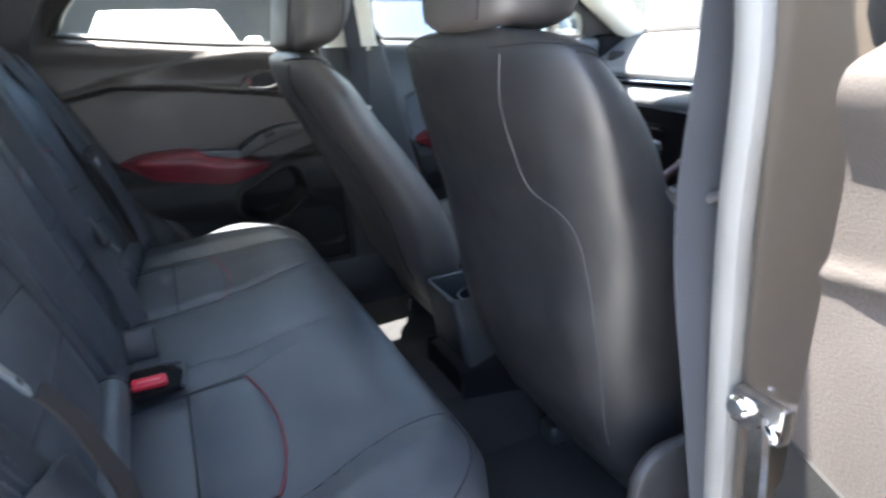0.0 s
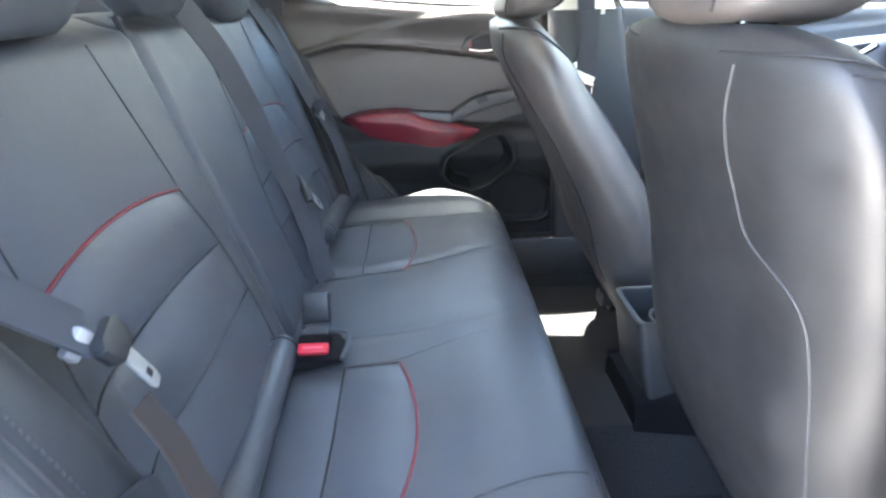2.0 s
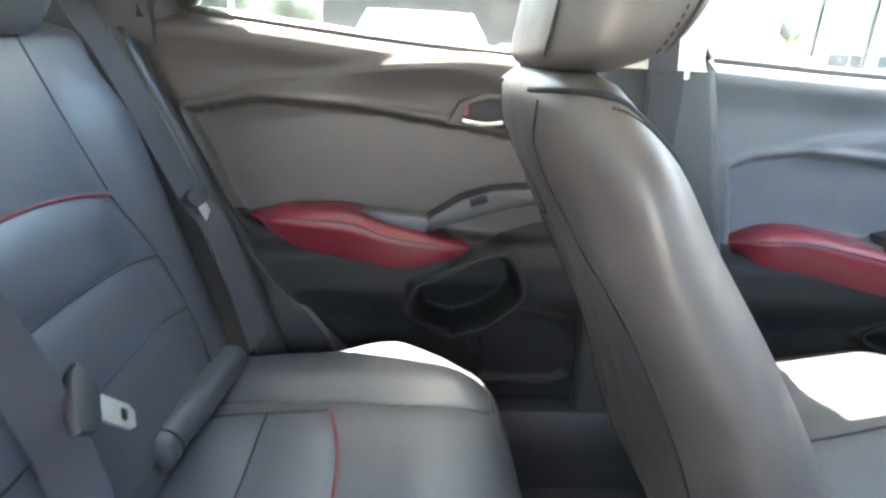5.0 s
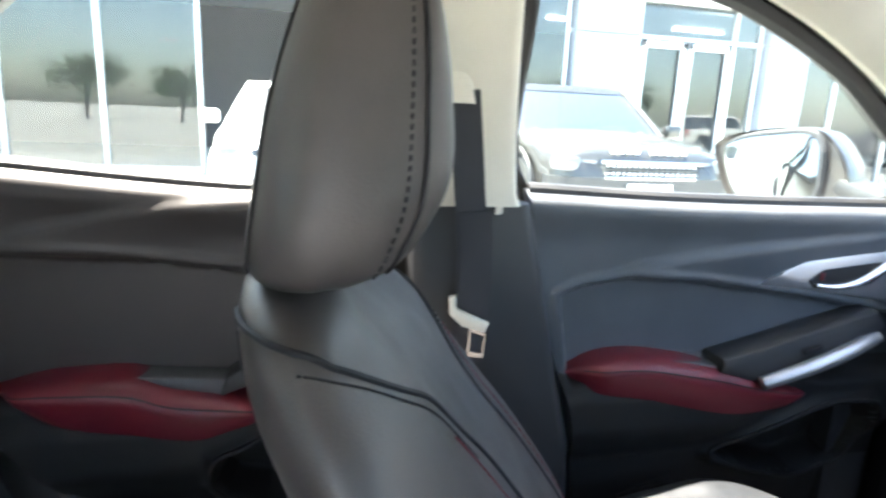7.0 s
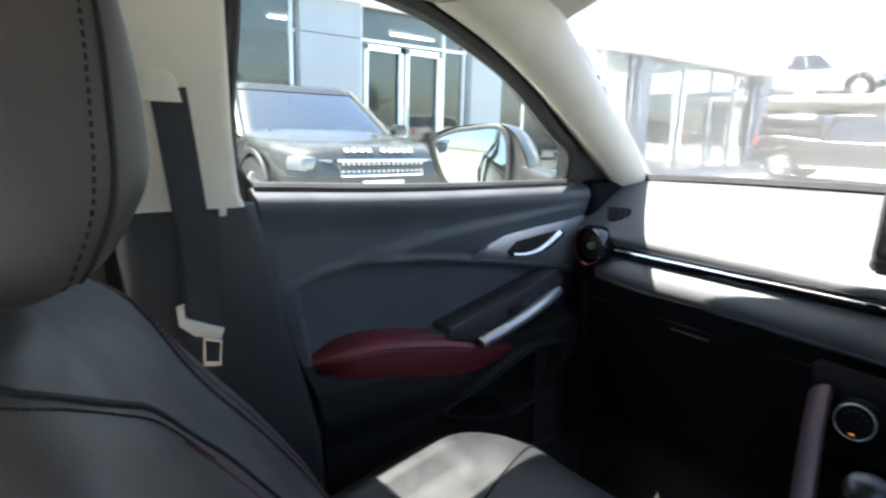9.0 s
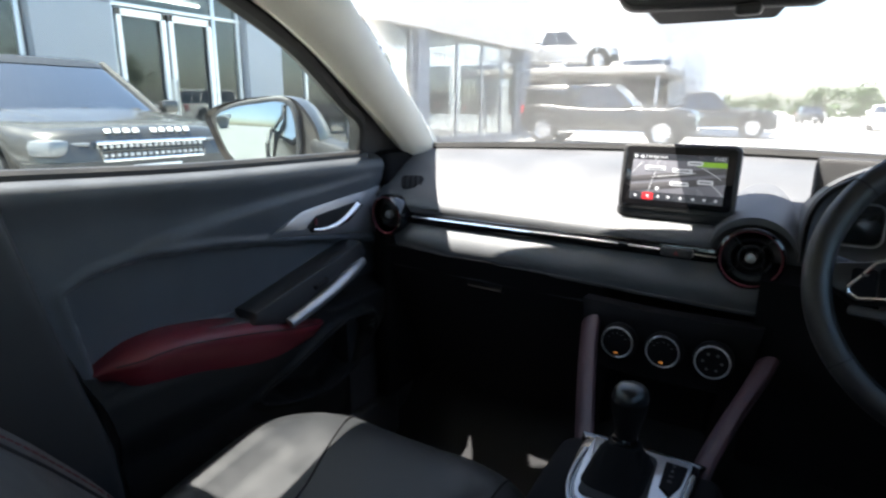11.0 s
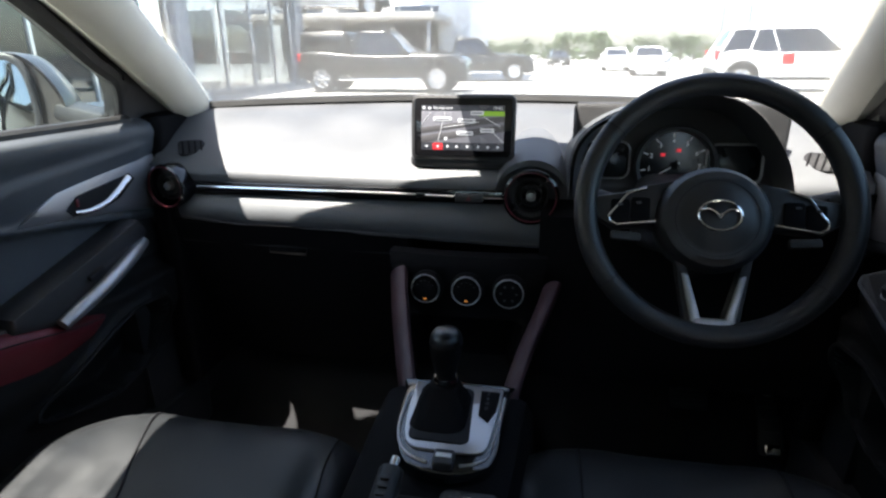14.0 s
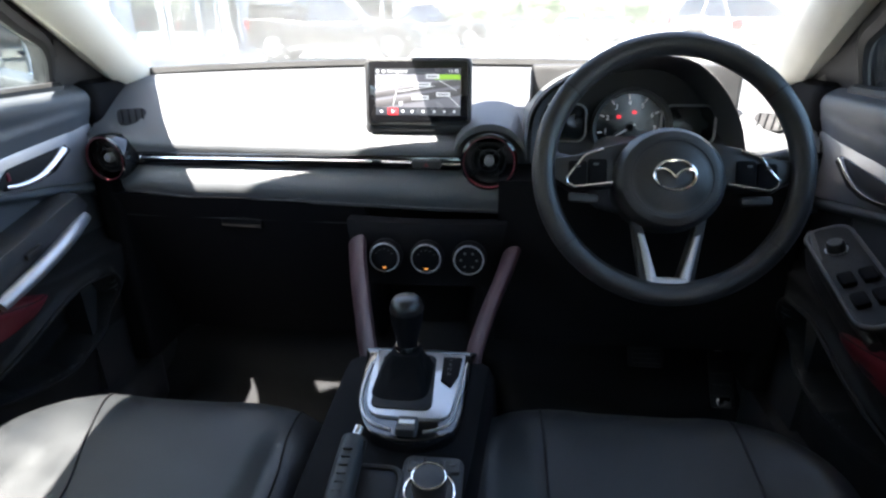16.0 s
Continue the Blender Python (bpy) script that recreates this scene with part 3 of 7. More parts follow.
cluster = part("instrument_hood", join(sheet(hood_out, 56, 12), sheet(hood_in, 56, 8)), DASH_VINYL, dash, "black hood over the instruments")
part("hood_stitching", tube([Vector(hood_out(u / 56, 0.05)) + Vector((0, 0, 0.001)) for u in range(57)], 0.0015, 6), THREAD, cluster)
part("instrument_panel", rbox((0.355, 0.842, 0.945), (0.36, 0.02, 0.19), 0.01), HARD_PLASTIC, cluster)
LCD = material("dark display", (0.012, 0.014, 0.016), 0.18, vary=0.05)
GAUGE_WHITE = material("lit gauge print", (0.80, 0.80, 0.82), 0.5, emit=0.02, vary=0.0)
GAUGE_RING = material("grey gauge surround", (0.07, 0.07, 0.074), 0.45, vary=0.08)
gm = pose(0.338 + 0.012, 0.815, 0.935, 90 - 8, 0, 0)
gauge = part("rev_counter", lathe([(0.066, -0.02), (0.068, 0.02), (0.066, 0.024), (0.061, 0.022), (0.059, 0.004), (0.058, 0.0), (0.001, 0.0)], gm, 56), GAUGE_RING, dash, "round rev counter in a deep black ring")
part("dial_ring", ring_shape(0.0605, 0.0016, gm @ pose(0, 0, 0.006), 56, 6), SATIN, gauge, "fine silver dial ring")
for k in range(9):
    a = radians(222 - 32 * k)
    g = slab(rounded(0.0085, 0.0020, 0.0008, 2), 0.0006, 0.0002, gm @ pose(0.052 * math.cos(a), 0.052 * math.sin(a), 0.0006, 0, 0, math.degrees(a)))
    part("dial_mark", g, GAUGE_WHITE, gauge)
part("needle", slab([(-0.010, -0.0012), (0.046, -0.0005), (0.046, 0.0005), (-0.010, 0.0012)], 0.001, 0.0003, gm @ pose(0, 0, 0.004, 0, 0, 212)), GAUGE_WHITE, gauge, "pale pointer")
part("dial_face", lathe([(0.0575, 0.0002), (0.0575, 0.0005), (0.0005, 0.0005)], gm, 56), LCD, gauge, "black dial face")
part("needle_cap", lathe([(0.007, 0), (0.007, 0.006), (0.005, 0.008), (0.0005, 0.008)], gm, 20), STACK_BLACK, gauge)


def lettering(text, size, m, mat, parent, name="numeral", label=""):
    """Raised characters in the built-in font, as a mesh."""
    cu = bpy.data.curves.new(name, "FONT")
    cu.body, cu.size, cu.align_x, cu.align_y, cu.extrude, cu.resolution_u = text, size, "CENTER", "CENTER", 0.0002, 2
    tmp = bpy.data.objects.new("tmp", cu)
    scene.collection.objects.link(tmp)
    me = bpy.data.meshes.new_from_object(tmp.evaluated_get(bpy.context.evaluated_depsgraph_get()))
    bpy.data.objects.remove(tmp)
    geo = ([tuple(m @ v.co) for v in me.vertices], [tuple(p.vertices) for p in me.polygons])
    bpy.data.meshes.remove(me)
    return part(name, geo, mat, parent, label, 20)


for k in range(9):
    a = radians(222 - 32 * k)
    lettering(str(k), 0.0120, gm @ pose(0.042 * math.cos(a), 0.042 * math.sin(a), 0.0008), GAUGE_WHITE, gauge)
LED_RED = material("red warning lamp", (0.45, 0.02, 0.03), 0.4, emit=0.25, vary=0.0)
for a, b in ((-0.020, 0.018), (0.006, 0.026)):
    part("warning_lamp", slab(rounded(0.008, 0.006, 0.002, 3), 0.001, 0.0003, gm @ pose(a, b, 0.001)), LED_RED, gauge, "lit red warning symbol")
lettering("000", 0.009, gm @ pose(0.034, -0.026, 0.001), GAUGE_WHITE, gauge, "speed_readout")
wing = part("left_display", slab(rounded(0.080, 0.060, 0.014, 4), 0.012, 0.003, pose(0.232, 0.822, 0.943, 82, 0, 0)), LCD, dash, "dark trip display beside the rev counter")
lettering("P", 0.012, pose(0.218, 0.809, 0.950, 82, 0, 0), GAUGE_WHITE, wing, "gear_readout")
part("readout_bar", slab(rounded(0.040, 0.004, 0.001, 2), 0.001, 0.0003, pose(0.232, 0.8085, 0.924, 82, 0, 0)), THREAD, wing)
wing = part("right_display", slab(rounded(0.086, 0.064, 0.016, 4), 0.012, 0.003, pose(0.446, 0.822, 0.940, 82, 0, 0)), LCD, dash, "dark fuel display beside the rev counter")
part("display_frame", tube([pose(0.446, 0.808, 0.940, 82, 0, 0) @ Vector((a, b, 0)) for a, b in rounded(0.090, 0.068, 0.018, 5)], 0.0022, 6, True), SATIN, wing, "thin silver frame")
part("display_frame", tube([pose(0.232, 0.808, 0.943, 82, 0, 0) @ Vector((a, b, 0)) for a, b in rounded(0.084, 0.064, 0.016, 5)], 0.0018, 6, True), SATIN, dash, "thin silver frame")

# ---------------------------------------------------------------- navigation screen
nav = thing("navigation_screen", "black tablet-like touch screen showing a navigation map", "screen", (-0.025, 0.86, 0.92))
nm = pose(-0.024, 0.818, 0.994, 90 - 7, 0, 0)
part("housing", slab(rounded(0.193, 0.118, 0.012, 5), 0.020, 0.005, nm @ pose(0, 0, -0.020)), HARD_PLASTIC, nav, "black rounded housing")
part("foot", rbox((-0.024, 0.845, 0.930), (0.205, 0.055, 0.022), 0.008, (0, 0, 0), 0.02), HARD_PLASTIC, nav)
part("cover_glass", slab(rounded(0.180, 0.105, 0.008, 5), 0.0012, 0.0004, nm), GLOSS_BLACK, nav, "glossy black cover glass")


def screen_colour(name, c, e=0.18):
    return material(name, c, 0.25, emit=e, vary=0.04, vary_size=0.05)


MAP_GREY = screen_colour("map ground", (0.105, 0.105, 0.120))
MAP_DARK = screen_colour("map road", (0.055, 0.053, 0.056))
MAP_WHITE = screen_colour("map white", (0.38, 0.39, 0.41))
MAP_GREEN = screen_colour("map park", (0.16, 0.30, 0.03))
MAP_BAR = screen_colour("map bar", (0.014, 0.015, 0.018), 0.5)
MAP_RED = screen_colour("map red", (0.32, 0.015, 0.02))


def on_screen(name, x0, y0, x1, y1, mat, lift=0.0016, r=0.0006, label="", into=None):
    w, h = x1 - x0, y1 - y0
    return part(name, slab(rounded(w, h, min(r, w * 0.4, h * 0.4), 2), 0.0004, 0.0001, nm @ pose((x0 + x1) / 2, (y0 + y1) / 2, lift)), mat, into or nav, label)


shown = on_screen("map", -0.0765, -0.027, 0.0765, 0.0295, MAP_GREY, 0.0013, label="grey road map")
on_screen("title_bar", -0.0765, 0.0297, 0.0765, 0.0400, MAP_BAR, 0.0013)
on_screen("icon_bar", -0.0765, -0.0410, 0.0765, -0.0272, MAP_BAR, 0.0013)
on_screen("park_area", 0.030, 0.021, 0.0765, 0.0294, MAP_GREEN, 0.0018, into=shown)
for a, b, w in (((-0.0765, -0.022), (0.0765, 0.000), 0.012), ((-0.0765, -0.006), (0.0765, 0.0165), 0.010)):
    d = Vector((b[0] - a[0], b[1] - a[1], 0))
    g = slab([(0, -w / 2), (d.length, -w / 2), (d.length, w / 2), (0, w / 2)], 0.0003, 0.0001, nm @ pose(a[0], a[1], 0.0017) @ pose(0, 0, 0, 0, 0, math.degrees(math.atan2(d.y, d.x))))
    part("map_road", g, MAP_DARK, shown)
for a, b in (((-0.045, -0.025), (-0.032, 0.028)), ((0.038, 0.020), (0.070, 0.002)), ((0.052, -0.004), (0.0765, -0.026)), ((-0.035, 0.0), (0.030, 0.010)), ((-0.076, 0.006), (-0.058, 0.026))):
    part("map_street", tube([nm @ Vector((*a, 0.0021)), nm @ Vector((*b, 0.0021))], 0.0006, 5), MAP_WHITE, shown)
for x, y, w in ((-0.037, 0.0150, 0.034), (0.008, 0.0125, 0.032), (0.005, -0.0100, 0.030), (0.046, -0.0045, 0.025), (0.027, 0.0262, 0.024)):
    tag = on_screen("map_label", x - w / 2, y - 0.0038, x + w / 2, y + 0.0038, MAP_WHITE, 0.0022, 0.001, into=shown)
    on_screen("label_bar", x - w * 0.38, y - 0.0012, x + w * 0.38, y + 0.0012, MAP_GREY, 0.0028, 0.0005, into=tag)
on_screen("position_mark", -0.033, -0.0235, -0.0275, -0.0170, MAP_WHITE, 0.0022, 0.0015, into=shown)
lettering("Navigation", 0.0085, nm @ pose(-0.036, 0.0350, 0.0020), MAP_WHITE, nav, "title")
lettering("13:42", 0.0085, nm @ pose(0.064, 0.0350, 0.0020), MAP_WHITE, nav, "clock_readout")
on_screen("home_icon", -0.0745, 0.0320, -0.0690, 0.0375, MAP_WHITE, 0.0018, 0.002)
on_screen("menu_icon", -0.0640, 0.0322, -0.0580, 0.0365, MAP_WHITE, 0.0018, 0.001)
on_screen("active_icon", -0.0545, -0.0405, -0.0360, -0.0280, MAP_RED, 0.0018, 0.001, "red selected menu button")
for x in (-0.066, -0.045, -0.027, -0.010, 0.010, 0.030, 0.048, 0.066):
    on_screen("menu_symbol", x - 0.0022, -0.0365, x + 0.0022, -0.0320, MAP_WHITE, 0.0023, 0.0015)

# ---------------------------------------------------------------- steering wheel
wheel = thing("steering_wheel", "black leather three-spoke steering wheel with silver accents", "steering wheel", (0.354, 0.60, 0.90))
wm = pose(0.354, 0.548, 0.927, 90 - 23, 0, 0)
part("rim", ring_shape(0.167, 0.0155, wm, 80, 14), WHEEL_LEATHER, wheel, "black stitched leather rim")
for a in (38, 142, 218, 322):
    c = wm @ pose(0.167 * math.cos(radians(a)), 0.167 * math.sin(radians(a)), 0, 90, 0, a)
    part("rim_seam", ring_shape(0.0157, 0.0008, c, 24, 5), SEAM, wheel)
part("hub", lathe([(0.078, -0.050), (0.080, -0.02), (0.078, -0.006), (0.070, 0.006), (0.060, 0.010), (0.054, 0.009), (0.048, 0.011), (0.030, 0.017), (0.0005, 0.020)], wm @ pose(-0.003, -0.016, 0.012) @ Matrix.Diagonal((0.92, 0.88, 1, 1)), 56), WHEEL_LEATHER, wheel, "round black airbag hub")
part("hub_seam", ring_shape(0.056, 0.0010, wm @ pose(-0.003, -0.016, 0.0208) @ Matrix.Diagonal((0.92, 0.88, 1, 1)), 56, 6), SEAM, wheel)
badge = part("badge", tube([wm @ Vector((-0.003 + 0.0255 * math.cos(a), -0.014 + 0.0190 * math.sin(a), 0.0315)) for a in (2 * math.pi * k / 36 for k in range(36))], 0.0022, 8, True), BRIGHT, wheel, "oval chrome badge")
part("badge_wing", tube(spline([wm @ Vector(q) for q in ((-0.0268, -0.008, 0.0315), (-0.016, -0.0065, 0.0325), (-0.007, -0.012, 0.033), (-0.003, -0.0175, 0.033), (0.001, -0.012, 0.033), (0.010, -0.0065, 0.0325), (0.0208, -0.008, 0.0315))], 5), 0.0020, 8), BRIGHT, badge)


def spoke(s):
    pts = [(s * 0.050, 0.036), (s * 0.092, 0.028), (s * 0.118, 0.018), (s * 0.156, 0.012), (s * 0.157, -0.014), (s * 0.140, -0.024), (s * 0.128, -0.032), (s * 0.072, -0.026), (s * 0.050, -0.034)]
    if s < 0:
        pts.reverse()
    return pts


for s in (-1, 1):
    arm = part("spoke", slab(spoke(s), 0.030, 0.006, wm @ pose(0, 0, -0.030)), WHEEL_LEATHER, wheel, "black spoke with buttons")
    rim = [(s * 0.072, -0.020), (s * 0.125, -0.027), (s * 0.134, -0.022), (s * 0.136, -0.015), (s * 0.112, 0.016), (s * 0.088, 0.024)]
    part("spoke_trim", tube([wm @ Vector((a, b, 0.002)) for a, b in rim], 0.0022, 8), BRIGHT, arm, "bright silver outline")
    for k in range(2):
        part("spoke_button", slab(rounded(0.025, 0.034, 0.004, 3), 0.003, 0.0012, wm @ pose(s * (0.095 + 0.0262 * k), -0.006 - 0.003 * k, 0.0)), STACK_BLACK, arm)
        part("button_mark", slab(rounded(0.007, 0.003, 0.001, 2), 0.0008, 0.0002, wm @ pose(s * (0.098 + 0.024 * k), 0.003 - 0.003 * k, 0.006)), THREAD, arm)
    part("lower_button", slab(rounded(0.040, 0.012, 0.004, 3), 0.008, 0.002, wm @ pose(s * 0.112, -0.041, -0.012, 0, 0, s * 4)), HARD_PLASTIC, wheel)
    part("lower_spoke", slab([(s * 0.050, -0.060), (s * 0.038, -0.062), (s * 0.012, -0.150), (s * 0.034, -0.156)] if s < 0 else [(0.034, -0.156), (0.012, -0.150), (0.038, -0.062), (0.050, -0.060)], 0.020, 0.004, wm @ pose(0, 0, -0.022)), HARD_PLASTIC, wheel)
    part("spoke_accent", slab([(s * 0.040, -0.088), (s * 0.032, -0.090), (s * 0.013, -0.152), (s * 0.026, -0.157)] if s < 0 else [(0.026, -0.157), (0.013, -0.152), (0.032, -0.090), (0.040, -0.088)], 0.006, 0.002, wm @ pose(0, 0, -0.003)), SATIN, wheel, "satin silver accent strip")
part("spoke_foot", slab([(-0.029, -0.163), (0.029, -0.163), (0.022, -0.145), (-0.022, -0.145)], 0.024, 0.005, wm @ pose(0, 0, -0.018)), SATIN, wheel, "satin silver spoke foot")
part("column_shroud", loft([[(0.354 + a, y, z + b) for a, b in rounded(w, h, 0.03, 4)] for y, z, w, h in ((0.575, 0.905, 0.10, 0.09), (0.64, 0.885, 0.13, 0.11), (0.76, 0.865, 0.15, 0.13))]), HARD_PLASTIC, wheel, "black steering column shroud")
for s in (-1, 1):
    stalk = part("stalk", tube(spline([(0.354 + s * 0.05, 0.635, 0.905), (0.354 + s * 0.11, 0.625, 0.912), (0.354 + s * 0.175, 0.615, 0.930)], 6), lambda t: 0.0085 + 0.003 * t, 12), HARD_PLASTIC, wheel, "black column stalk")
    for k in range(3):
        part("stalk_mark", rbox((0.354 + s * (0.135 + 0.012 * k), 0.607, 0.920 + 0.005 * k), (0.005, 0.002, 0.007), 0.0006), THREAD, stalk)

# ---------------------------------------------------------------- centre stack and console
stack = thing("centre_stack", "black centre stack with three silver-ringed climate dials", "control panel", (0.01, 0.70, 0.65))
def stack_fn(u, v):
    x = -0.004 + (-0.146 + 0.292 * u) * (1 - 0.28 * v)
    z = 0.774 - 0.229 * v
    y = 0.738 - 0.012 * math.sin(math.pi * u) - 0.015 * v + 0.08 * step(0.50, 0.62, v) * (step(0.06, 0.16, u) - step(0.84, 0.94, u)) + 0.010 * (1 - step(-0.05, 0.10, v))
    return x, y, z


part("fascia", sheet(stack_fn, 36, 40, (0, 0.03, 0)), STACK_BLACK, stack, "black fascia with a storage recess")
for k, x in enumerate((-0.074, 0.001, 0.077)):
    m = pose(x, 0.722, 0.717, 90 - 6, 0, 0) @ Matrix.Diagonal((1.08, 1.08, 0.9, 1))
    dial = part("climate_dial", lathe([(0.0285, -0.006), (0.029, 0.004), (0.0275, 0.007), (0.0255, 0.008), (0.024, 0.020), (0.0225, 0.0215), (0.001, 0.0215)], m, 40), STACK_BLACK, stack, "black climate dial")
    part("dial_bezel", ring_shape(0.0238, 0.0013, m @ pose(0, 0, 0.0208), 44, 8), SATIN, dial, "chrome dial ring")
    if k < 2:
        part("dial_pointer", slab(rounded(0.0062, 0.0024, 0.001, 2), 0.001, 0.0003, m @ pose(0, -0.017, 0.0212)), AMBER, dial, "lit amber marker")
        for q in range(5):
            a = radians(30 + 30 * q)
            part("dial_tick", slab(rounded(0.0034, 0.0012, 0.0005, 2), 0.0006, 0.0002, m @ pose(0.015 * math.cos(a), 0.015 * math.sin(a), 0.0214)), THREAD, dial)
    else:
        for q in range(6):
            a = radians(60 * q)
            part("dial_tick", slab(rounded(0.004, 0.004, 0.0014, 2), 0.0006, 0.0002, m @ pose(0.013 * math.cos(a), 0.013 * math.sin(a), 0.0214)), THREAD, dial)
for s in (-1, 1):
    if s < 0:
        side = spline([(-0.131, 0.738, 0.735), (-0.116, 0.68, 0.706), (-0.092, 0.60, 0.682), (-0.064, 0.51, 0.664), (-0.048, 0.465, 0.650)], 6)
    else:
        side = spline([(0.152, 0.738, 0.722), (0.139, 0.68, 0.704), (0.120, 0.60, 0.686), (0.104, 0.51, 0.672), (0.096, 0.465, 0.654)], 6)
    knee = part("knee_pad", tube(side, lambda t: 0.0125 - 0.003 * t, 14, flat=1.7), SHADED_RED, stack, "red leather knee pad with shade in its colour")

console = thing("centre_console", "black centre console with gear lever between the front seats", "console", (0.02, 0.2, 0.26))
C_TOP = [(-0.10, 0.40), (0.0, 0.43), (0.06, 0.46), (0.085, 0.585), (0.12, 0.600), (0.20, 0.645), (0.28, 0.658), (0.468, 0.664), (0.50, 0.61), (0.56, 0.54), (0.70, 0.50)]


def console_ring(y):
    top = curve_at(C_TOP, y)
    w = curve_at([(-0.10, 0.080), (0.1, 0.088), (0.28, 0.098), (0.47, 0.105), (0.70, 0.12)], y)
    c = curve_at([(-0.10, 0.0), (0.2, 0.012), (0.47, 0.022), (0.7, 0.01)], y)
    return [(c - w * 1.05, y, 0.28), (c - w * 1.04, y, 0.40), (c - w, y, top - 0.022), (c - w + 0.006, y, top - 0.008), (c - w + 0.020, y, top), (c, y, top),
            (c + w - 0.020, y, top), (c + w - 0.006, y, top - 0.008), (c + w, y, top - 0.022), (c + w * 1.04, y, 0.40), (c + w * 1.05, y, 0.28)]


part("body", loft([console_ring(-0.10 + 0.80 * k / 60) for k in range(61)], True, True), STACK_BLACK, console, "black grained console body")
# cup well at the rear end, seen from the bench
def bin_ring(z, w, y0, y1, r=0.014):
    return [(0.0 + a, (y0 + y1) / 2 + b, z) for a, b in rounded(2 * w, y1 - y0, r, 4)]


cup_bin = part("rear_bin", loft([bin_ring(0.30, 0.080, -0.060, 0.09), bin_ring(0.42, 0.074, -0.085, 0.09), bin_ring(0.538, 0.068, -0.108, 0.09), bin_ring(0.546, 0.067, -0.108, 0.09),
                                 bin_ring(0.549, 0.064, -0.105, 0.088), bin_ring(0.547, 0.059, -0.099, 0.085, 0.010), bin_ring(0.536, 0.057, -0.097, 0.083, 0.010), bin_ring(0.47, 0.055, -0.088, 0.08, 0.010)]), HARD_PLASTIC, console, "open black cup bin facing the bench")
part("cup_rim", ring_shape(0.040, 0.003, pose(0.004, -0.02, 0.520), 36, 6), HARD_PLASTIC, cup_bin, "black cup ring")
part("cup_rim", tube([(-0.052, 0.045, 0.545), (0.0, 0.050, 0.552), (0.052, 0.045, 0.545)], 0.004, 8), GLOSS_BLACK, cup_bin)
gate = [(-0.043, 0.474), (0.092, 0.474), (0.099, 0.455), (0.096, 0.36), (0.089, 0.310), (0.070, 0.290), (0.040, 0.281), (0.005, 0.286), (-0.018, 0.304), (-0.034, 0.345), (-0.043, 0.40), (-0.047, 0.455)]
gate.reverse()
g = part("gate_surround", slab(smooth_outline(gate, 4), 0.020, 0.003, pose(0, 0, 0.656)), GLOSS_BLACK, console, "polished black gear surround")
part("surround_edge", tube(spline([(-0.037, 0.430, 0.677), (-0.036, 0.37, 0.677), (-0.026, 0.328, 0.677), (-0.008, 0.305, 0.677), (0.014, 0.296, 0.677)], 6), 0.0022, 8), SATIN, g, "silver edge line")
part("surround_edge", tube(spline([(0.093, 0.440, 0.677), (0.090, 0.37, 0.677), (0.083, 0.320, 0.677), (0.070, 0.303, 0.677), (0.052, 0.296, 0.677)], 6), 0.0018, 8), SATIN, g, "silver edge line")
plate = [(-0.033, 0.457), (-0.026, 0.460), (0.030, 0.460), (0.082, 0.460), (0.089, 0.452), (0.087, 0.40), (0.082, 0.345), (0.077, 0.324), (0.060, 0.317), (0.010, 0.317), (-0.012, 0.322), (-0.024, 0.345), (-0.031, 0.40)]
plate.reverse()
part("gate_plate", slab(smooth_outline(plate, 4), 0.005, 0.001, pose(0, 0, 0.675)), SATIN, g, "satin silver gate plate")
part("gate_opening", slab([(0.017 + a * (1 + 1.0 * b) - 0.10 * b * (a > 0), 0.390 + b) for a, b in rounded(0.074, 0.120, 0.012, 5)], 0.004, 0.001, pose(0, 0, 0.6785)), SEAM, g)
part("position_plate", slab(list(reversed([(0.060, 0.446), (0.086, 0.446), (0.084, 0.404), (0.076, 0.378), (0.062, 0.392)])), 0.004, 0.001, pose(0, 0, 0.6785)), STACK_BLACK, g, "black gear position plate")
for k, ch in enumerate("PRND"):
    lettering(ch, 0.0075, pose(0.071, 0.438 - 0.011 * k, 0.6828), THREAD, g, "gear_letter")
part("mode_switch", rbox((0.033, 0.300, 0.680), (0.024, 0.026, 0.012), 0.003), HARD_PLASTIC, g, "small rocker switch")
part("switch_mark", rbox((0.033, 0.300, 0.6868), (0.018, 0.007, 0.001), 0.0003), WHITE_TAG, g)
KNOB = material("worn knob leather", (0.008, 0.008, 0.009), 0.30, grain=0.2, grain_size=0.001, vary=0.15)
km = pose(0.018, 0.398, 0.672, -4, 0, 0) @ Matrix.Diagonal((0.95, 1.10, 0.94, 1))
lever = part("gear_lever", lathe([(0.0125, 0.0), (0.0125, 0.048), (0.0135, 0.062), (0.0170, 0.078), (0.0205, 0.092), (0.0222, 0.104), (0.0222, 0.110)], km, 32), STACK_BLACK, console, "black leather gear knob")
part("knob_cap", lathe([(0.0222, 0.108), (0.0222, 0.113), (0.0205, 0.121), (0.0165, 0.1265), (0.010, 0.1290), (0.0005, 0.130)], km, 32), KNOB, lever, "smooth black cap")
part("lever_collar", lathe([(0.015, 0.04), (0.0165, 0.044), (0.0165, 0.052), (0.015, 0.056)], pose(0.018, 0.398, 0.672, -4, 0, 0), 28), GLOSS_BLACK, lever)


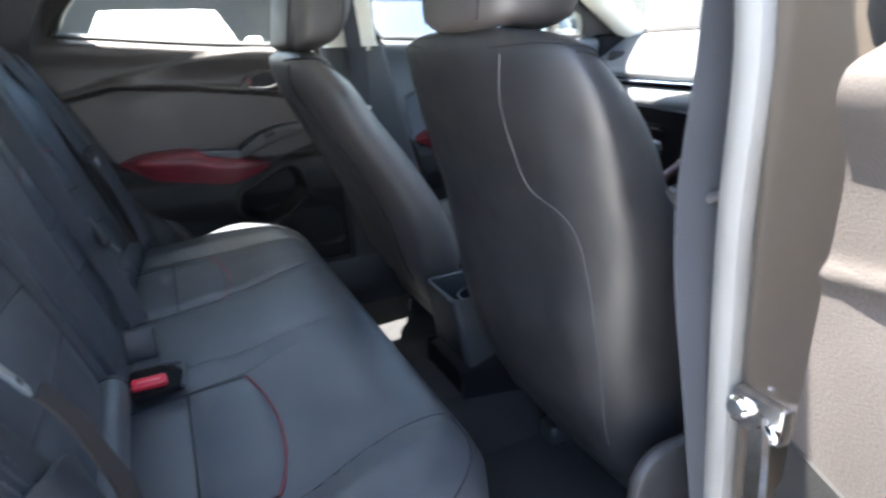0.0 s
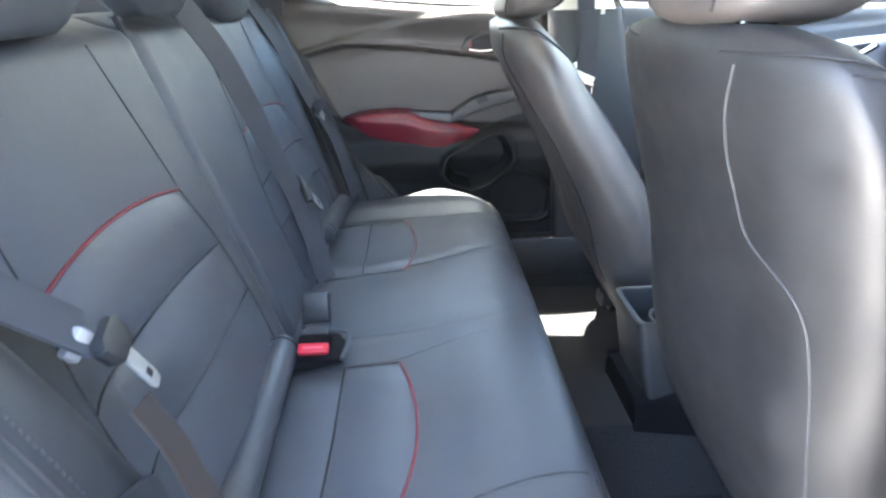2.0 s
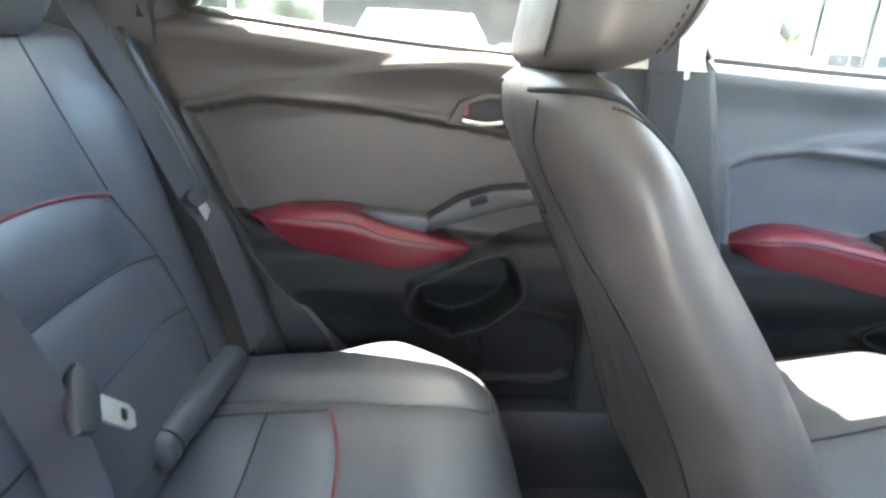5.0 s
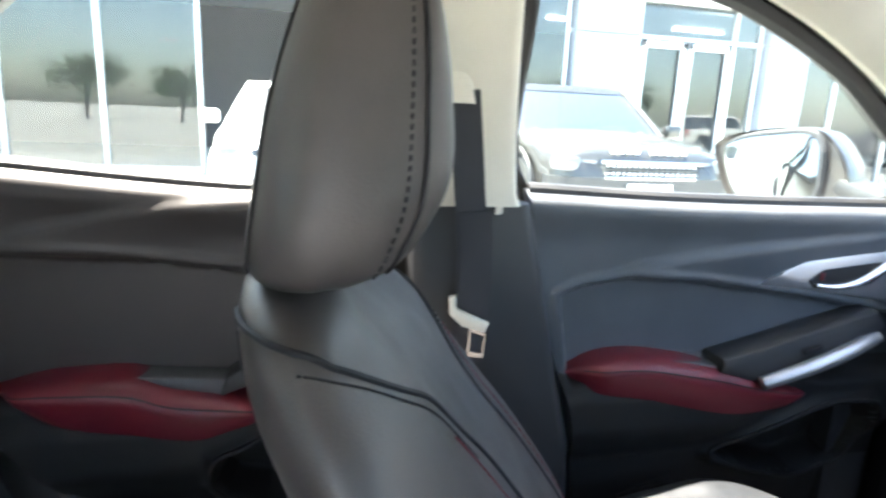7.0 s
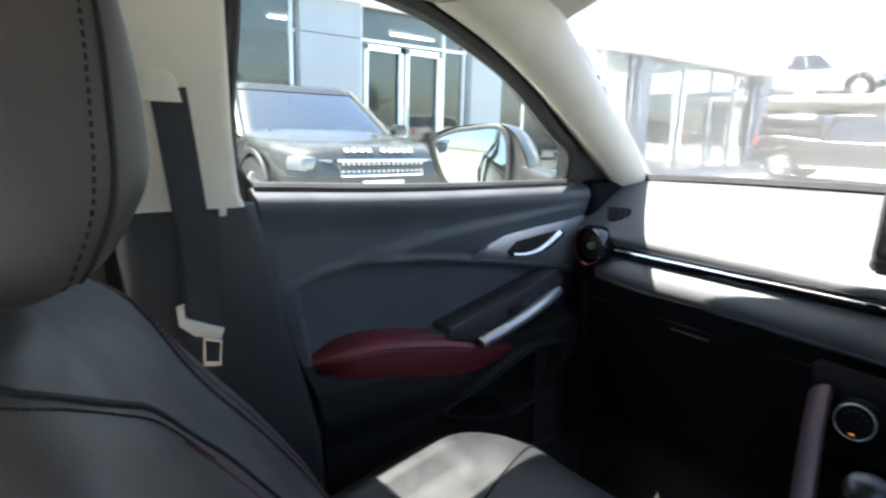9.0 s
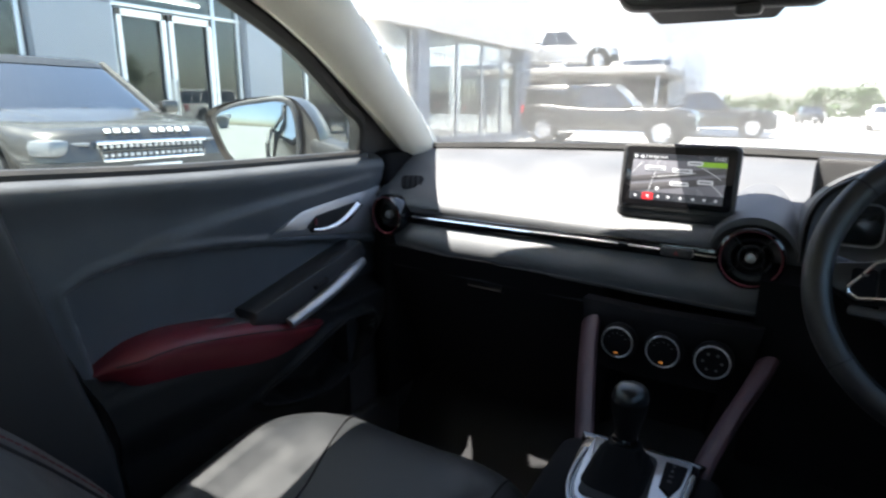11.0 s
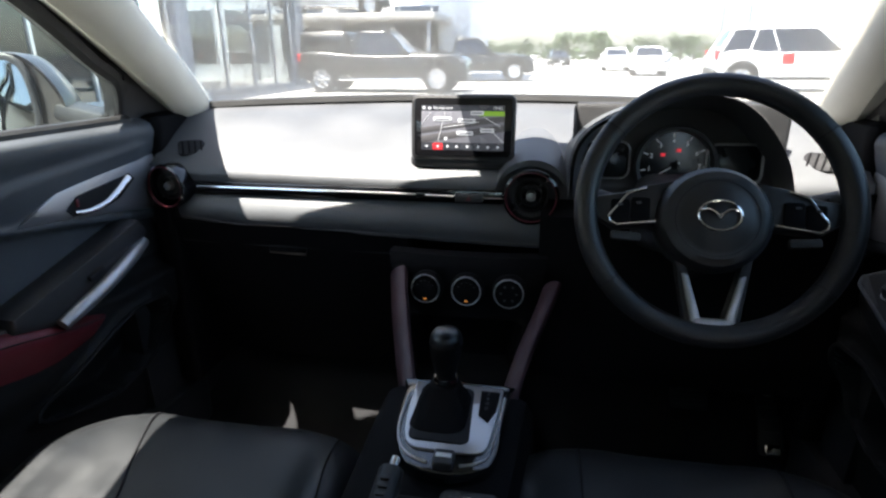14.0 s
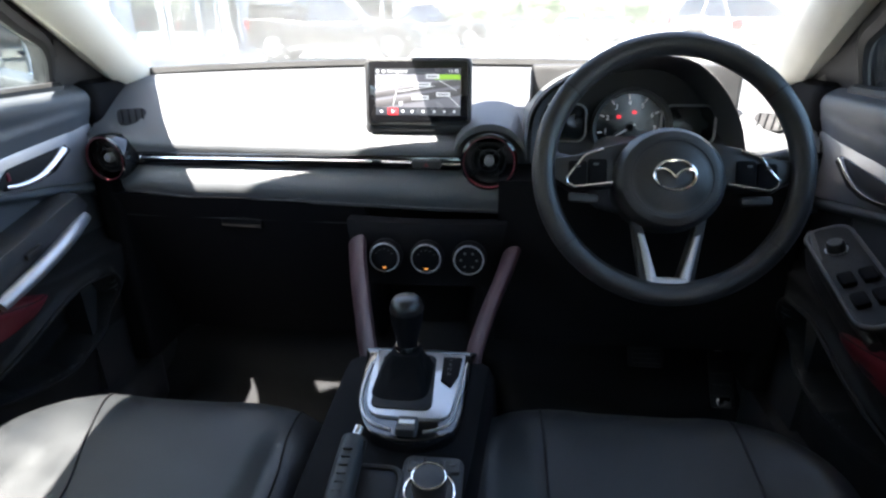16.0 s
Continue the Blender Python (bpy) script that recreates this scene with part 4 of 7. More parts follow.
def boot_ring(k):
    t = k / 8
    w, h = 0.072 * (1 - t) + 0.036 * t, 0.104 * (1 - t) ** 1.2 + 0.034 * t
    z = 0.681 + 0.040 * t
    out = []
    for i, (a, b) in enumerate(rounded(w, h, min(w, h) * 0.3, 5)):
        f = 1 + 0.07 * math.sin(i * 2.1 + k * 1.3) * math.sin(math.pi * t)
        out.append((0.014 + a * f + 0.004 * t, 0.394 + b * f + 0.004 * t, z))
    return out


part("gear_boot", loft([boot_ring(k) for k in range(9)]), STACK_BLACK, console, "creased leather gear gaiter")
part("command_plate", slab(rounded(0.066, 0.090, 0.010, 4), 0.008, 0.002, pose(0.068, 0.232, 0.650, 4, 0, 0)), HARD_PLASTIC, console, "black button plate")
for k in range(3):
    b = part("command_button", slab(rounded(0.018, 0.020, 0.003, 3), 0.005, 0.0015, pose(0.049 + 0.020 * k, 0.262, 0.658, 4, 0, 0)), HARD_PLASTIC, console)
    part("button_mark", slab(rounded(0.006, 0.002, 0.0008, 2), 0.0006, 0.0002, pose(0.049 + 0.020 * k, 0.262, 0.6635, 4, 0, 0)), THREAD, b)
knob = part("command_knob", lathe([(0.0175, 0.0), (0.0185, 0.010), (0.0178, 0.020), (0.0155, 0.0235), (0.0005, 0.024)], pose(0.068, 0.228, 0.657, 4, 0, 0), 40), HARD_PLASTIC, console, "black rotary control knob")
part("knob_ring", ring_shape(0.0174, 0.0014, pose(0.068, 0.228, 0.6785, 4, 0, 0), 40, 8), BRIGHT, knob, "chrome knob ring")
part("knob_base_ring", ring_shape(0.0262, 0.0016, pose(0.068, 0.228, 0.659, 4, 0, 0), 44, 8), BRIGHT, knob, "chrome base ring")
part("storage_tray", slab(rounded(0.050, 0.115, 0.012, 4), 0.006, 0.002, pose(0.008, 0.195, 0.648, 6, 0, 0)), SEAM, console, "dark storage tray")
part("storage_tray_rim", tube([pose(0.008, 0.195, 0.654, 6, 0, 0) @ Vector((a, b, 0)) for a, b in rounded(0.056, 0.12, 0.014, 4)], 0.003, 6, True), HARD_PLASTIC, console)
brake = thing("handbrake", "black handbrake lever with a chrome release button", "handbrake", (-0.03, 0.1, 0.60))
part("grip", tube(spline([(-0.022, 0.02, 0.600), (-0.021, 0.13, 0.645), (-0.020, 0.268, 0.683)], 8), lambda t: 0.0135 + 0.002 * math.sin(3 * t), 16), HARD_PLASTIC, brake, "ribbed black grip")
for k in range(12):
    t = k / 11
    part("grip_rib", rbox((-0.0215 + 0.001 * t, 0.145 + 0.10 * t, 0.6625 + 0.030 * t), (0.010, 0.0035, 0.004), 0.001, (16, 0, 0)), HARD_PLASTIC, brake)
part("release_button", tube([(-0.0200, 0.266, 0.6825), (-0.0185, 0.284, 0.6875)], 0.0058, 14), BRIGHT, brake, "chrome release button")

# pedals in the driver's footwell
for name, x, y, z, w, h, label in (("brake_pedal", 0.455, 0.905, 0.420, 0.075, 0.050, "black brake pedal hanging in the driver's footwell"), ("accelerator_pedal", 0.612, 0.880, 0.385, 0.048, 0.120, "black accelerator pedal with a bright metal foot")):
    pedal = thing(name, label, "pedal", (x, y, z - 0.06), "pedals")
    pm = pose(x, y, z, 52, 0, 0)
    part("tread", slab(rounded(w, h, 0.008, 4), 0.012, 0.003, pm), RUBBER, pedal, "ribbed rubber tread")
    for k in range(4):
        part("rib", slab(rounded(w * 0.8, 0.004, 0.001, 2), 0.003, 0.001, pm @ pose(0, h * (-0.3 + 0.2 * k), 0.012)), HARD_PLASTIC, pedal)
    part("pedal_arm", tube(spline([(x, y + 0.01, z), (x, y + 0.05, z + 0.10), (x - 0.005, y + 0.04, z + 0.30)], 6), 0.008, 8), STEEL, pedal, "painted steel arm")
    if h > 0.1:
        part("foot_plate", slab(rounded(0.030, 0.020, 0.004, 3), 0.004, 0.001, pm @ pose(0, -0.048, 0.012)), BRIGHT, pedal, "bright metal foot plate")


# ---------------------------------------------------------------- doors
def tumble(z):
    """How far the glass stands from the car's middle at the height z."""
    return 0.702 - 0.40 * max(0.0, z - 1.0)


FRONT_WINDOW = [(0.058, 1.020), (0.34, 1.008), (0.768, 1.003), (0.780, 1.012), (0.752, 1.080), (0.678, 1.121), (0.600, 1.166), (0.512, 1.212), (0.400, 1.255), (0.285, 1.290), (0.18, 1.301), (0.008, 1.300), (0.016, 1.261)]
REAR_WINDOW = [(-0.700, 1.046), (-0.40, 1.020), (-0.150, 1.006), (-0.150, 1.10), (-0.152, 1.298), (-0.32, 1.303), (-0.46, 1.282), (-0.57, 1.220), (-0.675, 1.125), (-0.712, 1.072)]
FRONT_RECESS = [(0.123, 0.856), (0.158, 0.872), (0.245, 0.884), (0.368, 0.874), (0.58, 0.843), (0.82, 0.800), (0.82, 0.70), (0.62, 0.70), (0.40, 0.74), (0.25, 0.735), (0.150, 0.715)]
REAR_RECESS = [(-0.741, 0.907), (-0.634, 0.931), (-0.481, 0.922), (-0.281, 0.896), (-0.10, 0.86), (-0.10, 0.72), (-0.30, 0.72), (-0.47, 0.745), (-0.64, 0.735), (-0.665, 0.745)]


def door(name, s, front, label, fore_cap=9.0):
    """A car door with its lining, glass, armrest, handles and seals; s: the side of the car."""
    hinge = (s * 0.745, 0.83 if front else (-0.135 if fore_cap > 1 else -0.122), 0.66)
    d = thing(name, label, "car door", hinge, "car doors")
    window = FRONT_WINDOW if front else REAR_WINDOW
    recess = FRONT_RECESS if front else REAR_RECESS
    if front:
        rear = [(0.28, 0.20), (0.45, 0.185), (0.562, 0.168), (0.717, 0.134), (0.84, 0.092), (0.95, 0.070), (1.03, 0.052)]
        fore = [(0.28, 0.80), (0.80, 0.835), (0.95, 0.90), (1.0, 0.84), (1.03, 0.80)]
        creases = [((0.206, 0.889), (0.433, 0.921), (0.76, 0.950))]
    else:
        rear = [(0.28, -0.44), (0.40, -0.46), (0.50, -0.50), (0.60, -0.575), (0.694, -0.648), (0.78, -0.70), (0.868, -0.753), (1.0, -0.80), (1.045, -0.79)]
        fore = [(0.28, -0.07), (0.53, -0.07), (0.65, -0.095), (0.80, -0.125), (1.0, -0.14), (1.05, -0.145)]
        creases = [((-0.70, 0.925), (-0.50, 0.972), (-0.30, 1.003))]
    fore = [(z, min(y, fore_cap)) for z, y in fore]
    crease = creases[0]
    shift = 0.0 if front else -0.78

    def belt(y):
        return curve_at([(0.05, 1.021), (0.34, 1.009), (0.80, 1.004)] if front else [(-0.79, 1.050), (-0.692, 1.046), (-0.40, 1.021), (-0.06, 1.004)], y)

    pocket = [(0.425, 0.560), (0.482, 0.605), (0.609, 0.658), (0.700, 0.662), (0.735, 0.650), (0.752, 0.607), (0.715, 0.530), (0.623, 0.497), (0.506, 0.524)] if front else \
             [(-0.392, 0.600), (-0.384, 0.646), (-0.342, 0.666), (-0.284, 0.696), (-0.238, 0.704), (-0.214, 0.675), (-0.206, 0.636), (-0.226, 0.606), (-0.264, 0.565), (-0.318, 0.545), (-0.372, 0.568)]
    speaker = [(0.25, 0.33), (0.25, 0.46), (0.36, 0.50), (0.42, 0.40), (0.36, 0.33)] if front else [(-0.262, 0.452), (-0.270, 0.540), (-0.244, 0.578), (-0.205, 0.606), (-0.125, 0.574), (-0.094, 0.526), (-0.098, 0.462), (-0.125, 0.444), (-0.20, 0.444)]

    def depth(y, z):
        x = 0.672 + 0.020 * step(0.62, 0.40, z)
        r = belt(y) - z
        x += 0.014 * (1 - step(0.0, 0.016, r)) ** 1.5                       # roll over to the glass
        x -= 0.015 * math.exp(-((r - 0.026) / 0.028) ** 2)
        x += 0.016 * step(fore_cap + 0.0, fore_cap - 0.14, y) * step(-0.002, 0.006, inside(recess, y, z))               # sunk panel
        x -= 0.005 * math.exp(-((inside(recess, y, z) + 0.008) / 0.006) ** 2)
        c = curve_at(crease, y)                                              # shoulder line, soft below and sharp above
        fade = step(crease[0][0], crease[0][0] + 0.08, y) * (1 - 0.5 * step(crease[2][0], crease[2][0] + 0.05, y))
        e = z - c
        x -= 0.008 * fade * (step(-0.060, 0.0, e) * (1 - step(0.0, 0.018, e)))
        flat = step(fore_cap + 0.0, fore_cap - 0.14, y)
        x -= 0.028 * flat * step(0.735, 0.68, z) * step(0.56, 0.64, z)               # bulge below the armrest
        x += 0.060 * step(0.0, 0.016, inside(pocket, y, z))                   # map pocket
        x -= 0.012 * math.exp(-(inside(pocket, y, z) / 0.010) ** 2)
        x += 0.010 * step(-0.002, 0.006, inside(speaker, y, z))
        x -= 0.006 * math.exp(-((inside(speaker, y, z) + 0.006) / 0.006) ** 2)
        return x

    def lining(u, v):
        z0 = 0.29
        zt = 1.046 if not front else 1.021
        z = z0 + (zt - z0) * v
        y = curve_at(rear, z) + (curve_at(fore, z) - curve_at(rear, z)) * u
        z = z0 + (belt(y) - z0) * v
        return s * depth(y, z), y, z

    n = (140, 156)
    lin = part("lining", sheet(lining, n[0], n[1], (s * 0.03, 0, 0)), SKYLIT_VINYL if front else DOOR_VINYL, d, "dark moulded door lining with a shoulder crease", 60)
    # hard plastic lower half, set just proud of the soft upper lining
    parting = [(0.05, 0.742), (0.14, 0.728), (0.45, 0.690), (0.62, 0.715), (0.75, 0.775), (0.90, 0.80)] if front else \
              [(-0.75, 0.79), (-0.652, 0.752), (-0.44, 0.716), (-0.30, 0.712), (-0.20, 0.742), (-0.10, 0.765)]

    def lower(u, v):
        zz = 0.29 + 0.46 * v
        y = curve_at(rear, zz) + (curve_at(fore, zz) - curve_at(rear, zz)) * (0.004 + 0.992 * u)
        z = 0.292 + (curve_at(parting, y) - 0.292) * v
        return s * (depth(y, z) - 0.0028), y, z

    part("lower_panel", sheet(lower, 120, 110, (s * 0.006, 0, 0)), DOOR_PLASTIC, d, "hard black plastic lower door panel", 60)
    # outer skin and shut face
    def skin(u, v):
        z = 0.27 + 0.715 * v
        y = curve_at(rear, z) + 0.005 + (curve_at(fore, z) - curve_at(rear, z) - 0.01) * u
        return s * (0.765 + 0.055 * math.sin(math.pi * (0.15 + 0.72 * v)) - 0.03 * v), y, z
    part("outer_skin", sheet(skin, 20, 20, (-s * 0.02, 0, 0)), PAINT, d, "brown metallic outer panel")
    def shut(yf):
        return sheet(lambda u, v: (s * (0.70 + 0.09 * u), yf(0.29 + 0.73 * v), 0.29 + 0.73 * v), 4, 20)
    part("shut_face", join(shut(lambda z: curve_at(rear, z)), shut(lambda z: curve_at(fore, z))), PAINT, d, "brown painted door edge")
    part("edge_seal", tube([(s * (0.700 if front else 0.668), curve_at(rear, 0.30 + 0.72 * k / 30) - 0.004, 0.30 + 0.72 * k / 30) for k in range(31)], 0.010 if front else 0.012, 8), RUBBER, d, "black rubber door seal")
    # window
    ring = [Vector((s * tumble(z), y, z)) for y, z in [(a, b) for a, b in window]]
    mid = sum((q for q in ring), Vector()) / len(ring)
    loop = spline(ring, 5, True)
    frame_out = [Vector((q.x, mid.y + (q.y - mid.y) * (1.20 if not front and q.y < mid.y else 1.07), mid.z + (q.z - mid.z) * 1.10 + 0.001)) for q in loop]
    frame_back = [q + Vector((s * 0.035, 0, 0)) for q in frame_out]
    loop_back = [q + Vector((s * 0.035, 0, 0)) for q in loop]
    part("window_frame", loft([frame_out, loop, loop_back, frame_back, frame_out], True, False), RUBBER, d, "black window frame")
    part("window_seal", tube(loop, (lambda t: 0.0085 + 0.009 * step(0.26, 0.36, t) * (1 - step(0.72, 0.84, t))) if front else 0.0085, 8, True), RUBBER, d, "black window rubber")
    y0, y1 = (0.06, 0.78) if front else (-0.70, -0.15)
    part("belt_seal", tube([(s * 0.686, y0 + (y1 - y0) * k / 30, belt(y0 + (y1 - y0) * k / 30) - 0.003) for k in range(31)], 0.0125, 10), RUBBER, d, "black rubber lip along the window's foot")
    g = part("pane", ([tuple(q + Vector((s * 0.012, 0, 0))) for q in loop], [tuple(range(len(loop)))]), PANE, d, "clear side window")
    g.visible_shadow = False
    # armrest
    def arm(u, v):
        if front:
            y = 0.140 + 0.50 * u
            top = curve_at([(0.14, 0.733), (0.19, 0.756), (0.24, 0.762), (0.29, 0.758), (0.41, 0.735), (0.50, 0.708), (0.64, 0.672)], y)
            low = curve_at([(0.14, 0.722), (0.18, 0.696), (0.28, 0.662), (0.38, 0.632), (0.45, 0.622), (0.52, 0.634), (0.64, 0.668)], y)
        else:
            y = -0.652 + 0.387 * u
            top = curve_at([(-0.652, 0.752), (-0.60, 0.766), (-0.54, 0.771), (-0.48, 0.769), (-0.439, 0.752), (-0.371, 0.737), (-0.265, 0.706)], y)
            low = curve_at([(-0.652, 0.745), (-0.612, 0.722), (-0.564, 0.692), (-0.48, 0.661), (-0.43, 0.651), (-0.394, 0.652), (-0.34, 0.678), (-0.265, 0.702)], y)
        edge = 0.062 * (0.30 + 0.70 * step(0.0, 0.12, u)) * (1 - 0.70 * step(0.80, 1.0, u))
        h = top - low
        if v < 0.36:                                    # sloping padded top
            t = v / 0.36
            out, z = edge * math.sin(t * math.pi / 2) ** 0.85, top - 0.27 * h * t ** 2.2
        else:                                           # flatter face that leans back to the door
            t = (v - 0.36) / 0.64
            out, z = edge * (1 - 0.50 * t ** 1.25), top - h * (0.27 + 0.73 * t)
        return s * (0.685 - out), y, z
    rest = part("armrest", sheet(arm, 44, 25, (s * 0.02, 0, 0)), RED_LEATHER, d, "padded dark red leather armrest")
    part("armrest_seam", tube([Vector(arm(u / 40, 0.30)) + Vector((-s * 0.0006, 0, 0.0006)) for u in range(2, 39)], 0.0011, 6), SEAM, rest)
    # switch ledge and pull
    o = 0.0 if front else -0.772
    k = 1.0 if front else 0.92
    def yy(a):
        return o + a * k if front else -0.372 + (a - 0.40) * 0.62
    dz = 0.0 if front else 0.010
    ledge = [(yy(0.40), 0.728 + dz), (yy(0.405), 0.752 + dz), (yy(0.50), 0.775 + dz), (yy(0.62), 0.806 + dz), (yy(0.70), 0.826 + dz), (yy(0.72), 0.80 + dz), (yy(0.70), 0.772 + dz), (yy(0.60), 0.732 + dz), (yy(0.50), 0.700 + dz)]
    if not front:
        ledge = [(-0.372, 0.735), (-0.367, 0.760), (-0.316, 0.794), (-0.267, 0.809), (-0.206, 0.815), (-0.168, 0.800), (-0.190, 0.790), (-0.256, 0.776)]
    if front and s > 0:                                 # the driver's ledge lies lower, under the switch block
        ledge = [(a, c - 0.048) for a, c in ledge]
    m = Matrix(((0, 0, -s, s * 0.690), (1, 0, 0, 0), (0, 1, 0, 0), (0, 0, 0, 1)))
    grab = spline([(s * 0.622, yy(0.475), 0.712 + dz), (s * 0.618, yy(0.56), 0.738 + dz), (s * 0.622, yy(0.64), 0.763 + dz), (s * 0.634, yy(0.705), 0.782 + dz)], 8)
    if front:
        part("grab_handle", tube(grab, lambda t: 0.011 + 0.002 * math.sin(math.pi * t), 12, flat=0.75), SATIN if s < 0 else HARD_PLASTIC, d, "satin silver pull handle" if s < 0 else "black pull handle")
    if fore_cap > 1:
        pl = part("switch_ledge", slab(ledge, 0.058 if front else 0.048, 0.008 if front else 0.005, m), HARD_PLASTIC, d, "black ledge with window switch")
        if not front or s < 0:
            part("window_switch", rbox((s * (0.630 if front else 0.641), yy(0.57) if front else -0.290, 0.764 if front else 0.792), (0.012, 0.036 * (1 if front else 0.8), 0.011), 0.003, (14 if front else 18, 0, 0)), SEAM, pl, "small black window switch")
        shelf = [(0.300, 0.748), (0.424, 0.712), (0.424, 0.734), (0.319, 0.750)] if front else [(-0.480, 0.766), (-0.440, 0.744), (-0.370, 0.730), (-0.368, 0.757), (-0.440, 0.764)]
        part("ledge_shelf", slab(shelf, 0.046 if front else 0.040, 0.003, m), DASH_VINYL, d, "grey shelf behind the armrest")
    # inner opener
    if front:
        bez = [(0.477, 0.868), (0.52, 0.890), (0.564, 0.908), (0.66, 0.920), (0.745, 0.928), (0.875, 0.938), (0.885, 0.930), (0.872, 0.826), (0.778, 0.826), (0.70, 0.840), (0.58, 0.857)]
        cup = [(0.575, 0.874), (0.600, 0.892), (0.735, 0.906), (0.745, 0.896), (0.70, 0.868), (0.66, 0.860), (0.585, 0.862)]
        pull = [(0.588, 0.868), (0.62, 0.864), (0.66, 0.868), (0.695, 0.882), (0.728, 0.902)]
        bez_mat, depth0 = SATIN, 0.672
    else:
        bez = [(-0.345, 0.905), (-0.330, 0.940), (-0.29, 0.957), (-0.22, 0.950), (-0.19, 0.93), (-0.20, 0.895)]
        cup = [(-0.325, 0.912), (-0.312, 0.938), (-0.280, 0.948), (-0.215, 0.942), (-0.215, 0.912), (-0.26, 0.905)]
        pull = [(-0.322, 0.915), (-0.29, 0.910), (-0.26, 0.914), (-0.235, 0.925), (-0.215, 0.938)]
        bez_mat, depth0 = DOOR_VINYL, 0.668
    m2 = Matrix(((0, 0, -s, s * (depth0 + 0.016)), (1, 0, 0, 0), (0, 1, 0, 0), (0, 0, 0, 1)))
    b = part("opener_bezel", slab(bez, 0.022, 0.004, m2), bez_mat, d, "satin silver door opener bezel" if front else "dark door opener bezel")
    part("opener_cup", slab(cup, 0.004, 0.001, m2 @ pose(0, 0, 0.0205)), SEAM, b, "dark opener recess")
    part("opener_rim", tube([m2 @ Vector((a, c, 0.0235)) for a, c in cup], 0.0014, 6, True), SEAM, b, "dark edge of the recess")
    part("opener_lever", tube(spline([m2 @ Vector((a, c, 0.026)) for a, c in pull], 5), lambda t: 0.0040 + 0.0045 * t, 12, flat=0.6), BRIGHT, b, "polished chrome opener lever")
    part("lock_mark", rbox((s * (depth0 - 0.009), 0.597 if front else -0.318, 0.882 if front else 0.928), (0.004, 0.006, 0.014), 0.001), RED_THREAD, b, "red lock indicator")
    part("pocket_lip", tube([Vector((s * (depth(a, c) - 0.006), a, c)) for a, c in smooth_outline(pocket, 4)], 0.0040, 8, True), DOOR_PLASTIC, d)
    part("speaker_rim", tube([Vector((s * (depth(a, c) - 0.002), a, c)) for a, c in smooth_outline(speaker, 4)], 0.0035, 8, True), DOOR_PLASTIC, d)
    if front:
        # mirror triangle and outside mirror
        part("mirror_triangle", sheet(lambda u, v: (s * (0.690 - 0.020 * v), 0.778 + 0.165 * u, 0.998 - 0.020 * u + 0.092 * v * (1 - 0.93 * u)), 8, 8, (s * 0.02, 0, 0)), HARD_PLASTIC, d, "black plastic mirror corner")
        mm = pose(s * 0.935, 0.715, 1.040, 90, 0, s * -19) @ Matrix.Diagonal((1.28, 1.30, 1.2, 1))
        shell = loft([[mm @ Vector((a * k1, b * k1 - 0.002, zz)) for a, b in smooth_outline([(-s * 0.114, 0.000), (-s * 0.100, 0.032), (-s * 0.074, 0.062), (-s * 0.044, 0.071), (s * 0.020, 0.068), (s * 0.080, 0.056), (s * 0.107, 0.043), (s * 0.114, 0.030), (s * 0.100, -0.005), (s * 0.085, -0.035), (s * 0.058, -0.062), (s * 0.010, -0.068), (-s * 0.044, -0.068), (-s * 0.098, -0.060), (-s * 0.114, -0.042)], 4)] for k1, zz in ((0.93, -0.004), (1.0, 0.004), (1.02, -0.02), (0.98, -0.06), (0.80, -0.095), (0.45, -0.115), (0.05, -0.12))], True, True)
        mir = part("door_mirror", shell, MIRROR_CASE, d, "brown painted door mirror housing")
        face = smooth_outline([(-s * 0.069, 0.007), (-s * 0.063, 0.043), (-s * 0.044, 0.060), (s * 0.005, 0.056), (s * 0.050, 0.048), (s * 0.081, 0.031), (s * 0.074, -0.007), (s * 0.058, -0.038), (s * 0.035, -0.055), (-s * 0.010, -0.059), (-s * 0.056, -0.050), (-s * 0.068, -0.030)], 4)
        part("mirror_glass", slab(face, 0.003, 0.001, mm @ pose(0, 0, 0.007, 2, s * -8, 0)), MIRROR, mir, "reflecting mirror glass")
        part("mirror_rim", tube([mm @ Vector((a * 1.06, b * 1.06, 0.004)) for a, b in face], 0.007, 8, True), HARD_PLASTIC, mir, "black mirror surround")
        part("mirror_foot", rbox((s * 0.775, 0.79, 1.010), (0.11, 0.07, 0.035), 0.012, (0, s * -12, 0)), HARD_PLASTIC, d, "black mirror foot")
    return d


door("front_door", -1, True, "closed front passenger door with dark lining and red armrest")
door("rear_door", -1, False, "closed rear door with dark lining and red armrest")
door("driver_door", 1, True, "closed driver's door with dark lining and red armrest")
open_door = door("rear_door", 1, False, "wide open rear door swung out on its hinges", -0.140)
open_door.rotation_euler = (0, 0, radians(72))
open_door.location.x += 0.02
SAIL_GREY = material("grey sail cloth", (0.16, 0.155, 0.145), 0.7, grain=0.3, vary=0.08, vary_size=0.05)
trim = structure("trim_sail_east", slab([(0.970, 0.972), (0.925, 1.020), (0.895, 1.046), (0.868, 1.058), (0.862, 1.040), (0.860, 0.978)], 0.008, 0.003, Matrix(((0, 0, 1, 0.676), (1, 0, 0, 0), (0, 1, 0, 0), (0, 0, 0, 1)))), SAIL_GREY, "grey corner panel at the foot of the windscreen pillar", "corner trim")
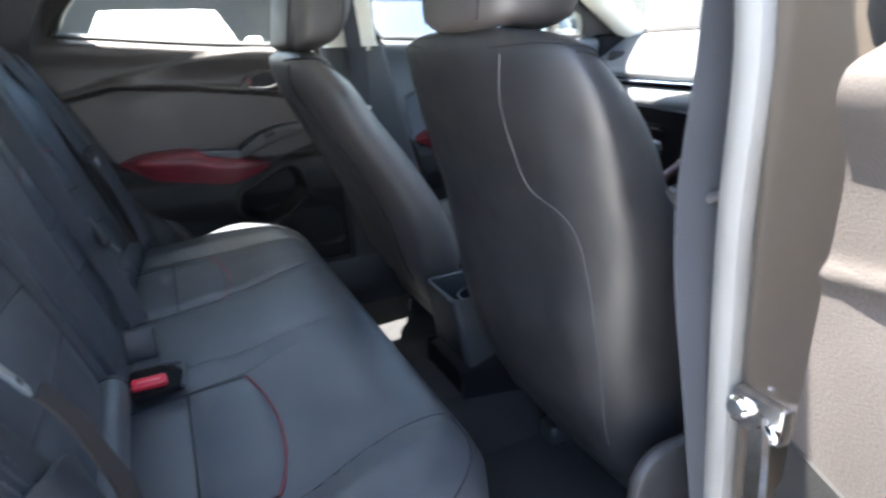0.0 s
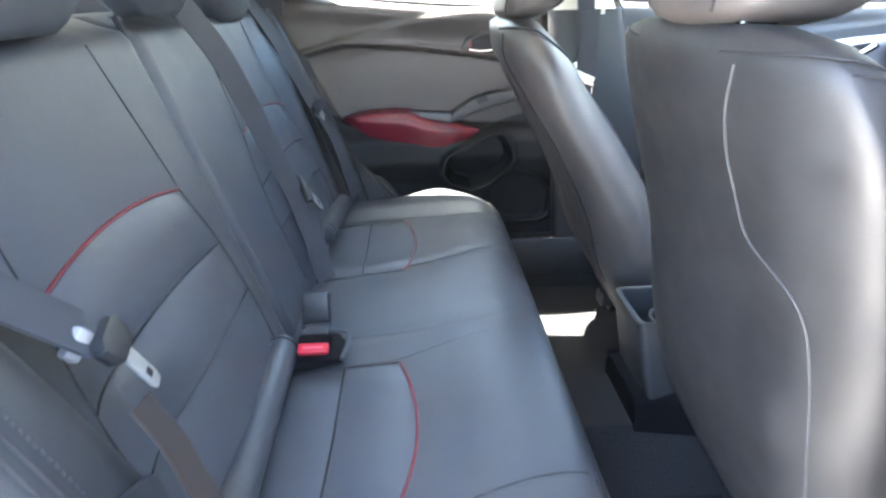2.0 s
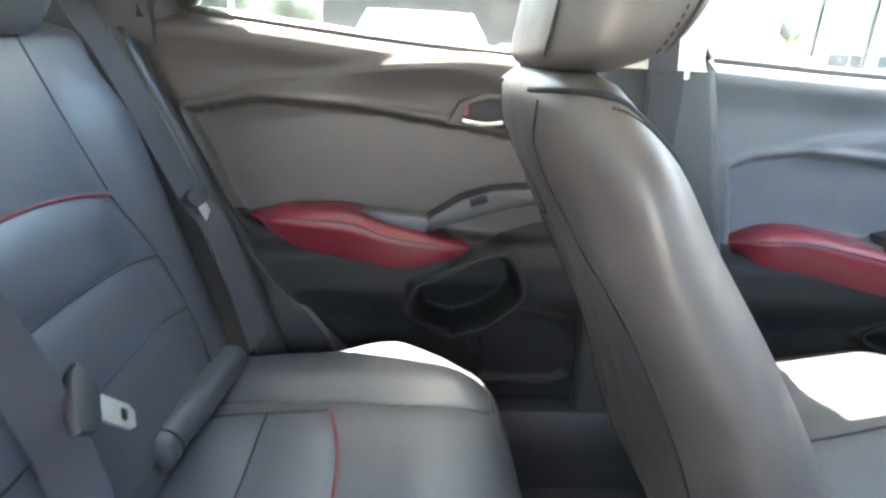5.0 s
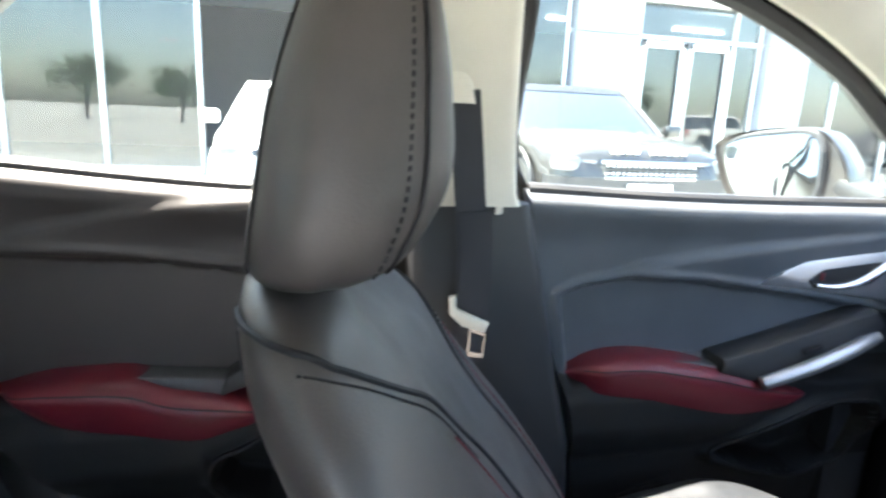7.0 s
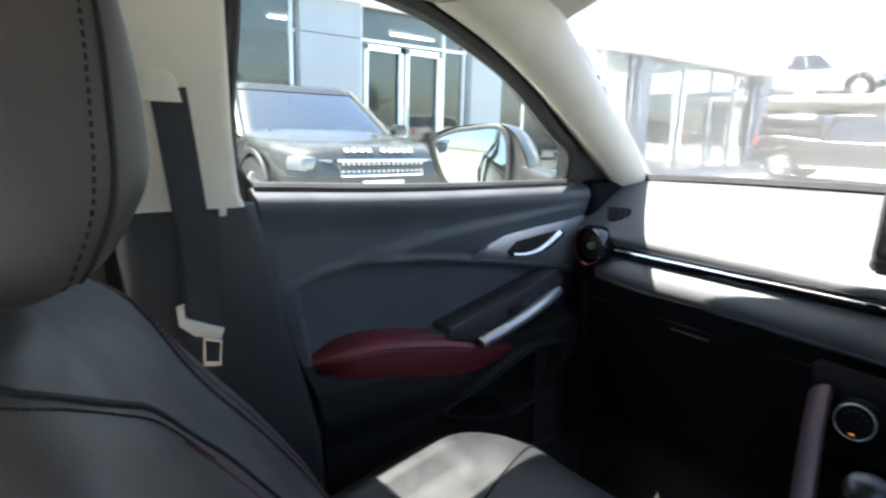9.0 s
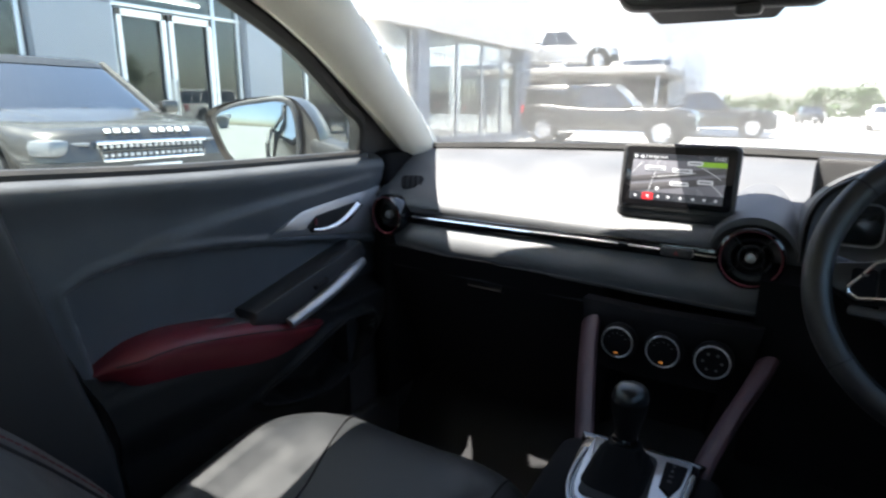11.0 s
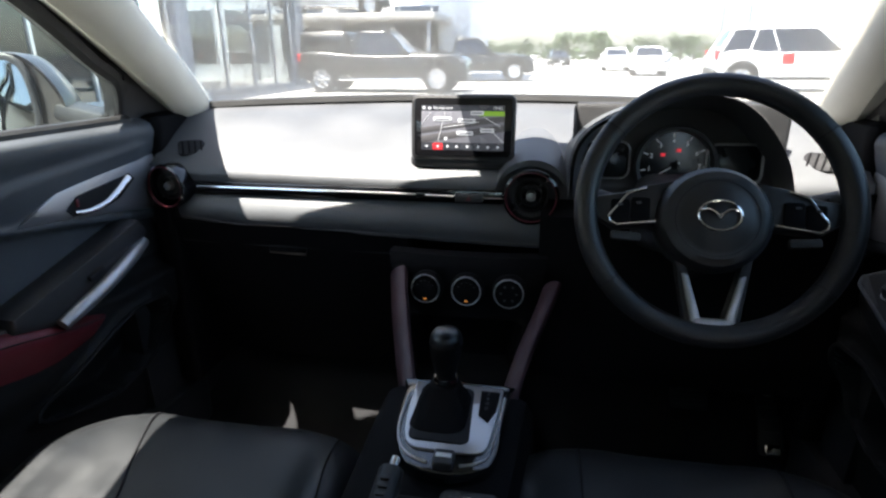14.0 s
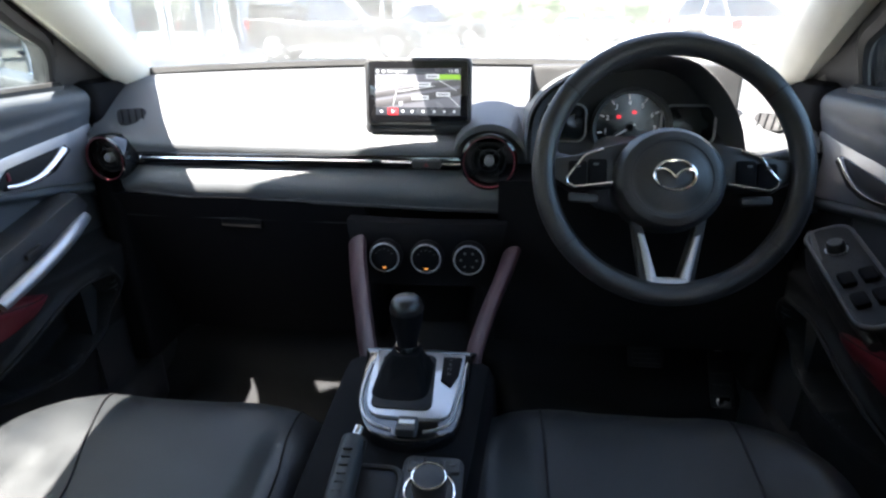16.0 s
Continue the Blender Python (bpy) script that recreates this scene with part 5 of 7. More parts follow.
# switch block on the driver's door
sw = thing("window_switch_block", "black window switch block on the driver's armrest ledge", "switch panel", (0.63, 0.60, 0.76))
sb = Matrix(((0.09, -0.90, -0.42, 0.640), (0.97, 0.15, -0.14, 0.585), (0.20, -0.40, 0.89, 0.764), (0, 0, 0, 1)))
part("switch_base", slab(rounded(0.24, 0.066, 0.022, 5), 0.010, 0.003, sb), DOOR_PLASTIC, sw)
part("base_edge", tube([sb @ Vector((a, b, 0.009)) for a, b in rounded(0.238, 0.064, 0.022, 5)], 0.0032, 8, True), GAUGE_RING, sw, "lighter grey rounded edge")
for k in range(4):
    part("window_switch", slab(rounded(0.028, 0.020, 0.004, 3), 0.010, 0.003, sb @ pose(-0.066 + 0.034 * (k // 2) * 1.4, -0.014 + 0.027 * (k % 2), 0.008)), STACK_BLACK, sw)
kn = part("mirror_adjuster", lathe([(0.013, 0), (0.013, 0.012), (0.010, 0.017), (0.0005, 0.018)], sb @ pose(0.058, 0.002, 0.009), 24), HARD_PLASTIC, sw, "round mirror adjuster knob")
part("adjuster_ring", ring_shape(0.014, 0.0012, sb @ pose(0.058, 0.002, 0.011), 28, 6), SATIN, kn)

# rear-door side of the pillar: seal, painted face and check strap
structure("trim_seal_east", tube(spline([(0.662, -0.088, 0.33), (0.646, -0.100, 0.60), (0.640, -0.122, 0.85), (0.640, -0.133, 1.02), (0.607, -0.140, 1.18), (0.562, -0.145, 1.33)], 8), 0.021, 12, flat=0.7), material("pale door seal", (0.15, 0.146, 0.138), 0.6, grain=0.3, vary=0.1), "thick pale grey rubber seal along the door opening", "door seal")
structure("pillar_face_east", loft([[(xc + b, yc + a, z) for a, b in rounded(0.12, 0.115, 0.018, 4)] for z, yc, xc in ((0.32, -0.04, 0.722), (0.5, -0.04, 0.717), (0.7, -0.052, 0.710), (0.9, -0.068, 0.706))] + [[(0.706 - 0.40 * (z - 1.0) + b, -0.074 + a, z) for a, b in rounded(0.12, 0.115, 0.018, 4)] for z in (1.02, 1.18, 1.33)]), PAINT, "brown metallic painted door pillar face", "painted pillar")
strapper = thing("door_check", "bare steel check strap and hinge on the door pillar", "hinge", (0.72, -0.11, 0.70))
part("check_arm", strap([(0.690, -0.122, 0.695), (0.712, -0.150, 0.672), (0.734, -0.178, 0.640)], 0.022, 0.006, (0.3, 0.2, 1)), STEEL, strapper)
part("hinge_plate", rbox((0.686, -0.116, 0.700), (0.05, 0.016, 0.036), 0.004), STEEL, strapper)
part("bolt_head", lathe([(0.011, 0), (0.011, 0.007), (0.008, 0.010), (0.0005, 0.010)], pose(0.672, -0.123, 0.703, 90, 0, 0), 18), BRIGHT, strapper)
part("bolt_head", lathe([(0.009, 0), (0.009, 0.006), (0.006, 0.008), (0.0005, 0.008)], pose(0.702, -0.123, 0.693, 90, 0, 0), 18), BRIGHT, strapper)


# ---------------------------------------------------------------- seats
def front_seat(name, cx, dy, dz, lean, label, foot, form, wings, head, hide):
    """A leather bucket seat facing the windscreen."""
    base = thing(name, label, "car seat", (cx, dy + 0.15, 0.26), "front seats")
    tn = math.tan(radians(lean))
    y_foot = foot
    HALF, REAR, FORE, BEND = (list(zip((0.415, 0.52, 0.64, 0.76, 0.86, 0.93, 0.975), row)) for row in form)

    def axis(z):
        return foot - (z - 0.50) * tn + curve_at(BEND, z)

    def back_point(z, a, puff=0.0):
        w = curve_at(HALF, z) + puff
        ca, sa = math.cos(a), math.sin(a)
        t = curve_at(FORE if sa > 0 else REAR, z) + puff
        x = w * math.copysign(abs(ca) ** 0.72, ca)
        y = t * (1 - 0.42 * x / w if cx < 0 < sa else 1) * math.copysign(abs(sa) ** ((0.80 if cx < 0 else 0.72) if sa > 0 else 0.95 + 0.25 * step(0.80, 0.95, z)), sa)
        k = abs(x) / w
        if sa > 0:                      # wings of the backrest, and the hollow between them
            y += wings * step(0.50, 0.86, k) * (1 - step(0.92, 1.0, k) * 0.8) * step(0.99, 0.86, z) * step(0.48, 0.58, z) - 0.010 * (1 - step(0.3, 0.6, k))
        else:                           # the back panel is slightly dished
            y += 0.012 * (1 - step(0.45, 0.75, k)) * step(0.95, 0.85, z)
        return Vector((cx + x, axis(z) + y, z + dz))

    def cap_point(z, a):
        """Like back_point, but goes on over the rounded crown."""
        if z <= 0.975:
            return back_point(z, a, 0.0006)
        up = z - 0.975
        c = Vector((cx, axis(0.975) - 0.002, 0.975 + dz))
        return c + (back_point(0.975, a, 0.0006) - c) * curve_at([(0, 1), (0.012, 0.86), (0.020, 0.62), (0.024, 0.30)], up) + Vector((0, -tn * up * 0.6, up + 0.0006))

    zs = [0.415 + 0.56 * k / 38 for k in range(39)]
    n = 56
    rings = [[back_point(z, 2 * math.pi * k / n) for k in range(n)] for z in zs]
    crown = []
    for q, up in ((0.86, 0.012), (0.62, 0.020), (0.30, 0.024)):
        c = Vector((cx, axis(0.975) - 0.002, 0.975 + dz))
        crown.append([c + (p - c) * q + Vector((0, -tn * up * 0.6, up)) for p in rings[-1]])
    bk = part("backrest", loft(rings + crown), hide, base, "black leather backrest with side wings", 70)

    def on_back(x, z, lift=0.0015):
        """A point on the rear of the backrest."""
        w = curve_at(HALF, z)
        k = min(0.999, abs(x) / w)
        a = -math.acos(math.copysign(k ** (1 / 0.72), x))
        q = back_point(z, a)
        return Vector((q.x, q.y - lift, q.z))

    def on_front(x, z, lift=0.0015):
        w = curve_at(HALF, z)
        k = min(0.999, abs(x) / w)
        a = math.acos(math.copysign(k ** (1 / 0.72), x))
        q = back_point(z, a)
        return Vector((q.x, q.y + lift, q.z))

    for s in (-1, 1):
        # Shade on the driver's left seam is put in as dark thread, top omitted.
        line = spline([(s * 0.160, 0.790, 0), (s * 0.165, 0.745, 0), (s * 0.166, 0.62, 0), (s * 0.146, 0.48, 0)] if s < 0 < cx else [(s * 0.104, 0.973, 0), (s * 0.090, 0.93, 0), (s * 0.079, 0.88, 0), (s * 0.092, 0.828, 0), (s * 0.152, 0.808, 0), (s * 0.165, 0.745, 0), (s * 0.166, 0.62, 0), (s * 0.146, 0.48, 0)], 9)
        part("rear_seam", tube([on_back(q.x, q.y, 0.0006) for q in line], 0.0011, 6), SEAT_THREAD if s > 0 and cx > 0 else SEAM, bk, "pale stitched seam" if s > 0 and cx > 0 else "")
    for s in (-1, 1):
        def turned(q, off=0.0, s=s):
            return cap_point(q.y - off, radians(q.x) if s > 0 else math.pi - radians(q.x))
        run = spline([(-70, 0.979, 0), (-35, 0.983, 0), (0, 0.982, 0), (22, 0.975, 0), (40, 0.962, 0), (56, 0.942, 0), (67, 0.920, 0), (76, 0.88, 0), (80, 0.845, 0), (80, 0.80, 0), (79, 0.72, 0), (78, 0.62, 0)], 9)
        part("shoulder_seam", tube([turned(q) for q in run], 0.0024 if cx < 0 else 0.0009, 6), SEAM, bk, "stitched shoulder seam")
        beside = [q + Vector((-5 * step(20, 70, q.x), -0.007 * (1 - step(20, 70, q.x)), 0)) for q in run]
        part("shoulder_stitching", stitches([turned(q) for q in beside[18:70]], 0.0009), SEAM, bk)
        part("red_stitching", stitches([turned(q - Vector((7, 0, 0))) for q in run[60:]], 0.0010, 0.7), RED_THREAD, bk, "fine red stitching")
    # cushion
    CW = [(0.02, 0.225), (0.08, 0.245), (0.22, 0.258), (0.38, 0.254), (0.47, 0.226), (0.502, 0.19)]
    CT = [(0.02, 0.490), (0.06, 0.514), (0.15, 0.528), (0.30, 0.553), (0.40, 0.570), (0.46, 0.569), (0.492, 0.548), (0.508, 0.51)]

    def cushion_point(y, a):
        w, top = curve_at(CW, y), curve_at(CT, y)
        h = (top - 0.40) / 2
        ca, sa = math.cos(a), math.sin(a)
        x = w * math.copysign(abs(ca) ** 0.6, ca)
        z = 0.40 + h + h * math.copysign(abs(sa) ** 0.6, sa)
        k = abs(x) / w
        if sa > 0:
            z += 0.040 * step(0.55, 0.80, k) * (1 - step(0.88, 1.0, k) * 0.9) * step(0.49, 0.32, y) - 0.006 * (1 - step(0.2, 0.55, k))
        return Vector((cx + x, dy * 0.4 + y, z + dz * 0.6))

    ys = [0.01 + 0.498 * k / 30 for k in range(31)]
    rings = [[cushion_point(y, 2 * math.pi * k / 52) for k in range(52)] for y in ys]
    cu = part("cushion", loft(rings), DIMMED_LEATHER, base, "black leather seat cushion with raised sides", 70)
    for s in (-1, 1):
        pts = []
        for k in range(24):
            y = 0.05 + 0.44 * k / 23
            w = curve_at(CW, y)
            inner = curve_at([(0.05, 0.05), (0.28, 0.068), (0.367, 0.094), (0.47, 0.126)] if s < 0 else [(0.05, 0.205), (0.303, 0.212), (0.373, 0.201), (0.478, 0.185)], y) if cx < 0 else 0.122 + 0.012 * k / 23
            a = math.acos(s * min(0.99, inner / w) ** (1 / 0.6))
            pts.append(cushion_point(y, a) + Vector((0, 0.0, 0.0015)))
        part("cushion_seam", tube(pts, 0.0017, 6), SEAM, cu, "dark cushion seam")
        if s > 0:
            edge = [cushion_point(y, radians(20)) for y in (0.08 + 0.40 * k / 20 for k in range(21))]
            part("cushion_piping", tube(edge, 0.0022, 6), DIMMED_LEATHER, cu, "raised edge piping")
    part("seat_shell", loft([[(cx + a, dy * 0.4 + 0.20 + b, z) for a, b in rounded(w, l, 0.05, 4)] for z, w, l in ((0.32, 0.38, 0.36), (0.35, 0.40, 0.40), (0.42, 0.44, 0.44))]), HARD_PLASTIC, base, "black plastic seat base")
    for s in (-1, 1):
        rl = part("seat_rail", rbox((cx + s * 0.14, dy * 0.4 + 0.20, 0.290), (0.035, 0.34, 0.035), 0.006), HARD_PLASTIC, base, "dark steel seat rail")
        part("rail_cap", rbox((cx + s * 0.14, dy * 0.4 + 0.04, 0.290), (0.045, 0.06, 0.045), 0.010), HARD_PLASTIC, rl)
        part("seat_leg", rbox((cx + s * 0.14, dy * 0.4 + 0.20, 0.265), (0.030, 0.32, 0.04), 0.006), HARD_PLASTIC, base)
        # recliner cover at the outer hip
        if s > 0 and cx > 0:
            part("recliner_cover", slab(rounded(0.20, 0.13, 0.05, 5), 0.020, 0.008, Matrix(((0, 0, s, cx + s * 0.222), (1, 0, 0, y_foot - 0.01), (0, 1, 0, 0.49 + dz * 0.5), (0, 0, 0, 1)))), HARD_PLASTIC, base, "black recliner cover")
    # headrest
    y_top, z_low, tilt = head
    wide, deep = (1.42, 0.87) if cx < 0 else (1.0, 1.0)
    HZ = [0.0, 0.008, 0.022, 0.06, 0.12, 0.17, 0.20, 0.214, 0.220]
    HW = [0.060, 0.086, 0.098, 0.102, 0.096, 0.090, 0.080, 0.056, 0.022]
    HF = [0.050, 0.074, 0.086, 0.101, 0.091, 0.076, 0.062, 0.048, 0.022]
    HB = [0.040, 0.052, 0.056, 0.056, 0.054, 0.044, 0.034, 0.022, 0.008]
    rings = []
    for k in range(37):
        h = 0.220 * k / 36
        w, f, b = (curve_at(list(zip(HZ, tab)), h) for tab in (HW, HF, HB))
        w, f, b = w * wide, f * deep, b * deep
        ring = []
        for i in range(40):
            a = 2 * math.pi * i / 40
            ca, sa = math.cos(a), math.sin(a)
            ex, ey = (0.52, 0.56) if sa > 0 and cx < 0 else (0.74, 0.80)
            ring.append(Vector((cx + w * math.copysign(abs(ca) ** ex, ca), y_top + tilt * h + (f if sa > 0 else b) * math.copysign(abs(sa) ** ey, sa), z_low + h + (0.30 * f * sa * (1 - h / 0.220) if sa > 0 and cx < 0 else 0.0))))
        rings.append(ring)
    hr = part("headrest", loft(rings), SEAT_LEATHER, base, "rounded black leather headrest", 70)
    for s in (-1, 1):
        side = []
        for k in range(2, 35):
            r = rings[k]
            i = (3 if cx < 0 else 6) if s > 0 else 14
            side.append(r[i] + (r[i] - Vector((cx, r[i].y, r[i].z))).normalized() * 0.001)
        part("headrest_seam", tube(side, 0.0016, 6), SEAM, hr, "stitched headrest seam")
        part("headrest_stitching", stitches([r[(2 if cx < 0 else 7) if s > 0 else 13] + Vector((0.0002 if cx < 0 else 0.0, 0.0001, 0)) for r in rings[2:34]], 0.0009), SEAM, hr)
        back_side = [r[34 if s > 0 else 26] + Vector((0, -0.001, 0)) for r in rings[2:35]]
        part("headrest_seam", tube(back_side, 0.0010, 6), SEAM, hr)
        part("headrest_post", tube([(cx + s * 0.058, axis(0.93) + 0.005, 0.95 + dz), (cx + s * 0.058, y_top, z_low + 0.010)], 0.0062, 12), BRIGHT, base, "chrome headrest post")
        part("post_collar", lathe([(0.016, 0.0), (0.016, 0.008), (0.010, 0.011), (0.007, 0.011)], pose(cx + s * 0.058, axis(0.985) + 0.012, 0.992 + dz, lean, 0, 0), 20), HARD_PLASTIC, base)
    part("post_guide", rbox((cx, axis(0.975) + 0.004, 0.9985 + dz), (0.150, 0.030, 0.010), 0.004), GLOSS_BLACK, base)
    if cx < 0:
        part("release_clip", tube([(-0.362, -0.288, 0.985), (-0.357, -0.232, 0.980)], 0.0062, 12), GAUGE_RING, base, "dark grey headrest release clip")
    return base


PASSENGER_FORM = ((0.200, 0.226, 0.237, 0.232, 0.226, 0.212, 0.176), (0.066, 0.087, 0.078, 0.061, 0.055, 0.058, 0.044), (0.050, 0.112, 0.122, 0.120, 0.106, 0.084, 0.058), (0.009, 0.020, 0.028, 0.012, -0.003, 0.0, 0.0))
DRIVER_FORM = ((0.176, 0.188, 0.198, 0.206, 0.210, 0.206, 0.188), (0.076, 0.096, 0.092, 0.068, 0.052, 0.042, 0.030), (0.070, 0.087, 0.089, 0.086, 0.076, 0.068, 0.056), (-0.010, -0.010, -0.008, -0.002, -0.009, -0.013, -0.018))
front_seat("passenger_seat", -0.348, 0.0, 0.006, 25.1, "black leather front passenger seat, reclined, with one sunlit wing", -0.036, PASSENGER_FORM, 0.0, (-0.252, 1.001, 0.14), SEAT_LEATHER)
front_seat("driver_seat", 0.331, 0.030, 0.026, 19.0, "black leather driver's seat behind the steering wheel", -0.020, DRIVER_FORM, 0.020, (-0.184, 1.020, 0.04), SHADED_LEATHER)

# rear bench
bench = thing("rear_bench", "black leather rear bench seat with red piping", "rear seat", (0, -0.5, 0.28))


def bench_top(x, y):
    """The height of the sitting surface."""
    z = curve_at([(-0.72, 0.530), (-0.64, 0.548), (-0.50, 0.560), (-0.38, 0.576), (-0.31, 0.578), (-0.275, 0.566), (-0.255, 0.535)], y)
    bulge = math.exp(-((abs(x) - 0.29) / 0.13) ** 2)
    edge = curve_at([(-0.65, 0.452), (-0.48, 0.438), (-0.40, 0.414), (-0.28, 0.394)], y)
    z += 0.012 * step(edge - 0.006, edge + 0.055, abs(x)) * step(-0.265, -0.33, y)
    z -= 0.002 * math.exp(-((abs(x) - edge) / 0.006) ** 2) * step(-0.27, -0.30, y)
    z -= 0.012 * bulge * step(-0.34, -0.45, y)
    z -= 0.050 * step(0.53, 0.60, abs(x)) ** 2
    t = (y + 0.663) / 0.355                                 # creases on both sides of the middle place
    for c in (0.090 - 0.036 * t, -0.142 - 0.065 * t):
        z -= 0.003 * math.exp(-((x - c) / 0.013) ** 2) * step(-0.27, -0.36, y)
    return z


def bench_fn(u, v):
    x = -0.60 + 1.20 * u
    if v < 0.8:
        y = -0.72 + 0.46 * (v / 0.8)
        z = bench_top(x, y)
    else:
        t = (v - 0.8) / 0.2
        y = -0.26 + 0.012 * math.sin(math.pi * t * 0.6)
        z = bench_top(x, -0.258) - 0.22 * t
    y -= 0.16 * step(0.40, 0.62, abs(x)) ** 2 * step(-0.56, -0.26, y)
    return x, y, z


cu = part("cushion", sheet(bench_fn, 150, 60, (0, -0.02, -0.10)), LEATHER, bench, "black leather bench cushion", 70)
part("bench_front", rbox((0, -0.40, 0.40), (1.02, 0.24, 0.22), 0.02), HARD_PLASTIC, bench)


def on_bench(x, y, lift=0.0015):
    return Vector((x, y, bench_top(x, y) + lift))


def insert_fn(s):
    def fn(u, v):
        x = s * (0.152 + 0.268 * u)
        far = -0.497 + 0.026 * math.sin(math.pi * u) ** 0.8
        y = -0.690 + 0.114 * v / 0.58 if v < 0.58 else -0.576 + (far + 0.576) * (v - 0.58) / 0.42
        pleat = 0.0050 * min(1.0, 6 * min(u, 1 - u)) * math.sqrt(abs(math.sin(math.pi * (v / 0.58 if v < 0.58 else (v - 0.58) / 0.42))))
        return on_bench(x, y, 0.0015 + pleat - 0.003 * (1 - min(1, 8 * min(u, 1 - u, v, 1 - v) + 0.2)))
    return fn


for s in (-1, 1):
    f = insert_fn(s)
    panel = part("insert_panel", sheet(f, 24, 36) if s > 0 else (lambda g: (g[0], [tuple(reversed(q)) for q in g[1]]))(sheet(f, 24, 36)), LEATHER_MATT, bench, "perforated leather insert", 60)
    part("piping", tube([Vector(f(k / 30, 1.0)) + Vector((0, 0.001, 0.0012)) for k in range(31)], 0.0018, 8), RED_THREAD, panel, "red piping")
    part("insert_seam", tube([Vector(f(k / 20, 0.58)) + Vector((0, 0, 0.0005)) for k in range(21)], 0.0018, 6), SEAM, panel)
    for e in (0.0, 1.0):
        part("insert_seam", tube([Vector(f(e, k / 20)) + Vector((0, 0, 0.0008)) for k in range(21)], 0.0018, 6), SEAM, panel)
    line = [(0.450, -0.66), (0.447, -0.58), (0.437, -0.48), (0.412, -0.40), (0.397, -0.32), (0.394, -0.285)]
    part("bench_seam", tube([on_bench(s * q.x, q.y, 0.0002) for q in spline([(a, b, 0) for a, b in line], 6)], 0.0012, 6), SEAM, cu)
    def rim(k, s=s):
        x = 0.40 + 0.17 * k
        return Vector((s * x, -0.279 - 0.16 * step(0.40, 0.62, x) ** 2, bench_top(s * x, -0.279) + 0.0004))
    part("front_seam", tube([rim(k / 20) for k in range(21)], 0.0012, 6), SEAM, cu)
    part("front_stitching", stitches([rim(k / 60) + Vector((0, -0.006, 0.003)) for k in range(61)], 0.0007), SEAT_THREAD, cu)
part("bench_seam", tube([on_bench(-0.142 - 0.065 * t, -0.663 + 0.355 * t, 0.0003) for t in (k / 24 for k in range(1, 25))], 0.0010, 6), SEAM, cu)


def back_y(z):
    return -0.672 - (z - 0.55) * 0.31


def rear_back(x0, x1):
    def fn(u, v):
        x = x0 + (x1 - x0) * u
        z = 0.535 + 0.505 * v
        e = min(u, 1 - u) * (x1 - x0)
        y = back_y(z) - 0.016 * (1 - step(0.0, 0.012, e)) - 0.050 * step(0.92, 1.0, v) ** 2
        y += 0.022 * step(0.43, 0.52, abs(x)) * step(0.99, 0.90, z) + 0.012 * math.exp(-((abs(x) - 0.30) / 0.13) ** 2) * math.exp(-((z - 0.63) / 0.10) ** 2)
        y -= 0.060 * step(0.545, 0.60, abs(x))
        return x, y, z - 0.01 * step(0.93, 1.0, v)
    return fn


part("back_split", tube([(0.0555, back_y(0.55 + 0.48 * k / 20) - 0.012, 0.55 + 0.48 * k / 20) for k in range(21)], 0.004, 6), SEAM, bench, "dark gap between the backrests")
for x0, x1, nm2 in ((-0.60, 0.053, "backrest"), (0.058, 0.60, "backrest")):
    part(nm2, sheet(rear_back(x0, x1), 60, 40, (0, -0.10, 0)), LEATHER, bench, "black leather folding backrest", 70)
for x0, x1 in ((-0.60, 0.053), (0.058, 0.60)):
    rb = rear_back(x0, x1)
    def on_rb(x, z, lift=0.0022, rb=rb, x0=x0, x1=x1):
        q = Vector(rb((x - x0) / (x1 - x0), (z - 0.535) / 0.505))
        return Vector((q.x, q.y + lift, q.z))
    s = 1 if x0 > 0 else -1
    c = s * 0.300
    def bpanel(u, v, c=c, on_rb=on_rb):
        k = 2 * u - 1
        top = 0.848 - 0.019 * k * k
        z = 0.565 + (top - 0.565) * v
        half = curve_at([(0.565, 0.184), (0.67, 0.187), (0.755, 0.176), (0.83, 0.152), (0.85, 0.150)], z)
        pleat = v / 0.39 if v < 0.39 else (v - 0.39) / 0.29 if v < 0.68 else (v - 0.68) / 0.32
        return on_rb(c + half * k, z, 0.001 + 0.008 * min(1.0, 6 * min(u, 1 - u)) * math.sqrt(abs(math.sin(math.pi * min(1.0, pleat)))) - 0.003 * (1 - min(1, 8 * min(u, 1 - u, v, 1 - v) + 0.2)))
    g = sheet(bpanel, 30, 60)
    panel = part("back_insert", g, LEATHER_MATT, bench, "perforated leather back insert", 60)
    part("piping", tube([Vector(bpanel(k / 30, 1.0)) + Vector((0, 0.002, 0.001)) for k in range(31)], 0.0018, 8), RED_THREAD, panel, "red piping")
    for v in (0.39, 0.68):
        part("insert_seam", tube([Vector(bpanel(k / 20, v)) + Vector((0, 0.0006, 0)) for k in range(21)], 0.0018, 6), SEAM, panel)
    for e in (0.0, 1.0):
        part("insert_seam", tube([Vector(bpanel(e, k / 20)) + Vector((0, 0.0008, 0)) for k in range(21)], 0.0020, 6), SEAM, panel)
        part("back_seam", tube([on_rb(c + s * (2 * e - 1) * (0.152 - 0.028 * k / 20), 0.835 + 0.17 * k / 20, 0.0003) for k in range(21)], 0.0009, 6), SEAM, bench)
    part("hinge_cap", lathe([(0.006, 0.0), (0.006, 0.003), (0.004, 0.005), (0.0005, 0.005)], pose(0.151 if s > 0 else -0.468, back_y(0.592) + 0.002, 0.592, -90, 0, 0), 16), STEEL, bench, "small bright hinge cap")
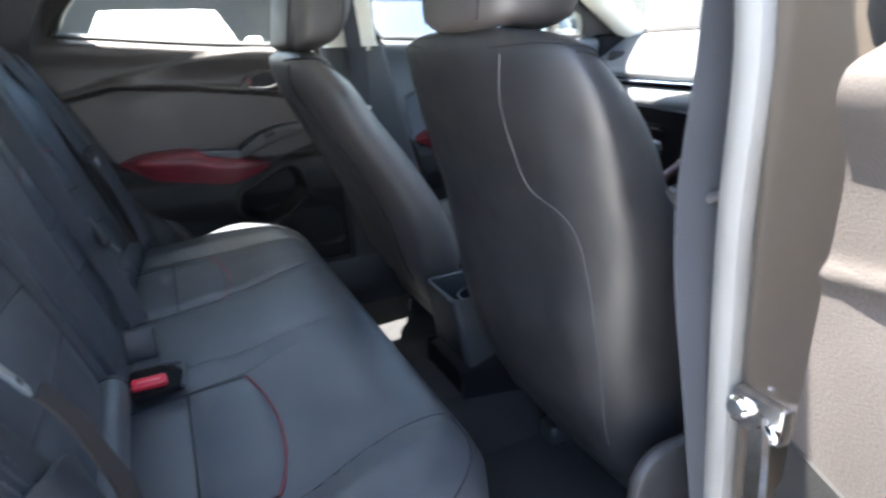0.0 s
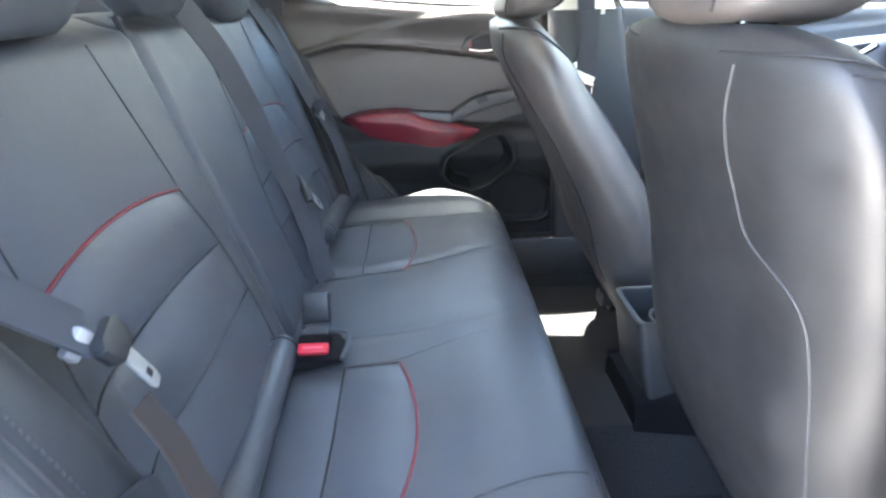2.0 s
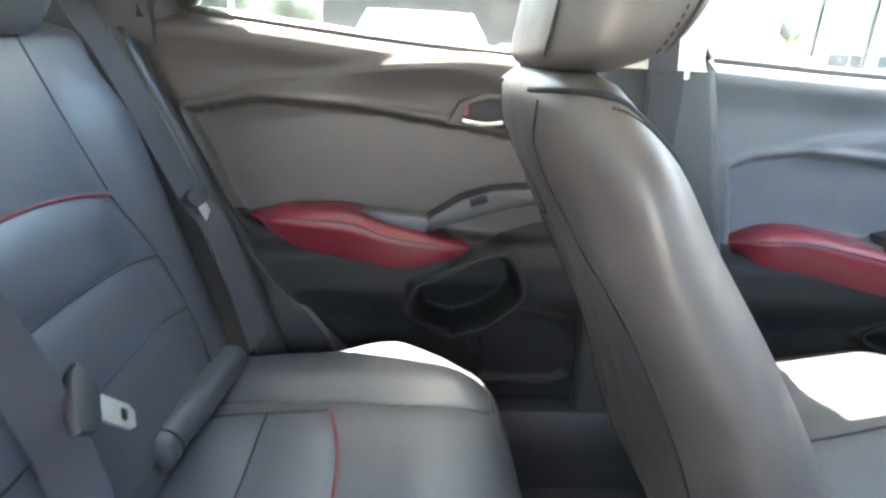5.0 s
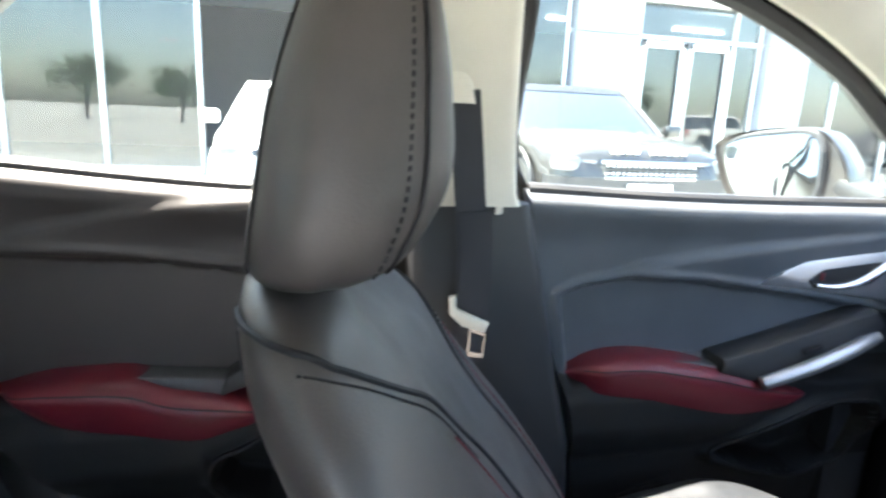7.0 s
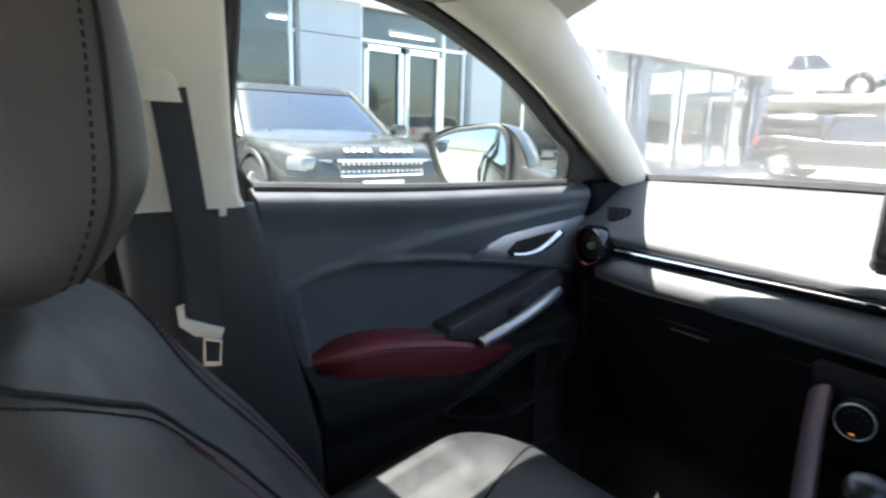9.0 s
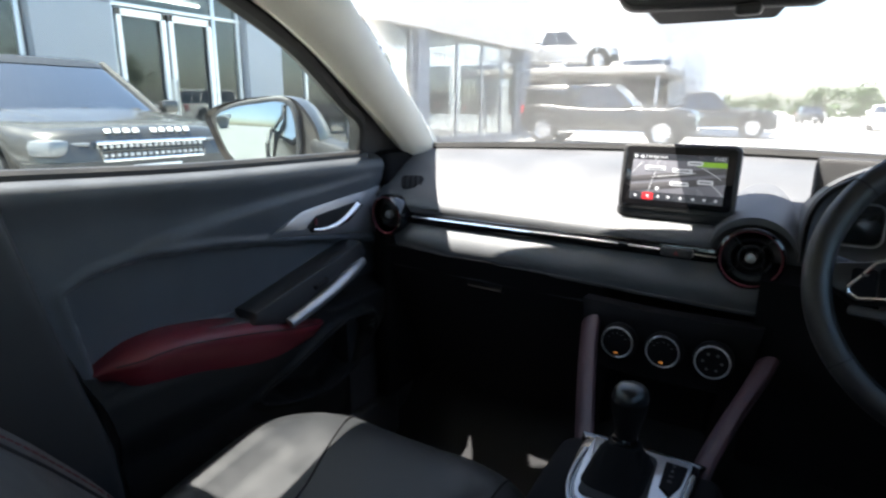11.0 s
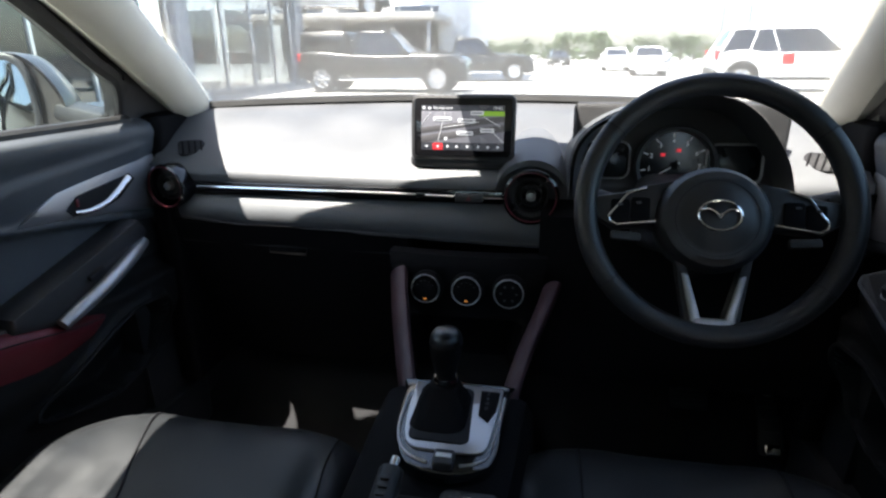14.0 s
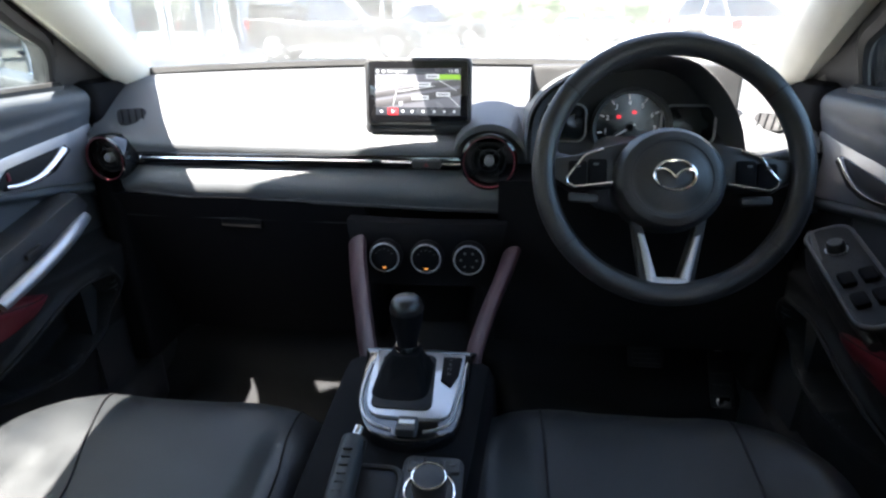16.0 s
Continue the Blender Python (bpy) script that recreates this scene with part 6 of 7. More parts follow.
for x, w in ((0.290, 0.138), (-0.052, 0.112), (-0.375, 0.132)):
    rings = []
    for k in range(17):
        t = k / 16
        h = 0.155 * t
        f = math.sin(math.pi * (0.05 + 0.90 * t)) ** 0.34
        yc = back_y(1.0) - 0.018 - 0.12 * h
        h += 0.028 if abs(x) < 0.1 else 0.022 if x > 0 else 0.008
        rings.append([Vector((x + w * f * math.copysign(abs(math.cos(a)) ** 0.7, math.cos(a)), yc + (0.052 * f) * math.copysign(abs(math.sin(a)) ** 0.75, math.sin(a)), 0.998 + h)) for a in (2 * math.pi * i / 36 for i in range(36))])
    hr = part("headrest", loft(rings), LEATHER, bench, "rounded black leather headrest", 70)
    for s in (-1, 1):
        part("headrest_post", tube([(x + s * 0.05, back_y(0.97) - 0.055, 0.94), (x + s * 0.05, back_y(1.0) - 0.050, 1.03)], 0.006, 10), BRIGHT, hr)
# side wings that meet the doors
def wing_at(z, a, s, puff=0.0):
    """A point on the padded wing between the backrest and the door opening."""
    w = curve_at([(0.47, 0.050), (0.55, 0.066), (0.70, 0.072), (0.85, 0.068), (0.97, 0.052), (1.02, 0.030)], z) * (0.90 if s > 0 else 0.30) + puff
    t = curve_at([(0.47, 0.060), (0.55, 0.078), (0.70, 0.082), (0.85, 0.070), (0.97, 0.050), (1.02, 0.028)], z) * (0.86 if s > 0 else 0.30) + puff
    y = curve_at([(0.47, -0.600), (0.55, -0.620), (0.70, -0.670), (0.85, -0.726), (0.97, -0.780), (1.02, -0.80)], z)
    ca, sa = math.cos(a), math.sin(a)
    return Vector((s * (0.612 + w * math.copysign(abs(ca) ** 0.85, ca)), y + t * math.copysign(abs(sa) ** 0.85, sa), z))


for s in (-1, 1):
    zs = [0.47 + 0.55 * k / 26 for k in range(27)]
    wing = loft([[wing_at(z, s * 2 * math.pi * k / 32, s) if s > 0 else wing_at(z, math.pi + 2 * math.pi * k / 32, s) for k in range(32)] for z in zs])
    sw2 = part("side_wing", wing, DIMMED_LEATHER, bench, "black leather side wing beside the door", 70)
    for off in (0.0, 7.0):
        part("wing_stitching", tube([wing_at(z, radians(82 - off + 14 * (z - 0.7)), s, 0.0004) for z in zs[7:26]], 0.0009, 6), SEAM, sw2, "double stitched seam")
    part("wing_piping", tube([wing_at(z, radians(150), s, 0.0004) for z in zs[2:26]], 0.0012, 6), SEAM, sw2)
    if s < 0:
        continue
    part("wing_thread", stitches([wing_at(0.60 + 0.38 * k / 80, radians(88 + 14 * (0.60 + 0.38 * k / 80 - 0.7)), s, 0.0003) for k in range(81)], 0.0006), SEAM, sw2)
    def flap(u, v, s=s):
        z = 0.655 + (0.125 + 0.020 * math.sin(math.pi * u)) * v
        return wing_at(z, radians(30 + 85 * u), s, 0.003 + 0.011 * v * v * (0.75 + 0.25 * math.sin(9 * u)) + 0.002 * math.sin(14 * u + 5 * v))
    part("wing_flap", sheet(flap, 30, 14, (0, -0.006, -0.002)), DIMMED_LEATHER, sw2, "creased leather flap", 70)

# ---------------------------------------------------------------- belts
belt = thing("seat_belt", "black front seat belt hanging beside the door pillar", "seat belt", (-0.60, -0.06, 0.5), "seat belts")
cover = part("anchor_cover", loft([[(-0.585 - (0.02 if z > 1.2 else 0) + b - 0.006, y + a, z) for a, b in rounded(w, 0.035, 0.014, 4)] for z, y, w in ((1.135, -0.078, 0.050), (1.16, -0.082, 0.047), (1.21, -0.092, 0.042), (1.25, -0.100, 0.036), (1.262, -0.102, 0.028))]), PALE_TRIM, belt, "pale adjustable anchor cover")
part("cover_gap", tube([(-0.5835, -0.112, 1.212), (-0.5835, -0.072, 1.212)], 0.0012, 6), SEAM, cover)
part("anchor_bolt", lathe([(0.016, 0), (0.016, 0.006), (0.010, 0.010), (0.0005, 0.010)], pose(-0.598, -0.045, 1.138, 0, 90, 0), 20), PALE_TRIM, belt)
run = spline([(-0.582, -0.070, 1.150), (-0.592, -0.056, 1.05), (-0.602, -0.044, 0.95), (-0.612, -0.042, 0.84), (-0.635, -0.045, 0.70), (-0.655, -0.04, 0.50), (-0.66, -0.035, 0.36)], 8)
part("webbing", strap(run, 0.040, 0.0022, (0.10, 1, 0.02)), WEBBING, belt, "black woven webbing")
part("webbing", strap([q + Vector((0.010, 0.004, 0)) for q in run[12:26]], 0.042, 0.0022, (0.25, 1, 0.02)), WEBBING, belt)
STOP_GREY = material("grey plastic stop", (0.26, 0.25, 0.245), 0.5, vary=0.05)
# Same black webbing; the brown reflection on it is put into the colour.
TINTED_WEB = material("webbing with brown reflection in its colour", (0.024, 0.020, 0.018), 0.8, grain=0.3, grain_size=0.0012, vary=0.15, spec=0.15)
PLATE = material("dull latch steel", (0.33, 0.33, 0.31), 0.45, metal=0.40, vary=0.08, vary_size=0.01)
# Pink for the highlight along the middle of the red button.
BUTTON_GLINT = material("pink highlight on the red button", (0.62, 0.13, 0.17), 0.4, vary=0.05)
TAN = material("cream plastic", (0.62, 0.60, 0.52), 0.45, vary=0.05)
tm = Matrix(((0.25, 0, 0.97, -0.598), (0.95, 0.1, -0.2, -0.042), (-0.1, 1.0, 0, 0.842), (0, 0, 0, 1)))
tg = part("tongue", join(slab(list(reversed([(-0.030, 0.012), (-0.034, 0.036), (-0.024, 0.040), (-0.022, 0.022), (0.026, 0.008), (0.022, -0.006), (-0.010, -0.002)])), 0.014, 0.004, tm @ pose(0, 0, -0.007))), TAN, belt, "pale plastic belt tongue cover")
part("tongue_plate", join(*(slab(o, 0.004, 0.001, tm @ pose(0, 0, -0.002)) for o in ([(0.000, 0.000), (0.004, 0.000), (0.006, -0.040), (0.002, -0.042)], [(0.022, -0.004), (0.026, -0.003), (0.026, -0.042), (0.022, -0.040)], [(0.002, -0.036), (0.026, -0.036), (0.026, -0.044), (0.002, -0.044)], [(0.0, 0.0), (0.026, -0.004), (0.024, -0.012), (0.0, -0.008)]))), BRIGHT, tg, "chrome latch plate")
other = thing("seat_belt", "black front seat belt on the driver's door pillar", "seat belt", (0.60, -0.16, 0.5), "seat belts")
part("anchor_cover", loft([[(0.578 - (0.02 if z > 1.2 else 0) - b, y + a, z) for a, b in rounded(w, 0.035, 0.014, 4)] for z, y, w in ((1.135, -0.090, 0.054), (1.16, -0.095, 0.050), (1.21, -0.103, 0.046), (1.262, -0.112, 0.030))]), PALE_TRIM, other, "pale adjustable anchor cover")
run = spline([(0.575, -0.090, 1.150), (0.585, -0.100, 1.00), (0.600, -0.120, 0.84), (0.630, -0.110, 0.65), (0.655, -0.08, 0.40)], 8)
part("webbing", strap(run, 0.047, 0.0022, (0.15, 1, 0.02)), WEBBING, other, "black woven webbing")
hook = part("belt_hook", tube(spline([(0.612, -0.100, 0.880), (0.585, -0.110, 0.868), (0.560, -0.112, 0.872), (0.575, -0.100, 0.850)], 6), 0.006, 8), HARD_PLASTIC, other, "black belt hook")
rear_belts = [
    ("left", [(-0.580, -0.835, 1.05), (-0.572, -0.778, 0.957), (-0.570, -0.706, 0.802), (-0.570, -0.684, 0.770), (-0.570, -0.657, 0.706), (-0.570, -0.631, 0.600), (-0.575, -0.625, 0.57)], (-0.570, -0.702, 0.799), (-0.1, 0.35, -0.9)),
    ("middle", [(-0.070, -0.815, 1.07), (-0.112, -0.768, 0.975), (-0.150, -0.742, 0.88), (-0.176, -0.722, 0.80), (-0.182, -0.693, 0.715), (-0.180, -0.678, 0.662), (-0.166, -0.662, 0.624), (-0.140, -0.650, 0.587), (-0.130, -0.640, 0.555)], (-0.208, -0.690, 0.700), (-0.62, 0.30, -0.72)),
    ("right", [(0.625, -0.790, 1.05), (0.572, -0.752, 0.955), (0.493, -0.697, 0.833)], (0.487, -0.689, 0.818), (-0.15, 0.42, -0.89)),
]
for nm3, pts, tip, d in rear_belts:
    b = thing("rear_seat_belt", "black rear seat belt with chrome tongue lying against the bench", "seat belt", pts[0], "seat belts")
    p = spline(pts, 8)
    if nm3 == "right":
        part("webbing", strap(p, 0.046, 0.0022, (0.98, 0.25, 0.02)), WEBBING, b, "black woven webbing")
        low = spline([(0.549, -0.640, 0.814), (0.551, -0.626, 0.788), (0.554, -0.616, 0.758), (0.560, -0.606, 0.724), (0.570, -0.610, 0.682), (0.585, -0.612, 0.62), (0.600, -0.605, 0.56)], 8)
        turn = [step(0.25, 0.75, i / len(low)) for i in range(len(low))]
        part("webbing", strap(low, 0.022, 0.0024, [(-0.72 * (1 - k) - 0.62 * k, 0.22 * (1 - k) + 0.42 * k, -0.36 * (1 - k) - 0.20 * k) for k in turn]), TINTED_WEB, b, "black woven webbing")
    else:
        part("webbing", strap(p, 0.046, 0.0022, (0.85, -0.48, -0.1) if nm3 == "middle" else (0.90, -0.42, 0.1)), WEBBING, b, "black woven webbing")
    d = Vector(d).normalized()
    face = Vector((-0.24, 0.86, 0.45)) if nm3 == "right" else Vector((0.25, 0.55, 0.80))
    face = (face - d * face.dot(d)).normalized()
    tq = Matrix((d.cross(face), -d, face)).transposed().to_4x4()
    big = 1.35 if nm3 == "middle" else 1.0
    q = Vector(tip) + face * (0.016 if nm3 == "middle" else 0.006)
    tq = Matrix.Translation(q) @ tq @ Matrix.Diagonal((big, big, 1, 1))
    k = part("tongue_cover", slab([(-0.026, 0.008), (-0.022, -0.006), (-0.014, -0.012), (0.014, -0.012), (0.022, -0.006), (0.026, 0.008), (0.016, 0.014), (-0.016, 0.014)], 0.012, 0.004, tq @ pose(0, 0, -0.006)), HARD_PLASTIC, b, "black tongue cover")
    part("tongue_plate", join(slab([(-0.010, 0.0), (-0.010, -0.034), (-0.006, -0.040), (0.006, -0.040), (0.010, -0.034), (0.010, 0.0)], 0.003, 0.001, tq @ pose(0, -0.008, -0.0015))), PLATE, k, "chrome latch plate")
    part("latch_slot", slab(rounded(0.010, 0.007, 0.002, 3), 0.0036, 0.0008, tq @ pose(0, -0.036, -0.0018)), SEAM, k)
    if nm3 == "right":
        part("webbing_stop", rbox((0.505, -0.698, 0.832), (0.024, 0.010, 0.014), 0.003, (0, 35, -20)), STOP_GREY, b, "pale plastic webbing stop")
for x, y, z, red, lab in ((0.122, -0.620, 0.569, True, "black belt buckle with a red release button"), (0.041, -0.630, 0.589, False, "black belt buckle standing on a short strap")):
    b = thing("belt_buckle", lab, "belt buckle", (x, y, 0.55), "belt buckles")
    if red:
        part("body", rbox((x + 0.004, y, z - 0.002), (0.040, 0.050, 0.036), 0.007, (0, 30, 0)), STACK_BLACK, b)
        part("button", rbox((x + 0.020, y, z + 0.009), (0.017, 0.045, 0.014), 0.004, (0, 30, 0)), BUCKLE_RED, b, "red release button")
        part("button_mark", rbox((x + 0.0235, y, z + 0.0153), (0.003, 0.030, 0.0015), 0.0005, (0, 30, 0)), BUTTON_GLINT, b, "pink highlight strip along the button")
        # The sunk well's shade is put in as a black slab on top.
        part("well", slab([(0.169, -0.641), (0.156, -0.578), (0.114, -0.576), (0.089, -0.589), (0.091, -0.647), (0.128, -0.65)], 0.011, 0.003, pose(0, 0, 0.5615)), STACK_BLACK, b, "black slab for the shaded well in the cushion")
        part("well_edge", tube(spline([(0.082, -0.613, 0.571), (0.082, -0.591, 0.571), (0.09, -0.576, 0.571), (0.113, -0.573, 0.571), (0.134, -0.575, 0.571), (0.159, -0.578, 0.571)], 5), 0.0034, 8), LEATHER, b, "rolled leather edge of the well")
        part("strap", strap(spline([(x - 0.060, y - 0.002, z + 0.004), (x - 0.040, y - 0.002, z + 0.012), (x - 0.018, y - 0.001, z + 0.013), (x - 0.004, y, z + 0.008)], 5), 0.036, 0.003, (0, 1, 0)), WEBBING, b, "grey webbing strap")
    else:
        part("body", rbox((x, y, z), (0.020, 0.046, 0.056), 0.006, (0, -16, 0)), HARD_PLASTIC, b)
        # The highlight along the buckle's bottom edge is put in as a grey strip.
        part("lip", rbox((x + 0.016, y, z - 0.024), (0.006, 0.044, 0.006), 0.002, (0, -16, 0)), GAUGE_RING, b, "grey strip for the highlight on the lower edge")
# creases from buckles to the cushion's front, their shade drawn as darker leather cords
for fold in ([[0.075, -0.594], [0.073, -0.539], [0.071, -0.474], [0.065, -0.415], [0.055, -0.349]], [[0.149, -0.568], [0.147, -0.534], [0.144, -0.496], [0.135, -0.464], [0.125, -0.43], [0.103, -0.354]]):
    line = spline([(a, c, 0.0) for a, c in fold], 6)
    part("crease", tube([on_bench(q.x, q.y, -0.0004) for q in line], lambda t: 0.0017 - 0.0009 * t, 6), DIMMED_LEATHER, bench, "crease shade drawn as a thin dark cord")
# bolster between cushion and backrest on the driver's side
for s in (-1, 1):
    a = 0.122 if s > 0 else 0.30
    roll = spline([(s * a, -0.669, 0.571), (s * (a + 0.05), -0.667, 0.573), (s * 0.40, -0.662, 0.569), (s * 0.53, -0.652, 0.566)], 10)
    bol = part("bench_bolster", tube(roll, lambda t: 0.023 * math.sqrt(min(1.0, 0.15 + 14 * t)), 16), LEATHER, bench, "rolled leather edge", 70)
    part("bolster_band", tube([roll[5] + Vector((0, 0.0235 * math.cos(k * math.pi / 12), 0.0235 * math.sin(k * math.pi / 12))) for k in range(-2, 12)], 0.0012, 6), SEAM, bol)

# rear-view mirror
mir = thing("rear_view_mirror", "black rear-view mirror on the windscreen", "mirror", (0.04, 0.60, 1.33))
vm = pose(0.045, 0.575, 1.268, 90 - 12, 0, 12)
part("shell", slab(rounded(0.245, 0.068, 0.024, 6), 0.032, 0.010, vm @ pose(0, 0, -0.032)), HARD_PLASTIC, mir)
part("reflector", slab(rounded(0.230, 0.054, 0.020, 6), 0.003, 0.001, vm @ pose(0, 0, -0.0008)), MIRROR, mir, "mirror glass")
part("stem", tube(spline([(0.045, 0.605, 1.275), (0.03, 0.645, 1.31), (0.015, 0.67, 1.335)], 5), 0.014, 12), HARD_PLASTIC, mir)
part("sensor_cover", loft([[(0.01 + a, y, z + b) for a, b in rounded(w, 0.035, 0.012, 4)] for y, z, w in ((0.60, 1.365, 0.14), (0.66, 1.345, 0.20), (0.72, 1.312, 0.21), (0.785, 1.272, 0.20), (0.80, 1.262, 0.18))]), HARD_PLASTIC, mir, "black camera cover at the windscreen")
part("button_nub", rbox((0.075, 0.585, 1.228), (0.03, 0.02, 0.014), 0.005), HARD_PLASTIC, mir)


# ---------------------------------------------------------------- outside: ground and building
CONCRETE = material("pale paving", (0.40, 0.385, 0.36), 0.85, grain=0.5, grain_size=0.01, vary=0.14, vary_size=0.8)
WHITE_WALL = material("white rendered wall", (0.74, 0.74, 0.73), 0.7, grain=0.3, grain_size=0.01, vary=0.05, vary_size=0.6)
GREY_CLAD = material("grey metal cladding", (0.24, 0.255, 0.28), 0.45, vary=0.05, vary_size=0.5)
DARK_WALL = material("dark interior wall", (0.10, 0.10, 0.11), 0.8, vary=0.1, vary_size=1.0)
ALLOY = material("silver window alloy", (0.62, 0.63, 0.64), 0.35, metal=0.6, vary=0.04)
FACADE_GLASS = glass_material("showroom glass", (0.46, 0.52, 0.54), 0.10)
LAMP_WHITE = material("white lamp", (1.0, 0.98, 0.95), 0.5, emit=2.2, vary=0.0)
LEAF = material("tree foliage", (0.055, 0.085, 0.030), 0.7, grain=0.4, grain_size=0.05, vary=0.4, vary_size=0.5)
BARK = material("tree bark", (0.10, 0.075, 0.055), 0.9, grain=0.8, grain_size=0.03, vary=0.3)
TYRE = material("tyre rubber", (0.020, 0.020, 0.021), 0.8, grain=0.4, grain_size=0.01, vary=0.2)
RIM = material("silver wheel rim", (0.55, 0.55, 0.56), 0.3, metal=0.8, vary=0.05)
CAR_GLASS = glass_material("car glass", (0.10, 0.12, 0.13), 0.16)
HEADLAMP = material("headlamp glass", (0.16, 0.165, 0.175), 0.22, metal=0.2, vary=0.1, vary_size=0.03)
TAIL_LAMP = material("red tail lamp", (0.45, 0.02, 0.02), 0.2, vary=0.1)
BLACK_PAINT = material("black car paint", (0.028, 0.026, 0.023), 0.26, vary=0.03, vary_size=1.0, coat=0.45, rough_vary=0.0)
WHITE_PAINT = material("white car paint", (0.78, 0.78, 0.77), 0.25, vary=0.02, coat=0.8, rough_vary=0.04)
SILVER_PAINT = material("silver car paint", (0.50, 0.51, 0.52), 0.28, metal=0.5, vary=0.02, coat=0.8)

structure("ground", sheet(lambda u, v: (-600 + 1200 * u, -600 + 1200 * v, 0.0), 6, 6, (0, 0, -0.2)), CONCRETE, "pale sunlit paving of the dealer's forecourt", "ground")

FX = -10.0


def block(x0, x1, y0, y1, z0, z1, r=0.01):
    return rbox(((x0 + x1) / 2, (y0 + y1) / 2, (z0 + z1) / 2), (abs(x1 - x0), abs(y1 - y0), abs(z1 - z0)), r)


show = thing("showroom", "modern car showroom with tall glass front and white fascia", "building", (FX - 3, 0, 0))
part("fascia", block(FX - 0.5, FX + 0.35, -30, 23.0, 3.35, 5.6, 0.03), WHITE_WALL, show, "white fascia above the glass")
part("roof", block(FX - 9, FX + 0.2, -30, 23.0, 5.6, 5.8, 0.03), GREY_CLAD, show)
part("back_wall", block(FX - 7.2, FX - 7.0, -30, 23.0, 0, 5.6), DARK_WALL, show, "dark grey inner wall")
part("end_wall", block(FX - 7.0, FX, -30.2, -30, 0, 5.6), WHITE_WALL, show)
part("inner_ceiling", block(FX - 7.0, FX - 0.1, -30, 23.0, 3.75, 3.85), WHITE_WALL, show, "white inner ceiling")
part("inner_floor", block(FX - 7.0, FX, -30, 23.0, -0.1, 0.06), GREY_CLAD, show, "pale tiled floor")
for k in range(10):
    for q in range(2):
        part("strip_lamp", rbox((FX - 2.0 - 2.4 * q, -16 + 3.6 * k + 0.7 * q, 3.70), (0.07, 1.5, 0.05), 0.01), LAMP_WHITE, show, "lit white strip lamp")
columns = [(-14.0, -13.2), (-8.6, -7.8), (4.28, 5.52), (8.28, 9.20), (14.6, 15.2), (22.2, 23.0)]
for a, b in columns:
    c = part("column", block(FX - 0.25, FX + 0.22, a, b, 0, 3.4, 0.02), GREY_CLAD, show, "grey clad column")
    part("column_joint", block(FX + 0.215, FX + 0.224, a + 0.01, b - 0.01, 2.72, 2.735, 0.001), SEAM, c)
mullions = [-13.0, -11.4, -9.9, -7.6, -4.80, -3.40, -1.98, 1.6, 4.20, 5.60, 7.62, 8.20, 9.28, 10.1, 11.6, 13.1, 14.5, 15.4, 17.2, 19.0, 20.6, 22.1]
for i, y in enumerate(mullions):
    part("mullion", block(FX - 0.06, FX + 0.05, y - 0.035, y + 0.035, 0.05, 3.36, 0.006), ALLOY, show, "silver mullion")
for a, b in zip(mullions, mullions[1:]):
    if b - a > 0.3 and not -2.5 < a < 1.0:
        g = part("glass_pane", ([(FX, a, 0.1), (FX, b, 0.1), (FX, b, 3.36), (FX, a, 3.36)], [(0, 1, 2, 3)]), FACADE_GLASS, show, "large reflecting showroom pane")
        part("foot_rail", block(FX - 0.05, FX + 0.04, a, b, 0.04, 0.16, 0.006), ALLOY, show)
        part("transom", block(FX - 0.04, FX + 0.035, a, b, 2.72, 2.78, 0.006), ALLOY, show) if a > 4 else None
entry = thing("showroom_door", "white framed glass double door of the showroom", "door", (FX + 0.08, 6.60, 0))
for y0, y1 in ((5.66, 6.57), (6.63, 7.54)):
    leaf = part("door_leaf", join(block(FX + 0.03, FX + 0.09, y0, y0 + 0.09, 0.06, 2.68), block(FX + 0.03, FX + 0.09, y1 - 0.09, y1, 0.06, 2.68), block(FX + 0.03, FX + 0.09, y0, y1, 2.56, 2.68), block(FX + 0.03, FX + 0.09, y0, y1, 0.06, 0.30)), WHITE_WALL, entry, "white door frame")
    part("pull_bar", tube([(FX + 0.15, 6.55 if y0 < 6 else 6.65, 0.85), (FX + 0.15, 6.55 if y0 < 6 else 6.65, 1.55)], 0.018, 10), STEEL, leaf, "steel pull bar")

# farther block with a raised display deck
far = thing("display_building", "white showroom block with a raised car display deck", "building", (-9, 34, 0))
part("wall", block(-22, -4.6, 31.0, 44, 0, 9.0, 0.05), WHITE_WALL, far, "white rendered wall")
part("deck", block(-13.5, -4.9, 25.2, 31, 2.55, 2.85, 0.03), CONCRETE, far, "pale display deck")
for x in (-13.2, -9.2, -5.2):
    part("deck_post", tube([(x, 25.5, 0), (x, 25.5, 2.6)], 0.09, 12), GREY_CLAD, far)
for k in range(7):
    part("deck_rail_post", tube([(-13.3 + 1.38 * k, 25.3, 2.85), (-13.3 + 1.38 * k, 25.3, 3.75)], 0.025, 8), ALLOY, far)
part("deck_rail", tube([(-13.4, 25.3, 3.75), (-5.0, 25.3, 3.75)], 0.03, 8), ALLOY, far)
for k in range(5):
    for q in range(1):
        w = part("window", block(-21 + 3.2 * k, -18.4 + 3.2 * k, 30.93, 31.02, 0.6 + 4.3 * q, 3.6 + 4.2 * q, 0.02), ALLOY, far, "tall framed window")
        part("pane", block(-20.9 + 3.2 * k, -18.5 + 3.2 * k, 30.90, 30.94, 0.7 + 4.3 * q, 3.5 + 4.2 * q, 0.005), CAR_GLASS, w)
part("canopy", block(-8.0, -3.2, 24.5, 33, 8.6, 9.2, 0.05), WHITE_WALL, far, "projecting white canopy")
